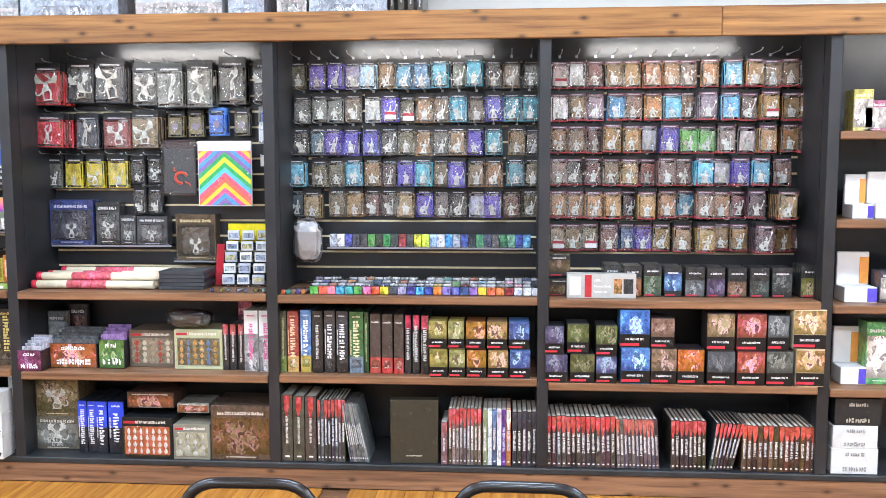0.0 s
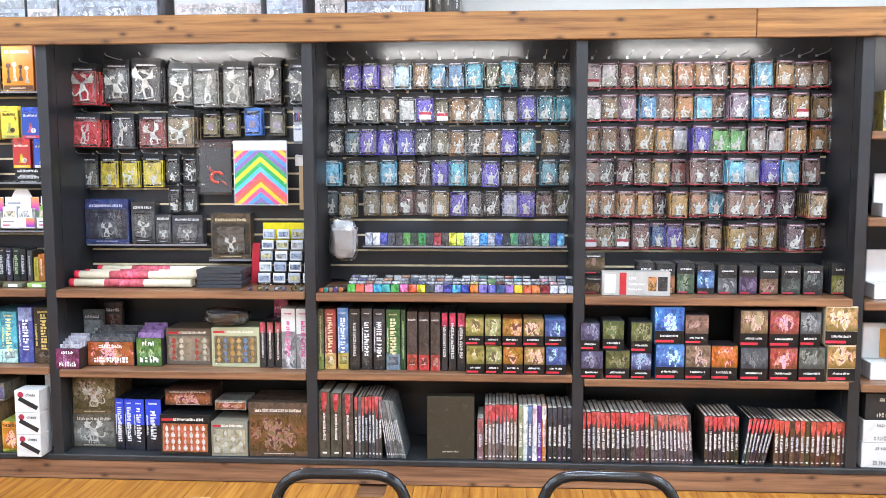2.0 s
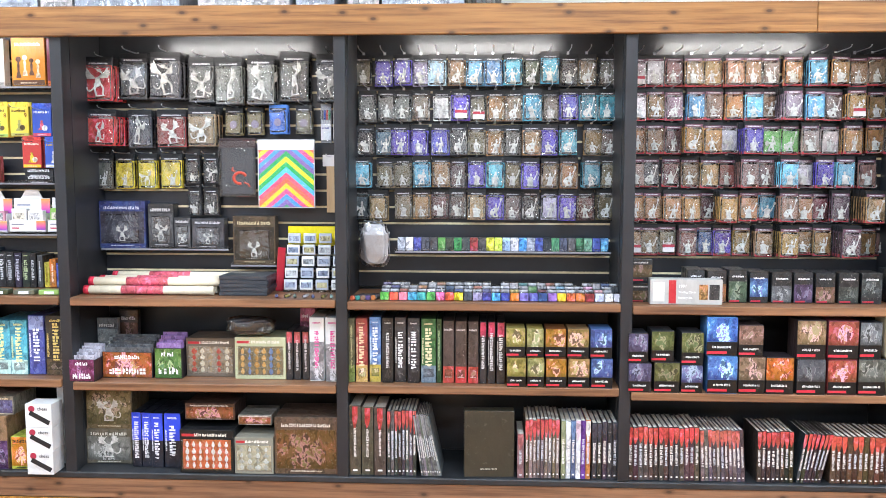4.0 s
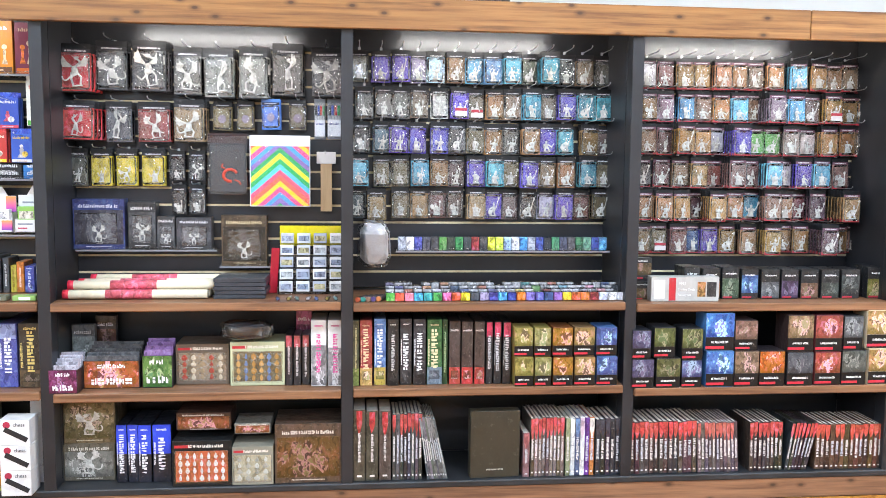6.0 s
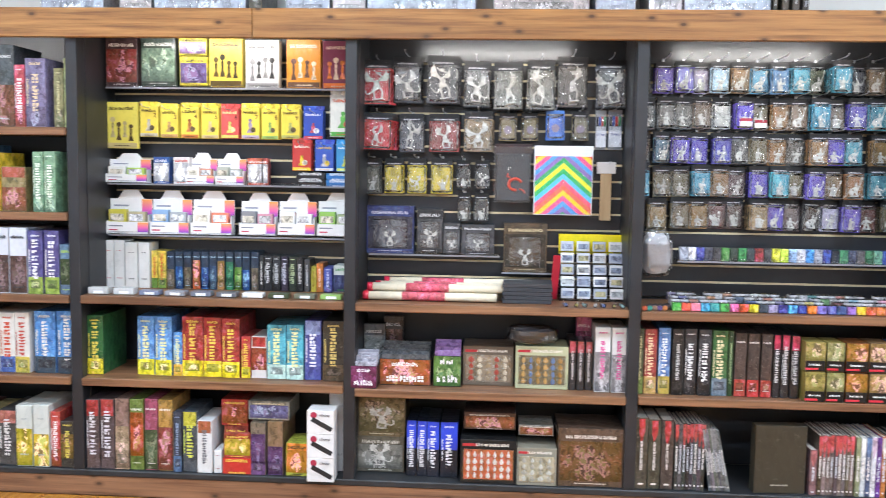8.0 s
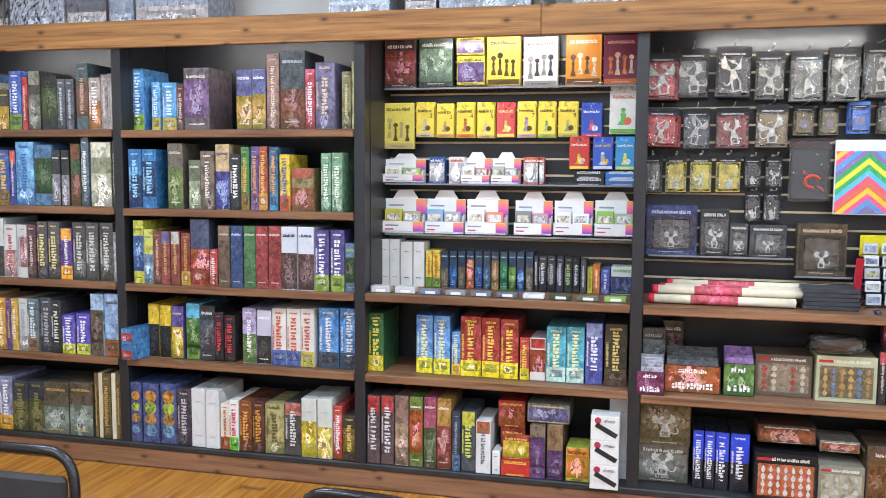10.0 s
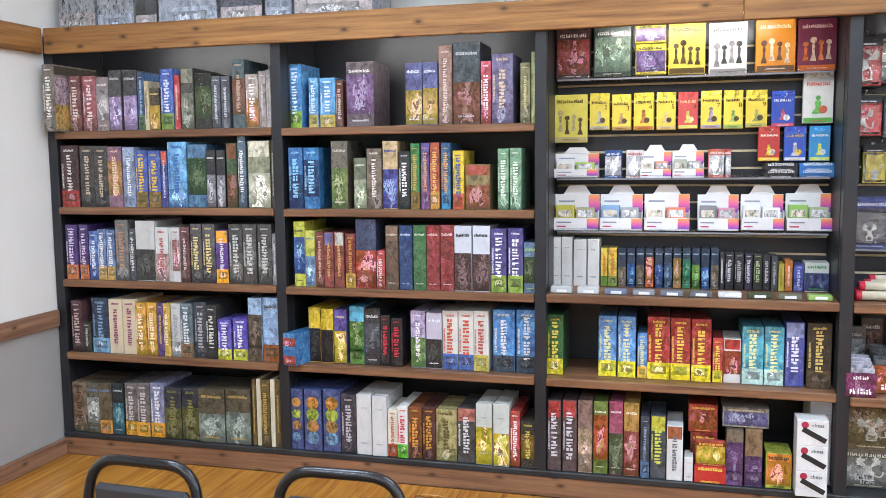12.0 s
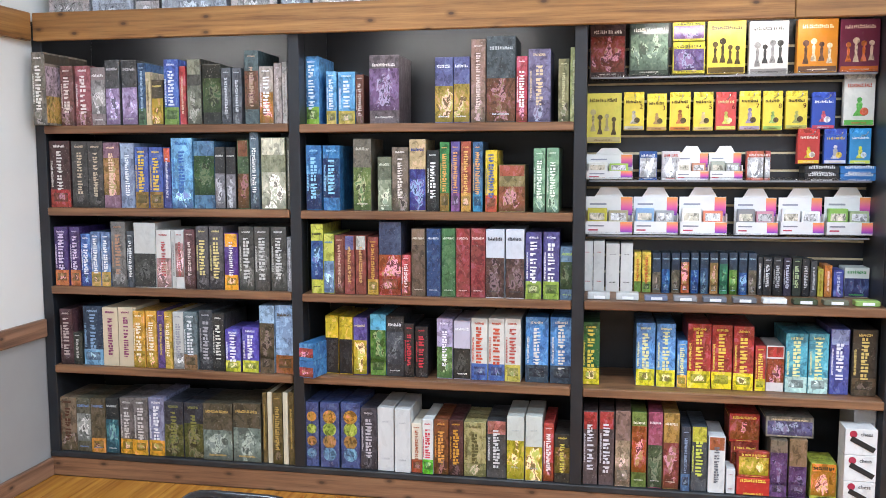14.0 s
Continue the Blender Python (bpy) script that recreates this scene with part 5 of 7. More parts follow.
hang_row(1.684, 0.083, 0.145, [
    (0.257, '8a6038', 2),
    (0.339, '7a5c44', 2),
    (0.424, '6a4a48', 2),
    (0.497, '9a7034', 5),
    (0.592, 'a87c44', 3),
    (0.681, 'c0bcc8', 1),
    (0.752, '4a40a0', 6),
    (0.858, '68a858', 2),
    (0.944, '68a858', 2),
    (1.024, '8a7870', 3),
    (1.132, 'c8b8b4', 1),
    (1.212, 'a87c4c', 3),
    (1.318, '9a6c3c', 2),
    (1.4, '7a6044', 2),
], 'a83c44', 'red-edged miniature packs on hooks', head='6a4858')

hang_row(1.532, 0.083, 0.145, [
    (0.256, '8a7068', 2),
    (0.329, '4a4448', 1),
    (0.422, '5a3034', 1),
    (0.503, '7a6048', 2),
    (0.585, '9a7848', 3),
    (0.676, '8a5048', 1),
    (0.747, '7a5c58', 5),
    (0.832, '6a4a4c', 3),
    (0.913, '68b4cc', 6),
    (1.02, 'c8c0cc', 1),
    (1.095, '4a3ca0', 3),
    (1.186, '5a98b0', 3),
    (1.29, '8a6860', 2),
], 'a83c44', 'red-edged miniature packs on hooks', head='6a4858')

hang_row(1.379, 0.083, 0.145, [
    (0.255, '9a6c3c', 2),
    (0.336, '9a6c48', 2),
    (0.422, 'a87850', 3),
    (0.506, 'a87c48', 3),
    (0.595, '5a3c40', 1),
    (0.66, 'a88048', 5),
    (0.763, 'a8744c', 3),
    (0.853, '4a88a0', 2),
    (0.925, '8a6858', 5),
    (1.008, '9a6c48', 3),
    (1.1, '7a4048', 1),
    (1.171, '5a4450', 3),
    (1.279, 'a08058', 7),
    (1.401, '8a6844', 2),
], 'a83c44', 'red-edged miniature packs on hooks', head='6a4858')

hang_row(1.223, 0.083, 0.145, [
    (0.254, '8a6c50', 2),
    (0.327, '7a6448', 2),
    (0.405, '6a6048', 2),
    (0.495, '6a4848', 3),
    (0.588, '3a5a88', 1),
    (0.656, '4c40a0', 2),
    (0.743, '7a6030', 2),
    (0.837, '8a6c50', 3),
    (0.934, 'a08048', 5),
    (1.021, '8a6848', 2),
    (1.094, '8a6840', 3),
    (1.184, '5a4450', 7),
    (1.304, '8a6438', 2),
    (1.381, '7a5048', 1),
], 'a83c44', 'red-edged miniature packs on hooks', head='6a4858')


further_packs()


# ---- fifth bay, shelves ----
# rule books on the fifth bay's middle shelf
stand_row(0.53, [
    (-1.021, 0.027, 0.285, '5a5a40', 'd8d0a0', '7a8a4a', 'vb', 3.893),
    (-0.99, 0.052, 0.284, 'a83838', 'f0d8b0', 'c8a060', 'Vb', 3.893),
    (-0.93, 0.05, 0.289, '5a88c8', 'f0f0e8', 'b09a48', 'Vb', 3.893),
    (-0.873, 0.048, 0.288, '2c2a2c', 'd8d8d8', '', 'v', 3.893),
    (-0.819, 0.05, 0.288, '3a383c', 'f4f4f4', '', 'V', 3.893),
    (-0.762, 0.053, 0.287, '34343a', 'f4f4f4', '', 'V', 3.893),
    (-0.703, 0.065, 0.284, '3a6a38', 'e8d8b0', '6a7a88', 'Vb', 3.893),
    (-0.635, 0.021, 0.283, '2c4a2a', 'b8d0a0', '', 'v', 3.893),
    (-0.607, 0.048, 0.276, '4a3c38', 'e8e0dc', 'b83838', 'tb', 3.893),
    (-0.553, 0.049, 0.275, '4a3c38', 'e8e0dc', 'b83838', 'tb', 3.893),
    (-0.497, 0.044, 0.275, '4a3c38', 'e8e0dc', 'b83838', 'tb', 3.893),
    (-0.447, 0.029, 0.274, '2c282c', 'e8e8e8', 'c03a58', 'VT', 3.893),
    (-0.412, 0.032, 0.274, '2c282c', 'e8e8e8', 'c03a58', 'VT', 3.893),
    (-0.373, 0.035, 0.273, '2c282c', 'e8e8e8', 'c03a58', 'VT', 3.893),
], depth=0.21)

# picture cubes in two layers: left, width, bottom, height, picture, side
BOOSTERS_A = [
    (-0.329, 0.083, 0.547, 0.126, 'b09a58', '8a7a3a'),
    (-0.241, 0.073, 0.545, 0.127, 'a8a068', '8a7a3a'),
    (-0.162, 0.089, 0.544, 0.126, 'b8752c', '6a3a1a'),
    (-0.067, 0.092, 0.542, 0.127, 'b08858', '7a5a3a'),
    (0.03, 0.093, 0.54, 0.127, '5a80b8', '3a5a90'),
    (-0.333, 0.083, 0.688, 0.125, 'b09a58', '8a7a3a'),
    (-0.245, 0.073, 0.687, 0.125, 'a8a068', '8a7a3a'),
    (-0.166, 0.089, 0.685, 0.126, 'b8752c', '6a3a1a'),
    (-0.072, 0.092, 0.684, 0.126, 'b08858', '7a5a3a'),
    (0.025, 0.093, 0.683, 0.126, '5a80b8', '3a5a90'),
]

# lower layer of the sixth bay's picture cubes
BOOSTERS_B = [
    (0.188, 0.099, 0.53, 0.128, '5a5a80', '2c2c34'),
    (0.297, 0.109, 0.532, 0.132, '6a6a40', '2c2c30'),
    (0.411, 0.091, 0.534, 0.122, '5a6a98', '2c2c34'),
    (0.52, 0.128, 0.502, 0.16, '5a98d8', '3a70b0'),
    (0.651, 0.112, 0.497, 0.16, '9a7a68', '4a3a34'),
    (0.765, 0.117, 0.507, 0.159, 'd8642c', '2c2428'),
    (0.893, 0.121, 0.496, 0.152, '5a6068', '2c2c30'),
    (1.021, 0.121, 0.498, 0.151, 'c04a4c', '7a2c34'),
    (1.147, 0.115, 0.5, 0.156, '6a706a', '2c2c30'),
    (1.272, 0.122, 0.485, 0.163, 'c08a58', 'd8c8a8'),
]

# upper layer of the sixth bay's picture cubes
BOOSTERS_C = [
    (0.186, 0.084, 0.683, 0.127, '5a5a80', '2c2c34'),
    (0.283, 0.096, 0.669, 0.134, '6a7040', '2c2c30'),
    (0.409, 0.094, 0.653, 0.139, '6a7040', '2c2c30'),
    (0.512, 0.132, 0.662, 0.167, '4a90d8', '3a70b0'),
    (0.647, 0.104, 0.694, 0.135, '9a7068', '3a2c2c'),
    (0.888, 0.121, 0.653, 0.165, 'a88468', '3a2c2c'),
    (1.016, 0.128, 0.655, 0.165, 'b84a54', '6a2c34'),
    (1.148, 0.091, 0.671, 0.155, '70767a', '2c2c30'),
    (1.256, 0.141, 0.653, 0.174, 'c89a68', 'd8c8a8'),
]

# small black boxed figures on the sixth bay's long shelf
SMALL_BLACKS = [
    (0.452, 0.076, 0.897, 0.134, '4a5878'),
    (0.538, 0.084, 0.897, 0.129, 'a86a4a'),
    (0.629, 0.081, 0.893, 0.134, '5a7058'),
    (0.72, 0.08, 0.894, 0.126, '5a88b8'),
    (0.813, 0.088, 0.892, 0.124, '707478'),
    (0.908, 0.082, 0.893, 0.123, '5a4a6a'),
    (1.0, 0.085, 0.894, 0.123, '7a5848'),
    (1.097, 0.087, 0.892, 0.123, '48504c'),
    (1.194, 0.089, 0.893, 0.123, '505858'),
    (1.318, 0.093, 0.871, 0.135, '8a8448'),
    (0.201, 0.102, 0.99, 0.096, '6a5038'),
    (0.202, 0.103, 0.899, 0.078, '6a5038'),
    (0.324, 0.122, 0.999, 0.088, '5a5a5c'),
]

LONG_BOX = (0.281, 0.304, 0.875, 0.109)
SLAB_BOOK = (-0.517, 0.222, 0.092, 0.308)
DARK_STRIP = (-0.823, 0.948, 1.097, 0.065)
ZIP_BAG = (-1.002, 0.149, 1.011, 0.225)
DICE = (-0.882, 1.048, 0.895, 0.068)
# thin books standing in groups: left, right, how many, height, lean
BOOK_GROUPS = [
    (-1.018, -0.853, 3, 0.311, 0.0, '4a443e', 'b03438'),
    (-0.851, -0.722, 8, 0.295, 0.0, '4a4848', 'b84a4c'),
    (-0.7, -0.61, 9, 0.28, -13.0, '6a6a6c', '8a8a8c'),
    (-0.281, -0.25, 1, 0.198, 0.0, '7a5a5c', 'b06a6c'),
    (-0.247, -0.097, 9, 0.265, 0.0, '6a5c58', 'c04a50'),
    (-0.091, 0.037, 6, 0.261, 0.0, '7a78a0', 'd8d8dc'),
    (0.042, 0.153, 5, 0.253, 0.0, '34343c', '3c3c48'),
    (0.2, 0.508, 14, 0.238, -1.5, '4a3c3c', 'c84448'),
    (0.513, 0.703, 11, 0.23, -4.0, '5a5054', 'c06058'),
    (0.751, 0.907, 8, 0.226, -1.0, '34302f', 'c04448'),
    (0.917, 1.021, 7, 0.221, 14.0, '34302f', 'c84448'),
    (1.061, 1.403, 15, 0.209, 0.0, '5a3a2c', 'c85044'),
]

# things in the far bay
FAR_BAY = [
    (1.505, 0.083, 1.69, 0.181, 'd8c860'),
    (1.554, 0.09, 1.69, 0.133, 'c86a90'),
    (1.516, 0.091, 1.256, 0.202, 'e8e8ec'),
    (1.614, 0.124, 1.256, 0.214, 'ecebe4'),
    (1.496, 0.14, 0.873, 0.226, 'ecebf0'),
    (1.65, 0.108, 0.875, 0.138, '4a4858'),
    (1.495, 0.11, 0.477, 0.256, 'ecebf0'),
    (1.604, 0.121, 0.479, 0.281, '5ab060'),
]

# stacked cartons in the far bay
FAR_BOXES = [
    (1.453, 0.199, 0.299, 0.121, '2a2a2c'),
    (1.448, 0.192, 0.191, 0.102, 'e8e8e8'),
    (1.445, 0.2, 0.076, 0.115, 'e8e8e8'),
]

CHESS = (-2.437, 0.118, 0.123, 0.321)
CHESS_TALL = (-2.403, 0.115, 0.125, 0.371)
RED_TOP = (-2.855, 0.12, 0.319, 0.121)
RED_LOW = (-2.829, 0.13, 0.106, 0.2)
FLAT_TOP = (-2.718, 0.183, 0.347, 0.085)
BLUE_SMALL = (-4.678, 0.067, 0.511, 0.16)
TUBES = (-2.213, 0.601, 0.908, 0.109)
BLACK_FLATS = (-1.605, 0.225, 0.891, 0.09)
RACK = (-1.349, 0.291, 0.864, 0.303)
REDFLAP = (-1.39, 0.036, 0.91, 0.205)
MAY_A = (-2.256, 0.113, 0.512, 0.161)
MAY_B = (-2.142, 0.229, 0.512, 0.19)
MAY_C = (-1.902, 0.123, 0.516, 0.222)
MAY_D = (-2.238, 0.098, 0.635, 0.119)
MAY_E = (-2.181, 0.089, 0.701, 0.098)
BAG = (-1.584, 0.231, 0.715, 0.087)
PINKBOX = (-1.269, 0.068, 0.732, 0.101)
# boxes on top of the shelving: left, width, colour
TOP_BOXES = [
    (-2.358, 0.148, '9a9aa0'),
    (-2.207, 0.467, 'a8a8b0'),
    (-1.666, 0.404, 'c0bcc0'),
    (-1.239, 0.17, 'a8a4b0'),
    (-1.017, 0.14, '9098a0'),
    (-0.872, 0.358, '8a6a64'),
    (-0.509, 0.025, '3a3428'),
    (-0.471, 0.032, '4a4238'),
    (-0.429, 0.033, '4a4238'),
    (-0.388, 0.03, '3c3630'),
    (-5.902, 0.211, 'a0a0a4'),
    (-5.682, 0.209, 'a8a8ac'),
    (-5.467, 0.12, '3c3a3c'),
    (-5.341, 0.315, 'a8a8b4'),
    (-5.011, 0.22, '5a5a68'),
    (-4.78, 0.138, '98a0b0'),
    (-4.634, 0.386, 'a0a4b4'),
    (-3.649, 0.287, '98989c'),
    (-3.294, 0.146, '4a4a50'),
    (-3.14, 0.409, 'b0b0b8'),
    (-2.723, 0.062, '6a6458'),
    (-2.561, 0.196, '9a9a9c'),
]



# ---- loose and special things ----
def flat_box(x, y, z, w, h, d, base, ink, picture, what="boxed game", where="facing out", yaw=0.0, style="f", group="", name="game_box"):
    return game_box(x, y, z, w, h, d, base, ink, picture, style, yaw, name, what, where, group)


def rail(x0, x1, z, y0=4.06, name="clear_rail"):
    """A clear plastic display rail with a raised lip, hooked on the slat board."""
    t = thing(name, "clear plastic display rail on the black slat board", "rail", (0, 0, z))
    bm = bmesh.new()
    block(bm, x0, x1, y0, BACK - 0.014, -0.004, 0, 0.001)
    block(bm, x0, x1, y0 - 0.003, y0, -0.004, 0.014, 0.001)
    part("tray", bm, M_RESIN, t)
    bm = bmesh.new()
    block(bm, x0, x1, y0 - 0.005, y0 - 0.0032, -0.006, 0.002, 0.0005)
    part("edge_strip", bm, M_EDGE, t, "grey shelf edge strip")
    return t


# third bay: games on the top rail
A3, B3 = bay_x(2)
for x, w, z, h, base, ink, pic in FACES:
    flat_box(x, 4.125, z, w - 0.004, h, 0.05, base, ink, pic, where="on the top rail", style="f" if x < -3.0 else "g", group="games facing out")
rail(A3 + 0.01, B3 - 0.01, FACES[0][2] - 0.002, 4.11)
for k, (x, w, z, h, base, ink, pic) in enumerate(CARDS):
    big = w > 0.13
    if not big:
        peg_hook(x + w / 2, z + h - 0.008)
    for j in range(1 if big else 2):
        yy = 4.15 + 0.026 * j
        ob = flat_box(x + 0.002 * j, yy, z, w - 0.006, h, 0.022, base, ink, pic, "card game", "hanging on a hook", yaw=(-2, 1, 2)[k % 3], style="g", group="hanging card games", name="card_game")
        if 0 < k < 9 and j == 0:
            words(str(k + 1), 0.028, ob, (w * 0.33, -0.003, h * 0.7), "5a1c18", label="printed number")
        if not big:
            bm = bmesh.new()
            block(bm, -w * 0.46, w * 0.46, 0.002, 0.004, h - 0.001, h + 0.022, 0.0006)
            part("hang_tab", bm, M_PRINT, ob, colour=base)


def display_tray(x, w, z, h, hues):
    """A white card counter display: back with a raised tab, base with a coloured corner, and small packs inside."""
    t = thing("display_tray", "white card display tray holding small packs of sleeves", "display", (x + w / 2, 4.12, z), "white display trays")
    bm = bmesh.new()
    block(bm, -w * 0.49, w * 0.49, 0.05, 0.053, 0, h * 0.8, 0.001)
    tab = [bm.verts.new((s * w * f, yy, h * g)) for yy in (0.05, 0.053) for s, f, g in ((-1, 0.3, 0.8), (1, 0.3, 0.8), (1, 0.17, 1.0), (-1, 0.17, 1.0))]
    for f in ((0, 1, 2, 3), (7, 6, 5, 4), (1, 5, 6, 2), (3, 2, 6, 7), (0, 3, 7, 4)):
        bm.faces.new([tab[i] for i in f])
    part("back", bm, M_TRAY, t)
    bm = bmesh.new()
    block(bm, -w * 0.49, w * 0.49, 0, 0.05, 0, 0.003, 0.0005)
    block(bm, -w * 0.49, w * 0.49, 0, 0.003, 0, h * 0.28, 0.0005)
    block(bm, -w * 0.49, -w * 0.49 + 0.003, 0, 0.05, 0.003, h * 0.3, 0.0005)
    block(bm, w * 0.49 - 0.003, w * 0.49, 0, 0.05, 0.003, h * 0.45, 0.0005)
    part("tray", bm, M_TRAY, t)
    for nm, x0, x1, y0, z0, z1, c in (("corner_print", 0.24, 0.485, -0.001, 0.01, h * 0.27, "5a3ab0"), ("back_print", 0.25, 0.485, 0.049, h * 0.4, h * 0.79, "f09038"),
                                      ("title_print", -0.42, -0.1, -0.001, h * 0.17, h * 0.2, "8a8a98"), ("title_print", -0.4, -0.05, 0.049, h * 0.62, h * 0.66, "9a9aa8"),
                                      ("title_print", -0.42, -0.22, -0.001, h * 0.08, h * 0.11, "c04a60")):
        bm = bmesh.new()
        block(bm, x0 * w, x1 * w, y0, y0 + 0.002, z0, z1, 0.0003)
        part(nm, bm, M_GRADE if nm in ("corner_print", "back_print") else M_CALM, t, colour=c)
    for k, c in enumerate(hues):
        bm = bmesh.new()
        block(bm, -w * 0.44 + k * w * 0.44, -w * 0.04 + k * w * 0.44, 0.008, 0.042, 0.004, h * (0.56 - 0.05 * k), 0.002)
        pk = part("sleeve_pack", bm, M_CALM, t, colour=c)
        bm = bmesh.new()
        block(bm, -w * 0.40 + k * w * 0.44, -w * 0.09 + k * w * 0.44, 0.0065, 0.0085, h * 0.3, h * 0.46, 0.0004)
        part("pack_print", bm, M_BUSY, pk, colour=("d8d0c0", "e0e0e4", "f0d8c0")[k % 3])


SLEEVES = (("c8c050", "b8b090"), ("88a8d0", "a8acb0"), ("f0ece8", "e88a70"), ("8a8a90", "c890a0"), ("e8e8ec", "f4f4f4"), ("90c060", "a8b890"),
           ("e8e8e4", "a8c860"), ("f0e8e4", "c89078"), ("b0b4a8", "a8a8a0"))
for (x, w, z, h), hues in zip(TRAYS, SLEEVES):
    display_tray(x, w, z, h, hues)
rail(A3 + 0.01, B3 - 0.01, TRAYS[0][2] - 0.002, 4.112)
rail(A3 + 0.01, B3 - 0.01, TRAYS[6][2] - 0.004, 4.112)
for x, c, ink in ((-3.235, "2c60b0", "f4f4f8"), (-3.14, "e8e4e4", "c84a40"), (-2.79, "d85a40", "f4e8e4"), (-2.725, "c84a48", "f4e8e4")):
    flat_box(x, 4.13, TRAYS[6][2] - 0.003, 0.075 if x < -2.75 else 0.03, 0.125, 0.05, c, ink, "e8e8ec", "sleeve pack", "on a clear rail")
for x, n, c, w in ((-2.56, 2, "2c2c30", 0.135), (-2.42, 2, "2c78c8", 0.145)):
    for k in range(n):
        game_box(x, 4.115, TRAYS[6][2] - 0.003 + 0.031 * k, w, 0.03, 0.115, c, "e8ecf0", c, "p" if c[0] == "x" else "pt", 0, "card_game", "card game", "flat on a rail")
# clear price-tagged cases along the long shelf's front
for k in range(10):
    x = A3 + 0.01 + k * 0.116
    t = thing("small_case", "small clear plastic card case with a white price tag", "case", (x + 0.05, FRONT + 0.035, 0.9065), "cases along the shelf edge")
    bm = bmesh.new()
    block(bm, -0.046, 0.046, 0, 0.055, 0, 0.022 if k > 1 else 0.03, 0.003)
    part("case", bm, M_CALM, t, colour=("b8b8b8", "c0c0c0", "707890", "8a8a90", "707480", "6a6a70", "d8d8d8", "48503a", "6a6a58", "90b060")[k])
    bm = bmesh.new()
    block(bm, -0.02, 0.025, -0.0012, 0.0005, 0.004, 0.016)
    part("price_tag", bm, M_TRAY, t, "white price tag")

# third bay: bottom shelf stacks
x, w, z, h = RED_TOP
flat_box(x, 3.93, 0.318, w, h, 0.16, "c02c28", "f0d860", "c85040", where="on top of another", name="game_box")
flat_box(x + 0.01, 3.935, 0.119, w - 0.01, 0.198, 0.17, "a83830", "f0d860", "8a3028", where="on the bottom shelf")
x, w, z, h = RED_LOW
flat_box(x, 3.86, 0.119, w, 0.072, 0.06, "d03028", "f8e060", "e8a838", "dice game", "in a display carton", style="pt")
for k in range(6):
    flat_box(x + 0.004, 3.866 + 0.0095 * k, 0.192, w - 0.008, 0.11 - 0.002 * k, 0.008, "b83a30", "f0d860", "e8c048", "dice game pack", "in a row", style="pt" if k else "f", group="dice game packs")
x, w, z, h = FLAT_TOP
game_box(x, 3.885, 0.3625, w, h, 0.2, "8a8478", "e8d8b0", "6a6a98", "f", 0, "game_box", "boxed game", "on two others")


def pen_box(x, z, w, h, y, d):
    """A white carton with a dark slanted picture bar and a red round mark."""
    ob = game_box(x, y, z, w, h, d, "eeecec", "c03850", "", "p", 0, "carton", "carton", "low down in a stack")
    bm = bmesh.new()
    block(bm, -w * 0.42, w * 0.42, -0.0006, 0.0004, -h * 0.1, h * 0.1, 0.0003)
    part("picture", bm, M_INK, ob, "black slanted picture", "2a2a2c").matrix_basis = pose(w * 0.05, -0.0016, h * 0.42, 0, 28, 0)
    words("chess", h * 0.2, ob, (w * 0.16, -0.0016, h * 0.8), "4a4a50")
    bm = bmesh.new()
    disc(bm, -w * 0.25, h * 0.8, w * 0.12, -0.0012, 0.0005)
    part("round_mark", bm, M_INK, ob, "red round mark", "a83048")
    return ob


x, w, z, h = CHESS
for k in range(3):
    pen_box(x, 0.1195 + 0.106 * k, w, 0.105, 3.8, 0.1)
game_box(CHESS_TALL[0] + 0.035, 3.95, 0.1195, 0.115, 0.385, 0.22, "f0eeee", "b8b8bc", "", "ps", 0, "carton", "tall carton", "on the bottom shelf")
x, w, z, h = BLUE_SMALL
for k in range(2):
    game_box(x - 0.005, 3.8, 0.5395 + 0.076 * k, 0.072, 0.075, 0.2, "3a80c0", "e8ecf4", "c84858", "m", -14, "game_box", "small box", "jutting out")

# ---- fourth bay ----
def token_mesh():
    bm = bmesh.new()
    tube(bm, ((0, 0, 0.034), (0, -0.004, 0.034)), 0.017, 18)
    return mesh_of("token", bm, plain("dull violet token", (0.22, 0.18, 0.24), 0.5, vary=0.2, scale=60))


TOKEN = token_mesh()


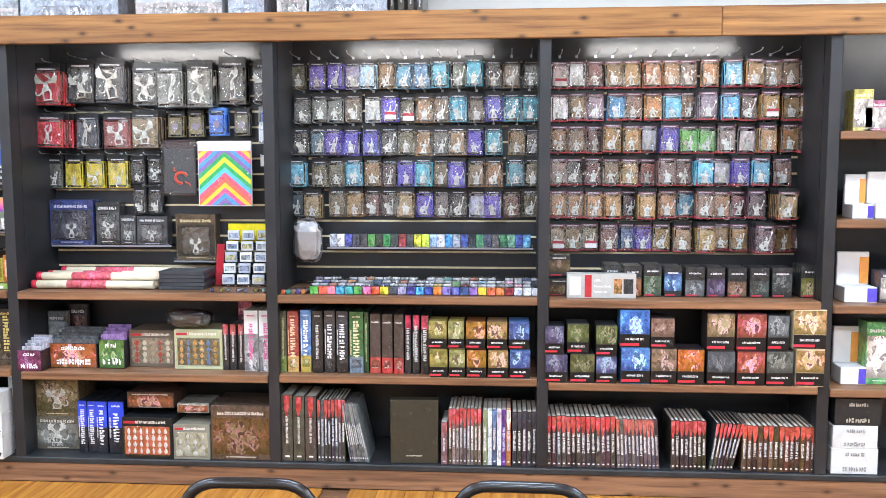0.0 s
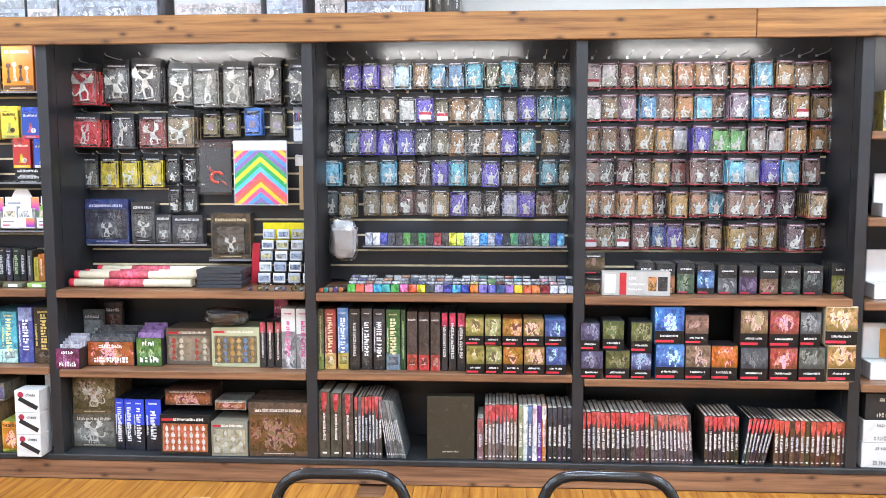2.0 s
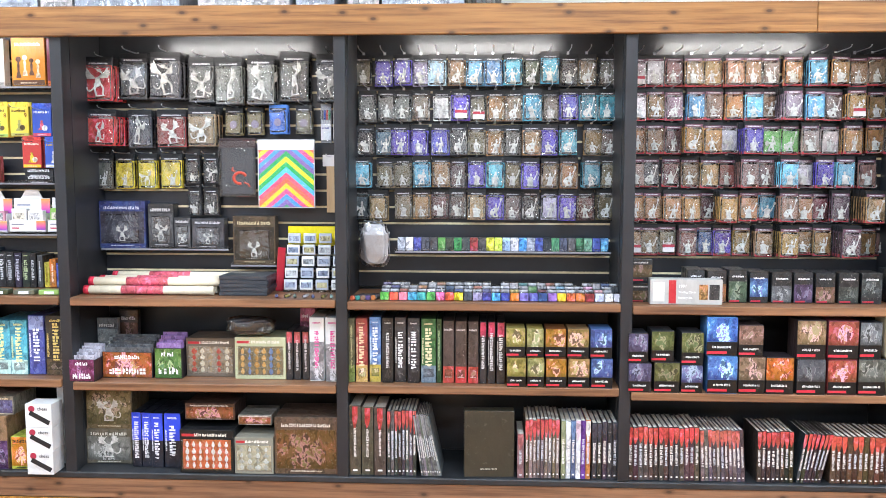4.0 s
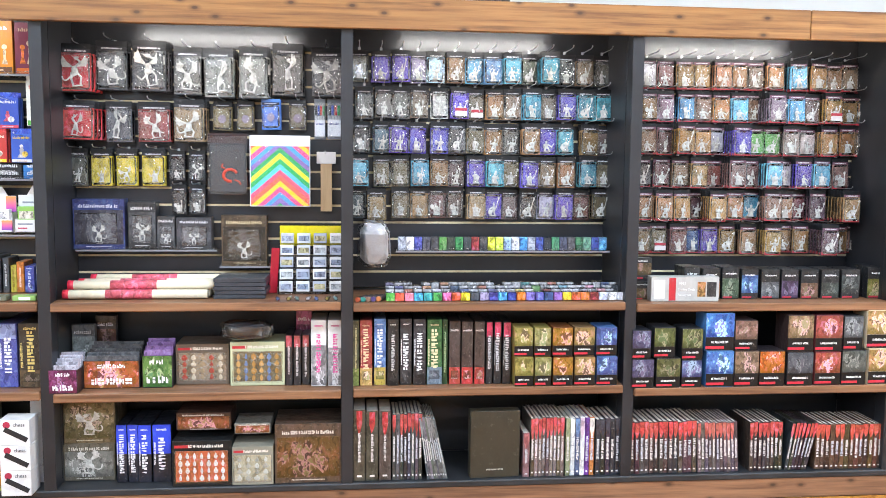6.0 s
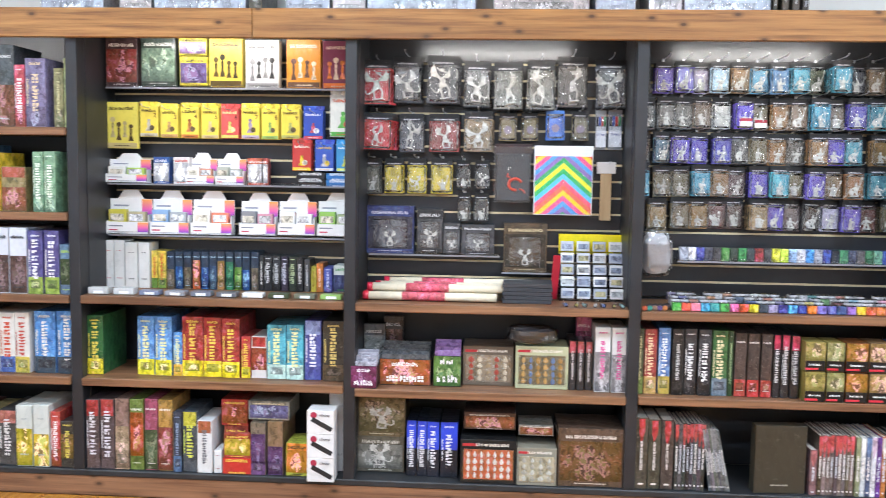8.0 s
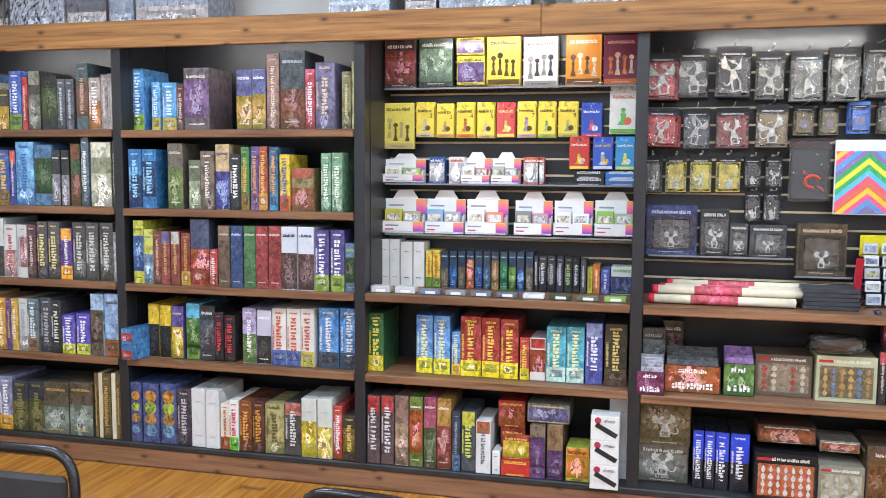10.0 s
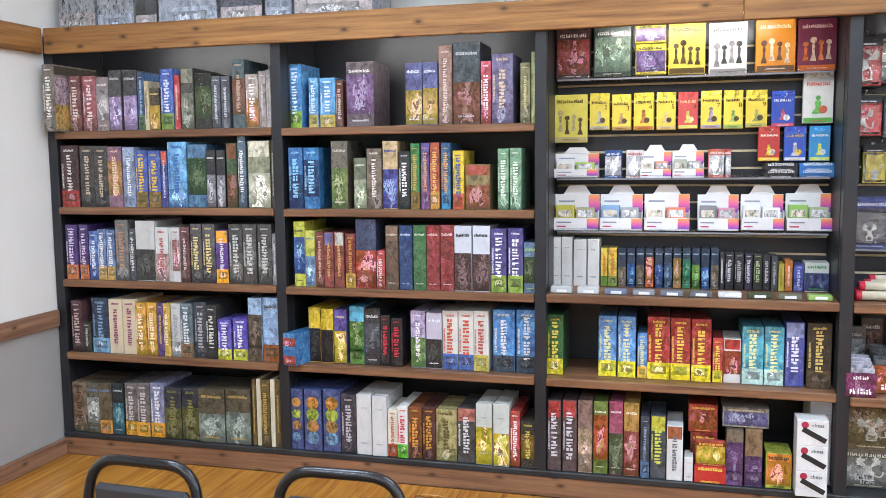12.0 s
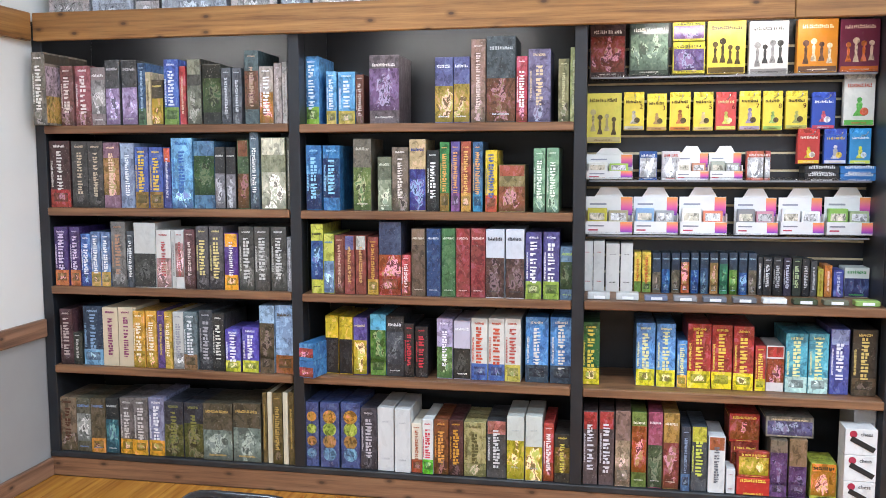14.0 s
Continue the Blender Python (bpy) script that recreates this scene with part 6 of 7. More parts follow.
def pen_pack(x, y, z, w, h):
    """A hanging card of marker pens with coloured caps over a printed white foot."""
    t = thing("pen_pack", "hanging clear pack of marker pens with coloured caps", "pens", pose(x, y, z), "pen packs")
    bm = bmesh.new()
    block(bm, -w / 2, w / 2, 0, 0.0025, -h, 0, 0.001)
    part("card", bm, M_CALM, t, colour="8a9098")
    for k, c in enumerate(("30343a", "3050b0", "c03038", "2c8a58")):
        px = w * (-0.33 + 0.22 * k)
        pen = part("pen", tube(bmesh.new(), ((px, -0.005, -h * 0.9), (px, -0.005, -h * 0.42)), w * 0.085, 8), M_CALM, t, colour="b8bcc4")
        part("cap", tube(bmesh.new(), ((px, -0.005, -h * 0.41), (px, -0.005, -h * 0.17)), w * 0.095, 8), M_INK, pen, colour=c)
    bm = bmesh.new()
    block(bm, -w * 0.46, w * 0.46, -0.0125, -0.0115, -h * 0.93, -h * 0.52, 0.0003)
    foot = part("printed_foot", bm, M_CALM, t, "white printed foot", "dcdee4")
    part("lettering", lettering(bmesh.new(), w * 0.7, h * 0.05, random.Random(8)), M_INK, foot, colour="30408a").location = (0, -0.0128, -h * 0.62)
    bm = bmesh.new()
    block(bm, -w * 0.48, w * 0.48, -0.0145, -0.0135, -h * 0.96, -h * 0.1, 0.0003)
    part("clear_front", bm, M_FILM, t).visible_shadow = False


for k, (x, w, z, h, c, n) in enumerate(LARGE_PACKS):
    rng = random.Random(k)
    peg_hook(x + w / 2, z + h + 0.004)
    for j in range(n):
        hang_pack(x + w / 2 + 0.004 * j, 4.222 - 0.042 * (n - 1 - j), z + h, w - 0.008, h, c, rng, BEASTS[k % 7], group="large packs on hooks", first=j == 0, size=0.78, what="winged creature")
for k, (x, w, z, h, c, n) in enumerate(MID_PACKS):
    rng = random.Random(40 + k)
    peg_hook(x + w / 2, z + h + 0.004)
    for j in range(n):
        if k in (0, 1, 2, 3):
            t = hang_pack(x + w / 2, 4.222 - 0.03 * (n - 1 - j), z + h, w - 0.006, h, c, rng, TOKEN, group="packs on hooks", first=j == 0, what="round token",
                          card="4a78c0" if k == 2 else "17171a")
        elif k > 11:
            pen_pack(x + w / 2, 4.222, z + h, w - 0.004, h)
        else:
            hang_pack(x + w / 2, 4.222 - 0.03 * (n - 1 - j), z + h, w - 0.006, h, c, rng, None if k % 3 else BEASTS[k % 7], group="packs on hooks", first=j == 0, size=0.8 if k % 3 else 0.5)

x, w, z, h = POUCH
pouch = thing("pouch_pack", "black cloth pouch with red print in a clear hanging bag", "pouch", (x + w / 2, 4.14, z))
bm = bmesh.new()
block(bm, -w * 0.46, w * 0.46, 0, 0.024, 0.006, h * 0.84, 0.008)
part("pouch", bm, M_VINYL, pouch, "black cloth pouch")
bm = bmesh.new()
tube(bm, [(0.012 + 0.03 * math.cos(a), 0, 0.085 + 0.026 * math.sin(a)) for a in (0.4 + 0.5 * k for k in range(10))], 0.0075, 6)
tube(bm, ((-0.01, 0, 0.115), (-0.026, 0, 0.122), (-0.02, 0, 0.135)), 0.004, 6)
tube(bm, ((0.03, 0, 0.065), (0.05, 0, 0.058), (0.056, 0, 0.045)), 0.004, 6)
part("print", bm, M_INK, pouch, "red curled print", "c84a38")
bm = bmesh.new()
block(bm, -w * 0.49, w * 0.49, 0.008, 0.011, h * 0.84, h, 0.001)
part("head_card", bm, M_CALM, pouch, "black and red head card", "3a2c2e")
bm = bmesh.new()
block(bm, -w / 2, w / 2, -0.006, -0.003, 0, h * 0.96, 0.001)
part("clear_bag", bm, M_WRAP, pouch).visible_shadow = False

x, w, z, h = CHEVRON
pad = thing("paper_pad", "folded paper with rainbow chevron stripes in a hanging sleeve", "paper", (x + w / 2, 4.135, z))
bm = bmesh.new()
block(bm, -w / 2, w / 2, 0, 0.012, 0, h, 0.002)
part("sheet", bm, M_TRAY, pad, "white card backing")
STRIPES = ("e86a50", "f05878", "58c0f0", "28b060", "f0e830", "30a860", "8a6ab0", "50a0d8", "f05890", "f0d030")
lo, hi = 0.004, h * 0.85
for k in range(-6, 13):
    # one stripe folded at the middle line, clipped to the sheet
    c = STRIPES[k % 10]
    step, drop = h * 0.078, w * 0.42
    bm = bmesh.new()
    for s in (-1, 1):
        n = 10
        for q in range(n):
            xa, xb = s * w * 0.485 * q / n, s * w * 0.485 * (q + 1) / n
            ra, rb = lo + step * k + drop * (1 - q / n) * 1.0, lo + step * k + drop * (1 - (q + 1) / n)
            za, zb = max(lo, min(hi, ra)), max(lo, min(hi, rb))
            zc, zd = max(lo, min(hi, ra + step)), max(lo, min(hi, rb + step))
            if zc - za < 1e-4 and zd - zb < 1e-4:
                continue
            vs = [bm.verts.new(p) for p in ((xa, -0.001, za), (xb, -0.001, zb), (xb, -0.001, zd), (xa, -0.001, zc))]
            bm.faces.new(vs if s > 0 else vs[::-1])
    if bm.faces:
        part("stripe", bm, M_INK, pad, colour=c)
    else:
        bm.free()
bm = bmesh.new()
block(bm, -w / 2 - 0.003, w / 2 + 0.003, -0.006, -0.004, -0.002, h, 0.0005)
part("clear_sleeve", bm, M_WRAP, pad).visible_shadow = False

x, w, z, h = TAG
ruler = thing("wooden_ruler", "wooden strip under a white hanging tag", "ruler", (x + w / 2, 4.2, z))
bm = bmesh.new()
block(bm, -w / 2, w / 2, 0, 0.004, 0, h, 0.001)
part("tag", bm, M_TRAY, ruler, "white tag")
bm = bmesh.new()
block(bm, -STRIP[1] / 2, STRIP[1] / 2, 0.001, 0.006, STRIP[2] - z, 0.004, 0.001)
part("strip", bm, wood("pale birch", (0.45, 0.3, 0.15), (0.62, 0.45, 0.26), (20, 20, 1.5), knots=False), ruler, "pale wooden strip")
peg_hook(x + w / 2, z + h - 0.01)

for x, w, z, h, base, ink, pic, style in RAIL_BOXES:
    ob = flat_box(x, 4.165, z, w, h, 0.068, base, ink, pic, "figure box", "on a clear rail")
    bm = bmesh.new()
    block(bm, -w * 0.36, w * 0.36, -0.01, -0.0015, h * 0.12, h * 0.72, 0.005)
    part("window", bm, M_FILM, ob, "clear window").visible_shadow = False
    fg = part("figure", BEASTS[int(w * 1000) % 7], None, ob, "pale grey figurine")
    s = h * 0.32 / 0.09
    fg.matrix_basis = Matrix.LocRotScale((0, -0.005, h * 0.16), Euler((0, 0, 0)), (s, s * 0.25, s))
rail(-2.225, -1.62, RAIL_BOXES[0][2] - 0.001, 4.15)
rail(-1.61, -1.38, RAIL_BOXES[4][2] - 0.001, 4.15)


def set_box(x, y, z, w, h, frame, ground, pieces, rows, cols):
    """A card box with a cut-out front: rows of small painted pieces on a coloured tray behind a clear window."""
    t = game_box(x, y, z, w, h, 0.18, frame, "e0dcd4", "", "p", 0, "figure_set", "boxed set of pieces", "on a shelf")
    bm = bmesh.new()
    block(bm, -w * 0.44, w * 0.44, -0.0014, 0.001, h * 0.1, h * 0.78, 0.0006)
    part("tray", bm, M_PRINT, t, "coloured inner tray", ground)
    rng = random.Random(int(w * 1e4))
    for r in range(rows):
        for k in range(cols):
            cw, ch = w * 0.84 / cols, h * 0.64 / rows
            bm = bmesh.new()
            a = rng.uniform(0.2, 0.38)
            blob(bm, (0, 0, ch * 0.3), (cw * a, 0.003, ch * rng.uniform(0.3, 0.44)), 6)
            blob(bm, (0, 0, ch * 0.62), (cw * a * 0.5, 0.003, ch * 0.2), 6)
            ob = part("piece", bm, M_CALM, t, colour=pieces[(r * 3 + k) % len(pieces)])
            ob.location = (-w * 0.42 + cw * (k + 0.5), -0.002, h * 0.13 + ch * r)
    bm = bmesh.new()
    block(bm, -w * 0.46, w * 0.46, -0.008, -0.0062, h * 0.08, h * 0.8, 0.0006)
    part("window", bm, M_FILM, t, "clear window").visible_shadow = False
    part("lettering", lettering(bmesh.new(), w * 0.6, min(h * 0.07, 0.013), rng), M_INK, t, colour="e8e0d4").location = (w * 0.08, -0.002, h * 0.89)
    bm = bmesh.new()
    block(bm, -w * 0.46, -w * 0.2, -0.0012, 0.001, h * 0.85, h * 0.91, 0.0004)
    part("red_mark", bm, M_CALM, t, colour="b83038")
    return t


def roll(y, z, x0, x1, r=0.019):
    """A rolled mat in a white paper sleeve with red end and label."""
    t = thing("mat_roll", "cream rolled mat with a red paper label lying on the shelf", "roll", (0, y, z), "rolled mats")
    part("roll", tube(bmesh.new(), ((x0, 0, 0), (x1, 0, 0)), r, 14), M_CALM, t, "cream paper roll", "e4d8c0")
    part("end_band", tube(bmesh.new(), ((x0 - 0.002, 0, 0), (x0 + 0.022, 0, 0)), r + 0.001, 14), M_CALM, t, "red end band", "c02840")
    part("label", tube(bmesh.new(), ((x0 + 0.17, 0, 0), (x0 + 0.36, 0, 0)), r + 0.0008, 14), M_PRINT, t, "red printed label", "d85a70")


for k, (y, zz, dx) in enumerate(((3.945, 0.022, -0.015), (3.99, 0.022, -0.012), (3.967, 0.058, 0.0), (4.035, 0.022, 0.0), (4.012, 0.06, 0.03), (4.085, 0.07, 0.06))):
    roll(y, 0.9025 + zz, -2.2 + dx, -1.6 + dx * 2)
x, w, z, h = BLACK_FLATS
for k in range(5):
    game_box(x + 0.004 * (k % 2), 3.937, 0.9035 + 0.0175 * k, w - 0.01, 0.017, 0.17, "3a3c42", "8a8a90", "5a5a5e", "p", (1.5, -1, 2, 0, -2)[k], "flat_case", "flat case", "in a stack", "stack of flat cases")

x, w, z, h = RACK
rack = thing("charm_rack", "clear tiered rack full of small charms with a yellow top", "display", (x + w / 2, 4.06, 0.903))
for k in range(5):
    bm = bmesh.new()
    block(bm, -w / 2, w / 2, 0.025 * k, 0.025 * k + 0.024, 0, 0.012 + 0.05 * k, 0.002)
    part("tier", bm, M_RESIN, rack)
bm = bmesh.new()
block(bm, -w / 2, w / 2, 0.13, 0.135, 0.2, h - 0.01, 0.002)
part("top_card", bm, M_CALM, rack, "yellow top card", "e8d820")
rng = random.Random(3)
for k in range(5):
    for j in range(4):
        bm = bmesh.new()
        cw = w / 4 * 0.8
        block(bm, -cw / 2, cw / 2, 0, 0.012, 0, 0.046, 0.002)
        cb = part("charm_box", bm, M_CALM, rack, colour=("c8ccd4", "d8dce0", "b0b8c8", "e8e8ea")[(j + k) % 4])
        cb.location = (-w / 2 + w / 4 * (j + 0.5), 0.025 * k - 0.004, 0.012 + 0.051 * k)
        bm = bmesh.new()
        block(bm, -cw * 0.4, cw * 0.4, -0.002, 0.001, 0.01, 0.034, 0.001)
        part("charm", bm, M_BUSY, cb, colour=("98a4bc", "b0b4b8", "c0b890", "8a98b0")[(j * 3 + k) % 4])
x, w, z, h = REDFLAP
bm = bmesh.new()
block(bm, -w / 2, w / 2, 0, 0.006, 0, 0.2, 0.002)
fl = part("hanging_ribbon", bm, M_CALM, None, colour="b02034")
fl.matrix_basis = pose(x + w / 2, 4.1, 0.9035, 0, 4, 20)
tagged(fl, "red glossy bag with white print beside the rack", "bag")
for k in range(7):
    t = thing("dice_tube", "small clear tube of coloured glass charms on the shelf", "tube", pose(-1.33 + 0.04 * k, 3.868, 0.9125, 0, 0, 12 * (-1) ** k), "tubes on the shelf edge")
    part("tube", tube(bmesh.new(), ((0, 0, 0), (0, 0.05, 0)), 0.0085, 10), M_RESIN, t)
    part("contents", tube(bmesh.new(), ((0, 0.004, 0), (0, 0.046, 0)), 0.006, 8), M_BUSY, t, colour=("6a78a8", "a89858", "88a8a8", "b0b0b8")[k % 4])


def open_display(dims, colour, ink, side, y=3.93, packs=5):
    """An open card display carton: printed front, sides, and a row of thin packs standing behind the front."""
    x, w, z, h = dims
    t = thing("display_carton", f"open {hue_name(colour)} display carton with rows of small packs", "display", (x + w / 2, y, 0.527), "open display cartons")
    bm = bmesh.new()
    block(bm, -w / 2, w / 2, 0, 0.003, 0, h * 0.62, 0.001)
    block(bm, -w / 2, -w / 2 + 0.003, 0.003, 0.17, 0, h * 0.6, 0.001)
    block(bm, w / 2 - 0.003, w / 2, 0.003, 0.17, 0, h * 0.6, 0.001)
    block(bm, -w / 2, w / 2, 0.003, 0.17, 0, 0.003, 0.0005)
    part("carton", bm, M_CALM, t, colour="2c262a")
    bm = bmesh.new()
    block(bm, -w * 0.485, w * 0.485, -0.0011, 0.001, 0.003, h * 0.61, 0.0003)
    part("picture", bm, M_ART, t, colour=colour)
    rng = random.Random(int(w * 1e4))
    part("lettering", lettering(bmesh.new(), w * 0.72, h * 0.14, rng), M_INK, t, colour=ink).location = (0, -0.001, h * 0.16)
    part("lettering", lettering(bmesh.new(), w * 0.5, h * 0.09, rng), M_INK, t, colour=ink).location = (0, -0.001, h * 0.5)
    for k in range(packs):
        bm = bmesh.new()
        block(bm, -w * 0.46, w * 0.46, 0.012 + 0.028 * k, 0.02 + 0.028 * k, 0.004, h * (0.72 + 0.05 * k), 0.002)
        part("pack", bm, M_PRINT, t, colour=side)
    return t


open_display(MAY_B, "c85a38", "f4f0ec", "5a5c60")
open_display(MAY_C, "6a9048", "f0e8f0", "8a6aa0", packs=4)
open_display(MAY_A, "8a3a70", "f0ecf0", "b8b4c0", y=3.85, packs=5)
flat_box(MAY_D[0], 4.1, 0.528, MAY_D[1], 0.24, 0.03, "6a7078", "e8ecf0", "a0a8a8", "pack", "at the back")
flat_box(MAY_E[0] + 0.03, 4.15, 0.528, MAY_E[1], 0.27, 0.03, "3c3c44", "e8e8ec", "6a4a44", "pack", "at the back")


def crumpled(dims, y, d, label, name, inside="", base=0.0):
    """A clear bag, puffed and creased."""
    x, w, z, h = dims
    t = thing(name, label, "bag", (x + w / 2, y, z))
    for nm, mat, f in (("bag", M_FILM, 1.0), ("contents", M_CALM, 0.86)):
        bm = bmesh.new()
        bmesh.ops.create_icosphere(bm, subdivisions=3, radius=1.0)
        for v in bm.verts:
            p = v.co.copy()
            q = Vector((math.copysign(abs(p.x) ** 0.55, p.x), p.y, math.copysign(abs(p.z) ** 0.55, p.z)))
            q *= f * (1 + 0.2 * noise.noise(p * 2.6) + 0.16 * abs(noise.noise(p * 6)) - 0.04)
            v.co = (q.x * w * 0.46, q.y * d / 2 + d / 2, h / 2 + q.z * h * 0.46)
        ob = part(nm, bm, mat, t, "" if nm == "bag" else inside)
        ob.color = (*srgb("d4d4d8" if base == 0 else "5a5c62"), 1)
    return t


crumpled((BAG[0], BAG[1], 0.7245, BAG[3]), 3.9, 0.1, "crumpled clear bag of dark parts on a box", "clear_bag", "dark parts", 1)
crumpled(ZIP_BAG, 4.03, 0.07, "clear hanging bag filled with pale grey parts", "hanging_bag", "pale grey parts")
peg_hook(ZIP_BAG[0] + ZIP_BAG[1] / 2, ZIP_BAG[2] + ZIP_BAG[3] - 0.01)
x, w, z, h = PINKBOX
flat_box(x, 4.06, 0.527, w, 0.31, 0.05, "c84a80", "f0d0e0", "8a3060", where="at the back")
for x, w, z, h, base, ink, pic in STACKED[::-1]:
    zz = 0.1195 if z < 0.2 else 0.1195 + STACKED[1][3] + 0.001
    ob = flat_box(x, 3.96, zz, w, h + (0.0 if z < 0.2 else 0.03), 0.2, base, ink, pic, "figure box", "in a stack")
    fg = part("figure", BEASTS[3 if z < 0.2 else 1], None, ob, "pale grey figurine")
    fg.matrix_basis = Matrix.LocRotScale((0, -0.004, h * 0.2), Euler((0, 0, 0)), (1.3, 0.3, 1.1))
for x, y, w, h, d, c in ((-1.76, 3.9, 0.225, 0.075, 0.18, "4a3028"), (-1.52, 3.9, 0.15, 0.045, 0.16, "8a8478")):
    flat_box(x, y, 0.349 if w > 0.2 else 0.329, w, h, d, c, "e8e0d8", "a05038", where="on another box")

set_box(-1.773, 3.975, 0.527, 0.224, 0.176, "6a5a4c", "8a7a68", ("a83830", "c8b8a0", "9a8468"), 4, 5)
set_box(-1.54, 3.94, 0.527, 0.23, 0.19, "b8b890", "6a6048", ("c89858", "5878a8", "b08040"), 4, 6)
set_box(-1.773, 3.86, 0.119, 0.243, 0.195, "1c1c1e", "c85a34", ("d8cfc4", "e0d8d0"), 4, 7)
set_box(-1.527, 3.86, 0.119, 0.172, 0.165, "8a8474", "b8ac90", ("c8c4b8", "a8a498"), 4, 4)
# ---- fifth bay ----
x, w, z, h = DARK_STRIP
rail(x - 0.01, x + w + 0.01, z - 0.003, 4.06)
HUES = ("b8c0d0", "e4e4ec", "5058b0", "484a58", "4a4a50", "508a48", "38443c", "3a8a50", "3a4448", "a83848", "48484c", "d8d840", "b8d048", "9ab8e0", "e0e4f0",
        "4a98e0", "a0a8b8", "4058a8", "28303c", "4a9068", "48506a", "5a5a60", "3a7a58", "70a890", "3a58a8", "58a0d0")
n = 26
for k in range(n):
    cw = w / n
    bm = bmesh.new()
    block(bm, -cw * 0.47, cw * 0.47, 0, 0.032, 0, h * 0.92, 0.002)
    ob = part("dice_block", bm, M_BUSY, None, colour=HUES[k])
    ob.location = (x + cw * (k + 0.5), 4.066, z - 0.001)
    tagged(ob, f"small {hue_name(HUES[k])} block of dice in a clear case", "dice", "blocks of dice on the rail")
BRIGHT = ("58b048", "e85848", "f08098", "50b8e0", "3aa8a8", "58a858", "f070a8", "e05838", "f0d830", "48505a", "b8b0d8", "5050a8", "48a8e0", "3858b0", "e88030", "8070c0",
          "5858a8", "406090", "9870c0", "e8c030", "e06040", "d87838", "a83848", "c0c8e0", "e8ecf0", "d8dce8")
x, w, z, h = DICE
for r in range(4):
    for k in range(26):
        if r and (k * 7 + r * 5) % 9 == 0:
            continue
        cw = w / 26
        bm = bmesh.new()
        block(bm, -cw * 0.46, cw * 0.46, 0, 0.036, 0, 0.036, 0.003)
        # back rows: the grey haze of their clear lids is put into the colour
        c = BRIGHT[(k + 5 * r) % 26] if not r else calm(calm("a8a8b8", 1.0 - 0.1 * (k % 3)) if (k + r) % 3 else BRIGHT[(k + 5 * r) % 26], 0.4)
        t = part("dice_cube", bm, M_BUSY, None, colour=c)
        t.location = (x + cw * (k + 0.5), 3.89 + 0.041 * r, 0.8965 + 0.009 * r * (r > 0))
        tagged(t, f"clear cube of {hue_name(c)} dice on the long shelf", "dice", "cubes of dice in rows")
        bm = bmesh.new()
        block(bm, -cw * 0.48, cw * 0.48, -0.001, 0.037, 0.0365, 0.0385, 0.0008)
        part("lid", bm, M_RESIN, t, "clear lid")
bm = bmesh.new()
block(bm, x, x + w, 3.925, 4.06, 0.8955, 0.9045, 0.001)
tagged(part("dice_step", bm, M_BLACK, None), "low black step under the rows of dice cubes", "stand")
for k, c in enumerate(("b85a40", "3a8a80", "8a6a58", "5a4a78", "c07848")):
    t = thing("dice_roll", "small rolled tube of dice with bright ends on the shelf", "tube", pose(-1.0 + 0.022 * k, 3.875 + 0.004 * k, 0.907, 0, 0, -25), "rolled tubes of dice")
    part("tube", tube(bmesh.new(), ((0, 0, 0), (0, 0.09, 0)), 0.0105, 10), M_BUSY, t, colour="4a4044")
    part("end_cap", tube(bmesh.new(), ((0, -0.003, 0), (0, 0.006, 0)), 0.011, 10), M_CALM, t, colour=c)


def booster(x, w, z, h, pic, side, y=3.84, d=0.12):
    """A black cube carton with a picture, a red strip and a hang tab."""
    ob = game_box(x, y, z, w - 0.004, h, d, side, "e8e8e8", "", "p", 0, "figure_box", "cube carton", "stacked on the shelf", "cube cartons")
    for nm, z0, z1, c, m in (("picture", 0.38, 0.98, pic, M_ART), ("caption", 0.02, 0.37, "161517", M_CALM), ("strip", 0.06, 0.13, "c03040", M_CALM)):
        bm = bmesh.new()
        block(bm, -w * 0.485, w * 0.485 if nm != "strip" else w * 0.15, -0.0012 if nm != "strip" else -0.002, 0.001, h * z0, h * z1, 0.0004)
        part(nm, bm, m, ob, colour=c)
    part("lettering", lettering(bmesh.new(), w * 0.6, h * 0.06, random.Random(int(x * 1e4))), M_INK, ob, colour="e0e0e0").location = (0, -0.002, h * 0.24)
    return ob


for layer, floor_z in ((BOOSTERS_A, 0.531), (BOOSTERS_B, 0.516)):
    for x, w, z, h, pic, side in layer:
        if layer is BOOSTERS_A and z > 0.6:
            booster(x, w, 0.532 + 0.13, h, pic, side)
        else:
            booster(x, w, floor_z, h if layer is BOOSTERS_B else 0.128, pic, side)
for x, w, z, h, pic, side in BOOSTERS_C:
    under = max([b[3] for b in BOOSTERS_B if b[0] < x + w and b[0] + b[1] > x] or [0.14])
    booster(x, w, 0.517 + under, h, pic, side)
for k, (x, w, z, h, pic) in enumerate(SMALL_BLACKS):
    up = 0.888 + (0.0 if k != 10 else SMALL_BLACKS[11][3] + 0.012)
    for j in range(3 if k < 10 else 1):
        ob = game_box(x, 3.96 + 0.043 * j, up, w - 0.003, h + (0.01 if k < 10 else 0.0), 0.04, "2a2a2d", "e4e4e6", pic, "t" if j else "m", 0, "figure_box", "boxed figure", "on the shelf", "small boxed figures")
        if not j:
            part("lettering", lettering(bmesh.new(), w * 0.6, h * 0.06, random.Random(k)), M_INK, ob, colour="e4e4e6").location = (0, -0.002, h * 0.86)
            bm = bmesh.new()
            block(bm, -w * 0.42, w * 0.1, -0.0016, 0.001, h * 0.03, h * 0.09, 0.0003)
            part("strip", bm, M_CALM, ob, colour="b03040")
x, w, z, h = LONG_BOX
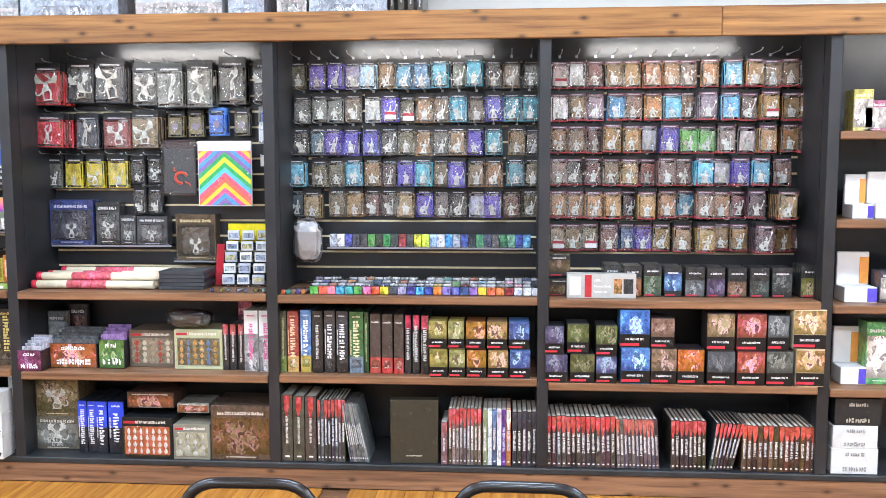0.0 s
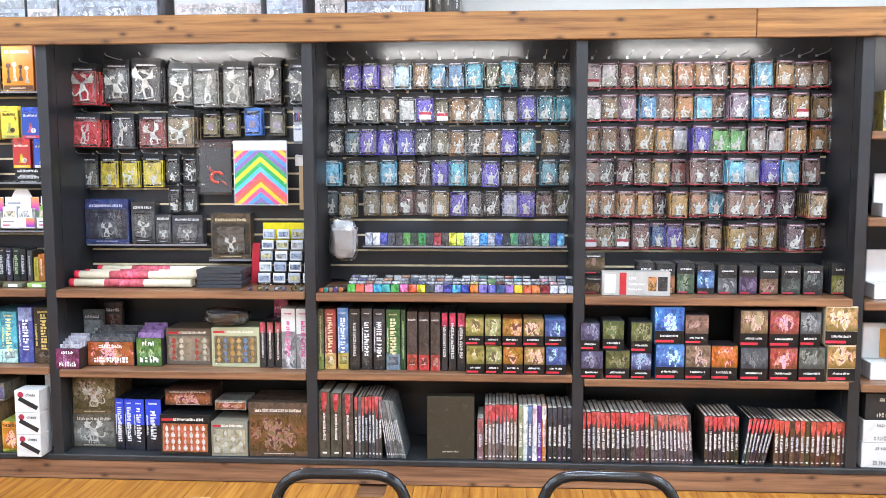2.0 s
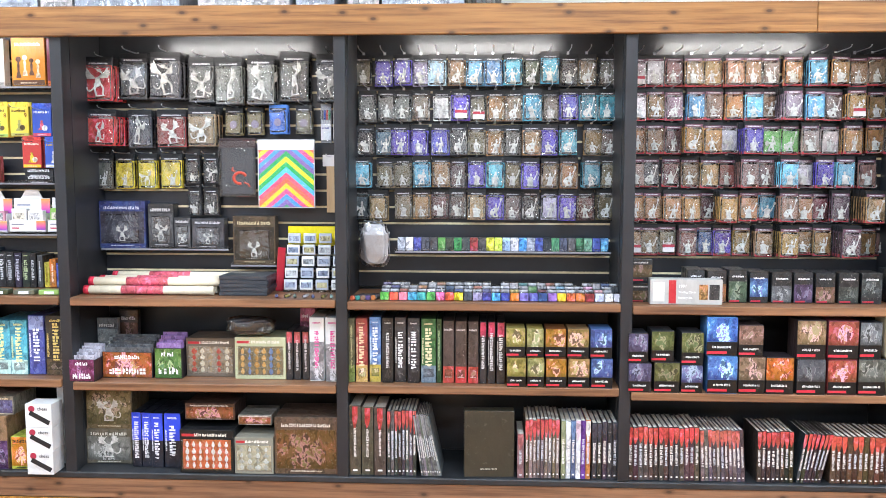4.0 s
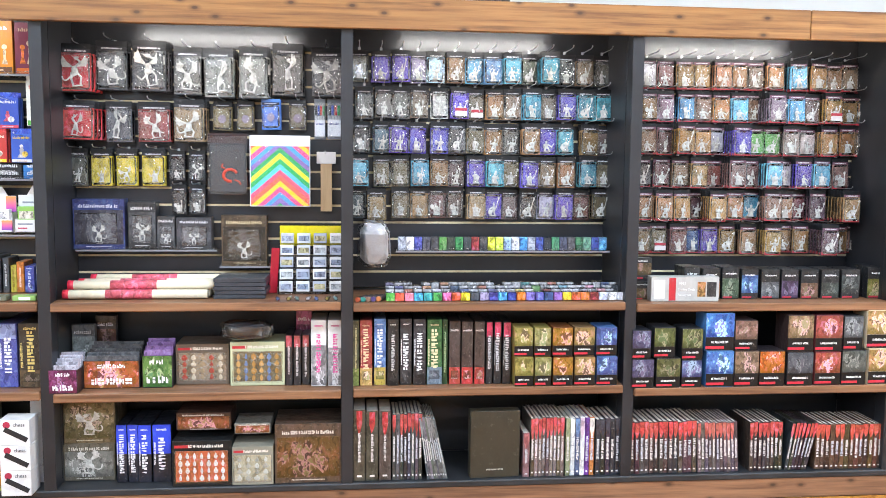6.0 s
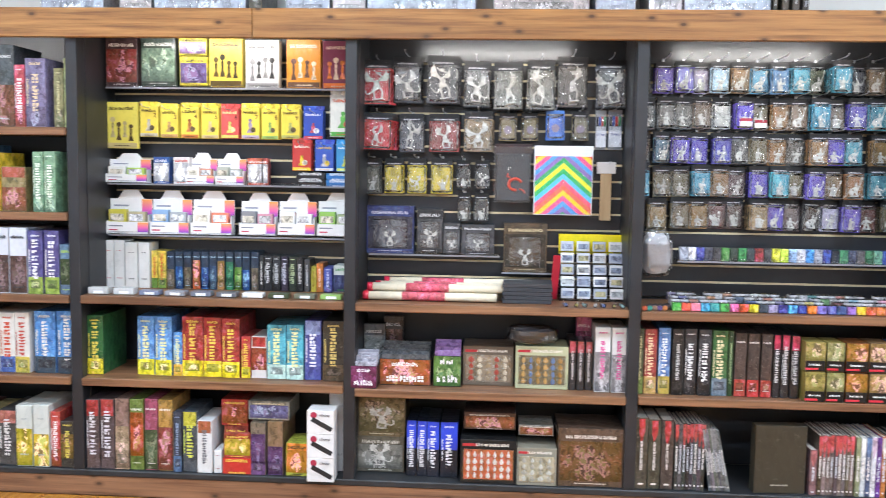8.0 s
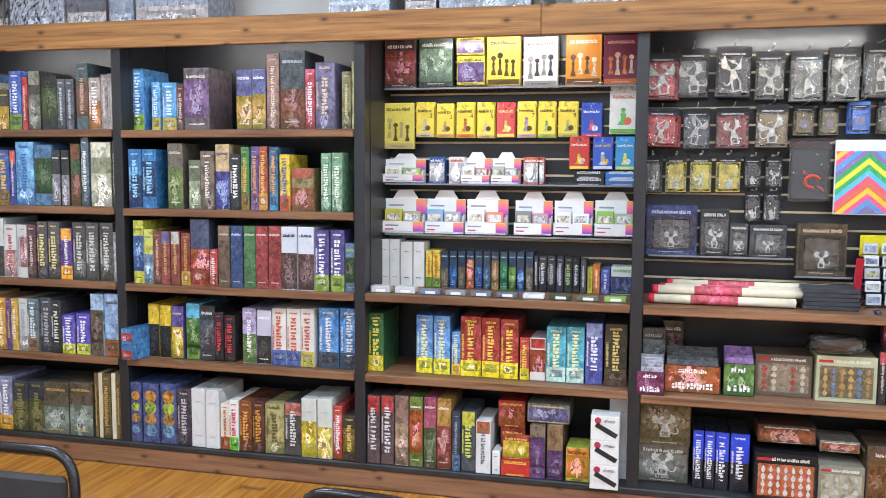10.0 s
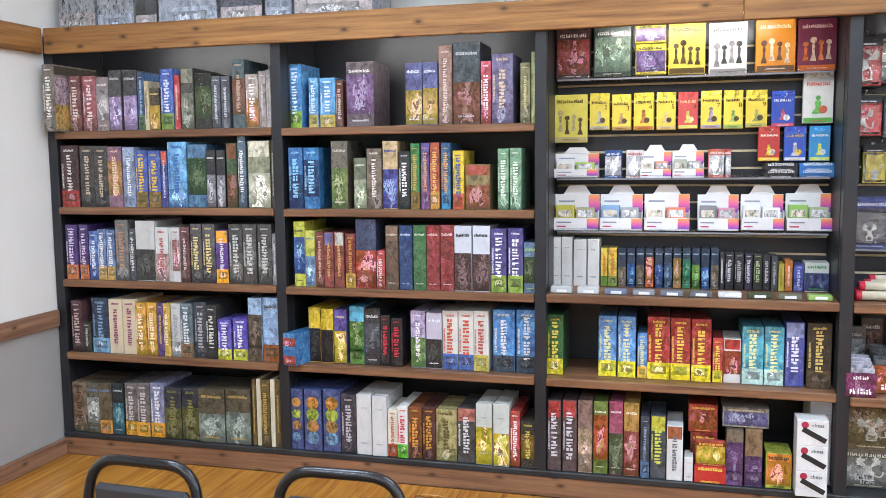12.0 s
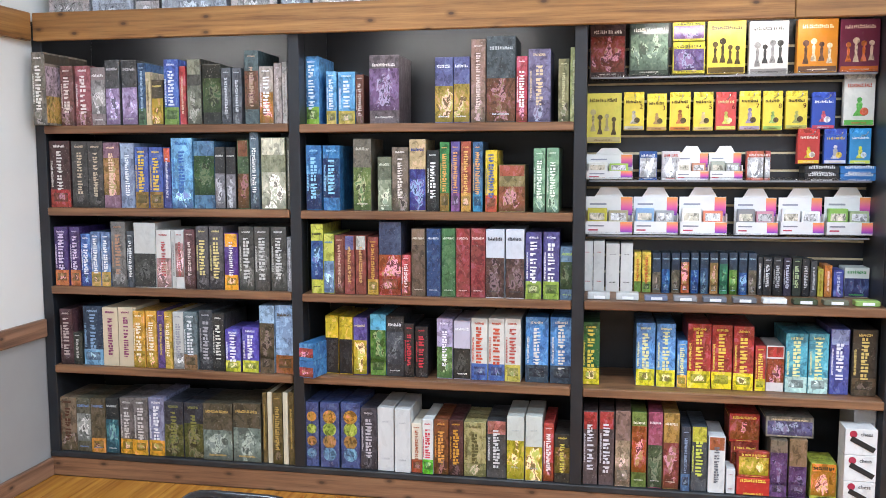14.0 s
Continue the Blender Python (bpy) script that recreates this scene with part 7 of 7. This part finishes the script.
lb = game_box(x, 3.895, 0.888, w, h, 0.06, "b4b2ae", "f4f4f4", "a03038", "p", -2, "game_box", "card box", "on the long shelf")
for x0, x1, z0, z1, c in ((-0.46, -0.3, 0.12, 0.88, "e0dcd8"), (-0.24, -0.14, 0.04, 0.96, "b83038"), (0.18, 0.3, 0.2, 0.8, "b88050"), (0.32, 0.46, 0.2, 0.8, "3a3a3c")):
    bm = bmesh.new()
    block(bm, w * x0, w * x1, -0.0012, 0.001, h * z0, h * z1, 0.0004)
    part("print", bm, M_BUSY if x0 > 0.1 else M_CALM, lb, colour=c)
for s, dz, size, length in (("1991", 0.72, 0.018, 0), ("Trading Cards", 0.5, 0.013, 0), ("Factory Set", 0.28, 0.013, 0)):
    cu = bpy.data.curves.new("words", "FONT")
    cu.body, cu.size, cu.extrude = s, size, 0.0004
    tmp = new("words", cu)
    me = bpy.data.meshes.new_from_object(tmp)
    bpy.data.objects.remove(tmp)
    me.materials.append(M_INK)
    ob = part("lettering", me, None, lb, "white lettering", "f4f4f4")
    ob.matrix_basis = pose(-w * 0.11, -0.0016, h * dz - 0.005, 90, 0, 0)

x, w, z, h = SLAB_BOOK
sb = game_box(x + 0.004, 3.875, 0.119, w * 0.985, h - 0.012, 0.06, "3e382c", "b8b0a0", "", "p", 3, "slip_case", "slip case", "standing face out")
bm = bmesh.new()
lettering(bm, w * 0.34, 0.007, random.Random(2))
part("lettering", bm, M_INK, sb, colour="c8c4b8").location = (0, -0.002, h * 0.12)
sb["label"] = "dark brown slip case with pale small lettering, facing out"

INKS = ("e4e0dc", "e0dcd8", "d8d4d0", "c8ccd4")
for x0, x1, n, h, lean, base, band in BOOK_GROUPS:
    step = (x1 - x0) / n
    rng = random.Random(int((x0 + 9) * 1000))
    for k in range(n):
        r, g, b = (int(base[i:i + 2], 16) for i in (0, 2, 4))
        j, wide = rng.uniform(0.75, 1.2), 3 if n < 4 else 9
        mix = "%02x%02x%02x" % tuple(max(0, min(255, int(c * (j if n > 3 else 1) + rng.uniform(-wide, wide)))) for c in (r, g, b))
        if base == "7a78a0":
            mix, band = (("8a9070", "d8d8d0"), ("d0d4d8", "e0e0e0"), ("4a5878", "6a88b0"), ("dcdce0", "c8b0c0"), ("6a3a90", "5a3080"), ("c87a48", "d8d0c8"))[k]
        hh = h * rng.uniform(0.985, 1.01)
        tilt = lean * (0.6 + 0.4 * k / n)
        lift = abs(math.sin(radians(tilt))) * step / 2 + 0.0005
        book(x0 + step * k, 3.868 + rng.uniform(0, 0.006), 0.1185 + lift, step * 0.93, hh, 0.215, mix, band if rng.random() < 0.9 else mix, rng.choice(INKS), tilt)

# ---- far bay ----
LV = (1.62, 1.243, 0.873, 0.505)
for x, w, z, h, c in FAR_BAY:
    zz = min(LV, key=lambda v: abs(v - z)) + 0.001
    if c[0] == "e":
        display = thing("display_tray", "white card display tray with an orange corner on a shelf", "display", (x + w / 2, 3.93, zz))
        bm = bmesh.new()
        block(bm, -w / 2, w / 2, 0, 0.12, 0, h * 0.3, 0.002)
        block(bm, -w / 2, w / 2, 0.1, 0.12, h * 0.3, h * 0.95, 0.003)
        part("tray", bm, M_TRAY, display)
        bm = bmesh.new()
        block(bm, w * 0.2, w * 0.49, -0.0012, 0.001, 0.004, h * 0.28, 0.0004)
        part("corner_print", bm, M_CALM, display, colour="5a4ac0")
        bm = bmesh.new()
        block(bm, w * 0.2, w * 0.49, 0.0985, 0.1, h * 0.32, h * 0.85, 0.0004)
        part("back_print", bm, M_CALM, display, colour="f0a050")
    else:
        flat_box(x, 3.94, zz, w, h, 0.1, c, "f0f0f0", "e8d8d0", "pack", "on a shelf")
for x in (1.75, 1.95, 2.15, 2.35):
    for k, v in enumerate(LV):
        flat_box(x, 3.95, v + 0.001, 0.15, 0.2, 0.12, ("d8d8dc", "c8b0a0", "90b070", "e8e4e4")[k], "6a6a70", "8a9098", "pack", "on a shelf")
zz = 0.1195
for k, (x, w, z, h, c) in enumerate(FAR_BOXES[::-1]):
    flat_box(x, 3.865, zz, w, h, 0.26, c, "c8c4b8" if c[0] == "2" else "8a8a8a", c, "carton", "low down in a stack", style="ps")
    zz += h + 0.001

# ---- boxes on top of the shelving ----
for k, (x, w, c) in enumerate(TOP_BOXES):
    hh = 0.32 + 0.05 * ((k * 5) % 3)
    ob = game_box(x, 3.93, 2.1105, w - 0.006, hh, 0.27, c, "d8d8dc", "b8bcc8" if k % 2 else "c8b8b4", "tb" if w > 0.1 else "v", 0, "game_box", "large boxed game", "high up")
    if w > 0.1:
        bm = bmesh.new()
        block(bm, -w / 2, w / 2, -0.006, -0.004, 0, hh, 0.001)
        part("wrap", bm, M_RESIN, ob, "clear shrink wrap").visible_shadow = False


# ---- chairs ----
def bent(pts, r, n=6):
    """Points with round corners of radius r."""
    out = [Vector(pts[0])]
    for a, b, c in zip(pts, pts[1:], pts[2:]):
        a, b, c = Vector(a), Vector(b), Vector(c)
        u, v = (a - b).normalized(), (c - b).normalized()
        p, q = b + u * r, b + v * r
        for k in range(n + 1):
            s = k / n
            out.append((1 - s) ** 2 * p + 2 * s * (1 - s) * b + s * s * q)
    return out + [Vector(pts[-1])]


def chair(x, y, yaw):
    t = thing("chair", "black tubular steel chair with a black vinyl back pad", "chair", pose(x, y, 0, 0, 0, yaw), "black chairs before the shelves")
    T, hw = 0.82, 0.137
    back = bent([(-hw - 0.035, -0.04, 0.44), (-hw, 0, T - 0.012), (hw, 0, T - 0.012), (hw + 0.035, -0.04, 0.44)], 0.075)
    part("back_frame", tube(bmesh.new(), back, 0.0125, 12), M_TUBE, t)
    bm = bmesh.new()
    block(bm, -hw + 0.012, hw - 0.012, -0.022, 0.004, 0.56, 0.752, 0.01)
    part("back_pad", bm, M_VINYL, t, "black vinyl back pad")
    bm = bmesh.new()
    block(bm, -0.2, 0.2, -0.43, -0.03, 0.43, 0.47, 0.014)
    part("seat", bm, M_VINYL, t, "black vinyl seat")
    for s in (-1, 1):
        part("leg", tube(bmesh.new(), bent([(s * 0.185, -0.04, 0.44), (s * 0.195, 0.05, 0.012)], 0.01), 0.0125, 10), M_TUBE, t)
        part("leg", tube(bmesh.new(), bent([(s * 0.185, -0.4, 0.435), (s * 0.195, -0.44, 0.012)], 0.01), 0.0125, 10), M_TUBE, t)
        part("seat_rail", tube(bmesh.new(), ((s * 0.185, -0.42, 0.425), (s * 0.185, -0.04, 0.425)), 0.011, 8), M_TUBE, t)


for cx, cy, yaw in ((-0.535, 1.778, 1), (0.046, 1.793, -2), (-2.743, 1.778, -4), (-4.083, 1.827, -2), (-3.616, 1.862, 1)):
    chair(cx, cy, yaw)

# ---- floor planks, running towards the shelving ----
rng = random.Random(11)
PLANK_W = 0.128
PLANK_SIZES = {}


def plank(x, y, length):
    key = round(length, 1)
    if key not in PLANK_SIZES:
        bm = bmesh.new()
        block(bm, 0, PLANK_W - 0.0018, 0, key - 0.0015, -0.0135, 0, 0.0012)
        PLANK_SIZES[key] = mesh_of("plank", bm, M_PLANK)
    ob = part("plank", PLANK_SIZES[key], None, sub_floor)
    ob.location = (x, y, 0)
    return key


x = X0
while x < EAST - PLANK_W:
    y = SOUTH
    while FRONT - y > 0.15:
        left = FRONT - y
        length = min(round(rng.uniform(1.8, 4.2), 1), math.floor(left * 10) / 10)
        y += plank(x, y + (left - length if left - length < 0.1 else 0), length)
    x += PLANK_W
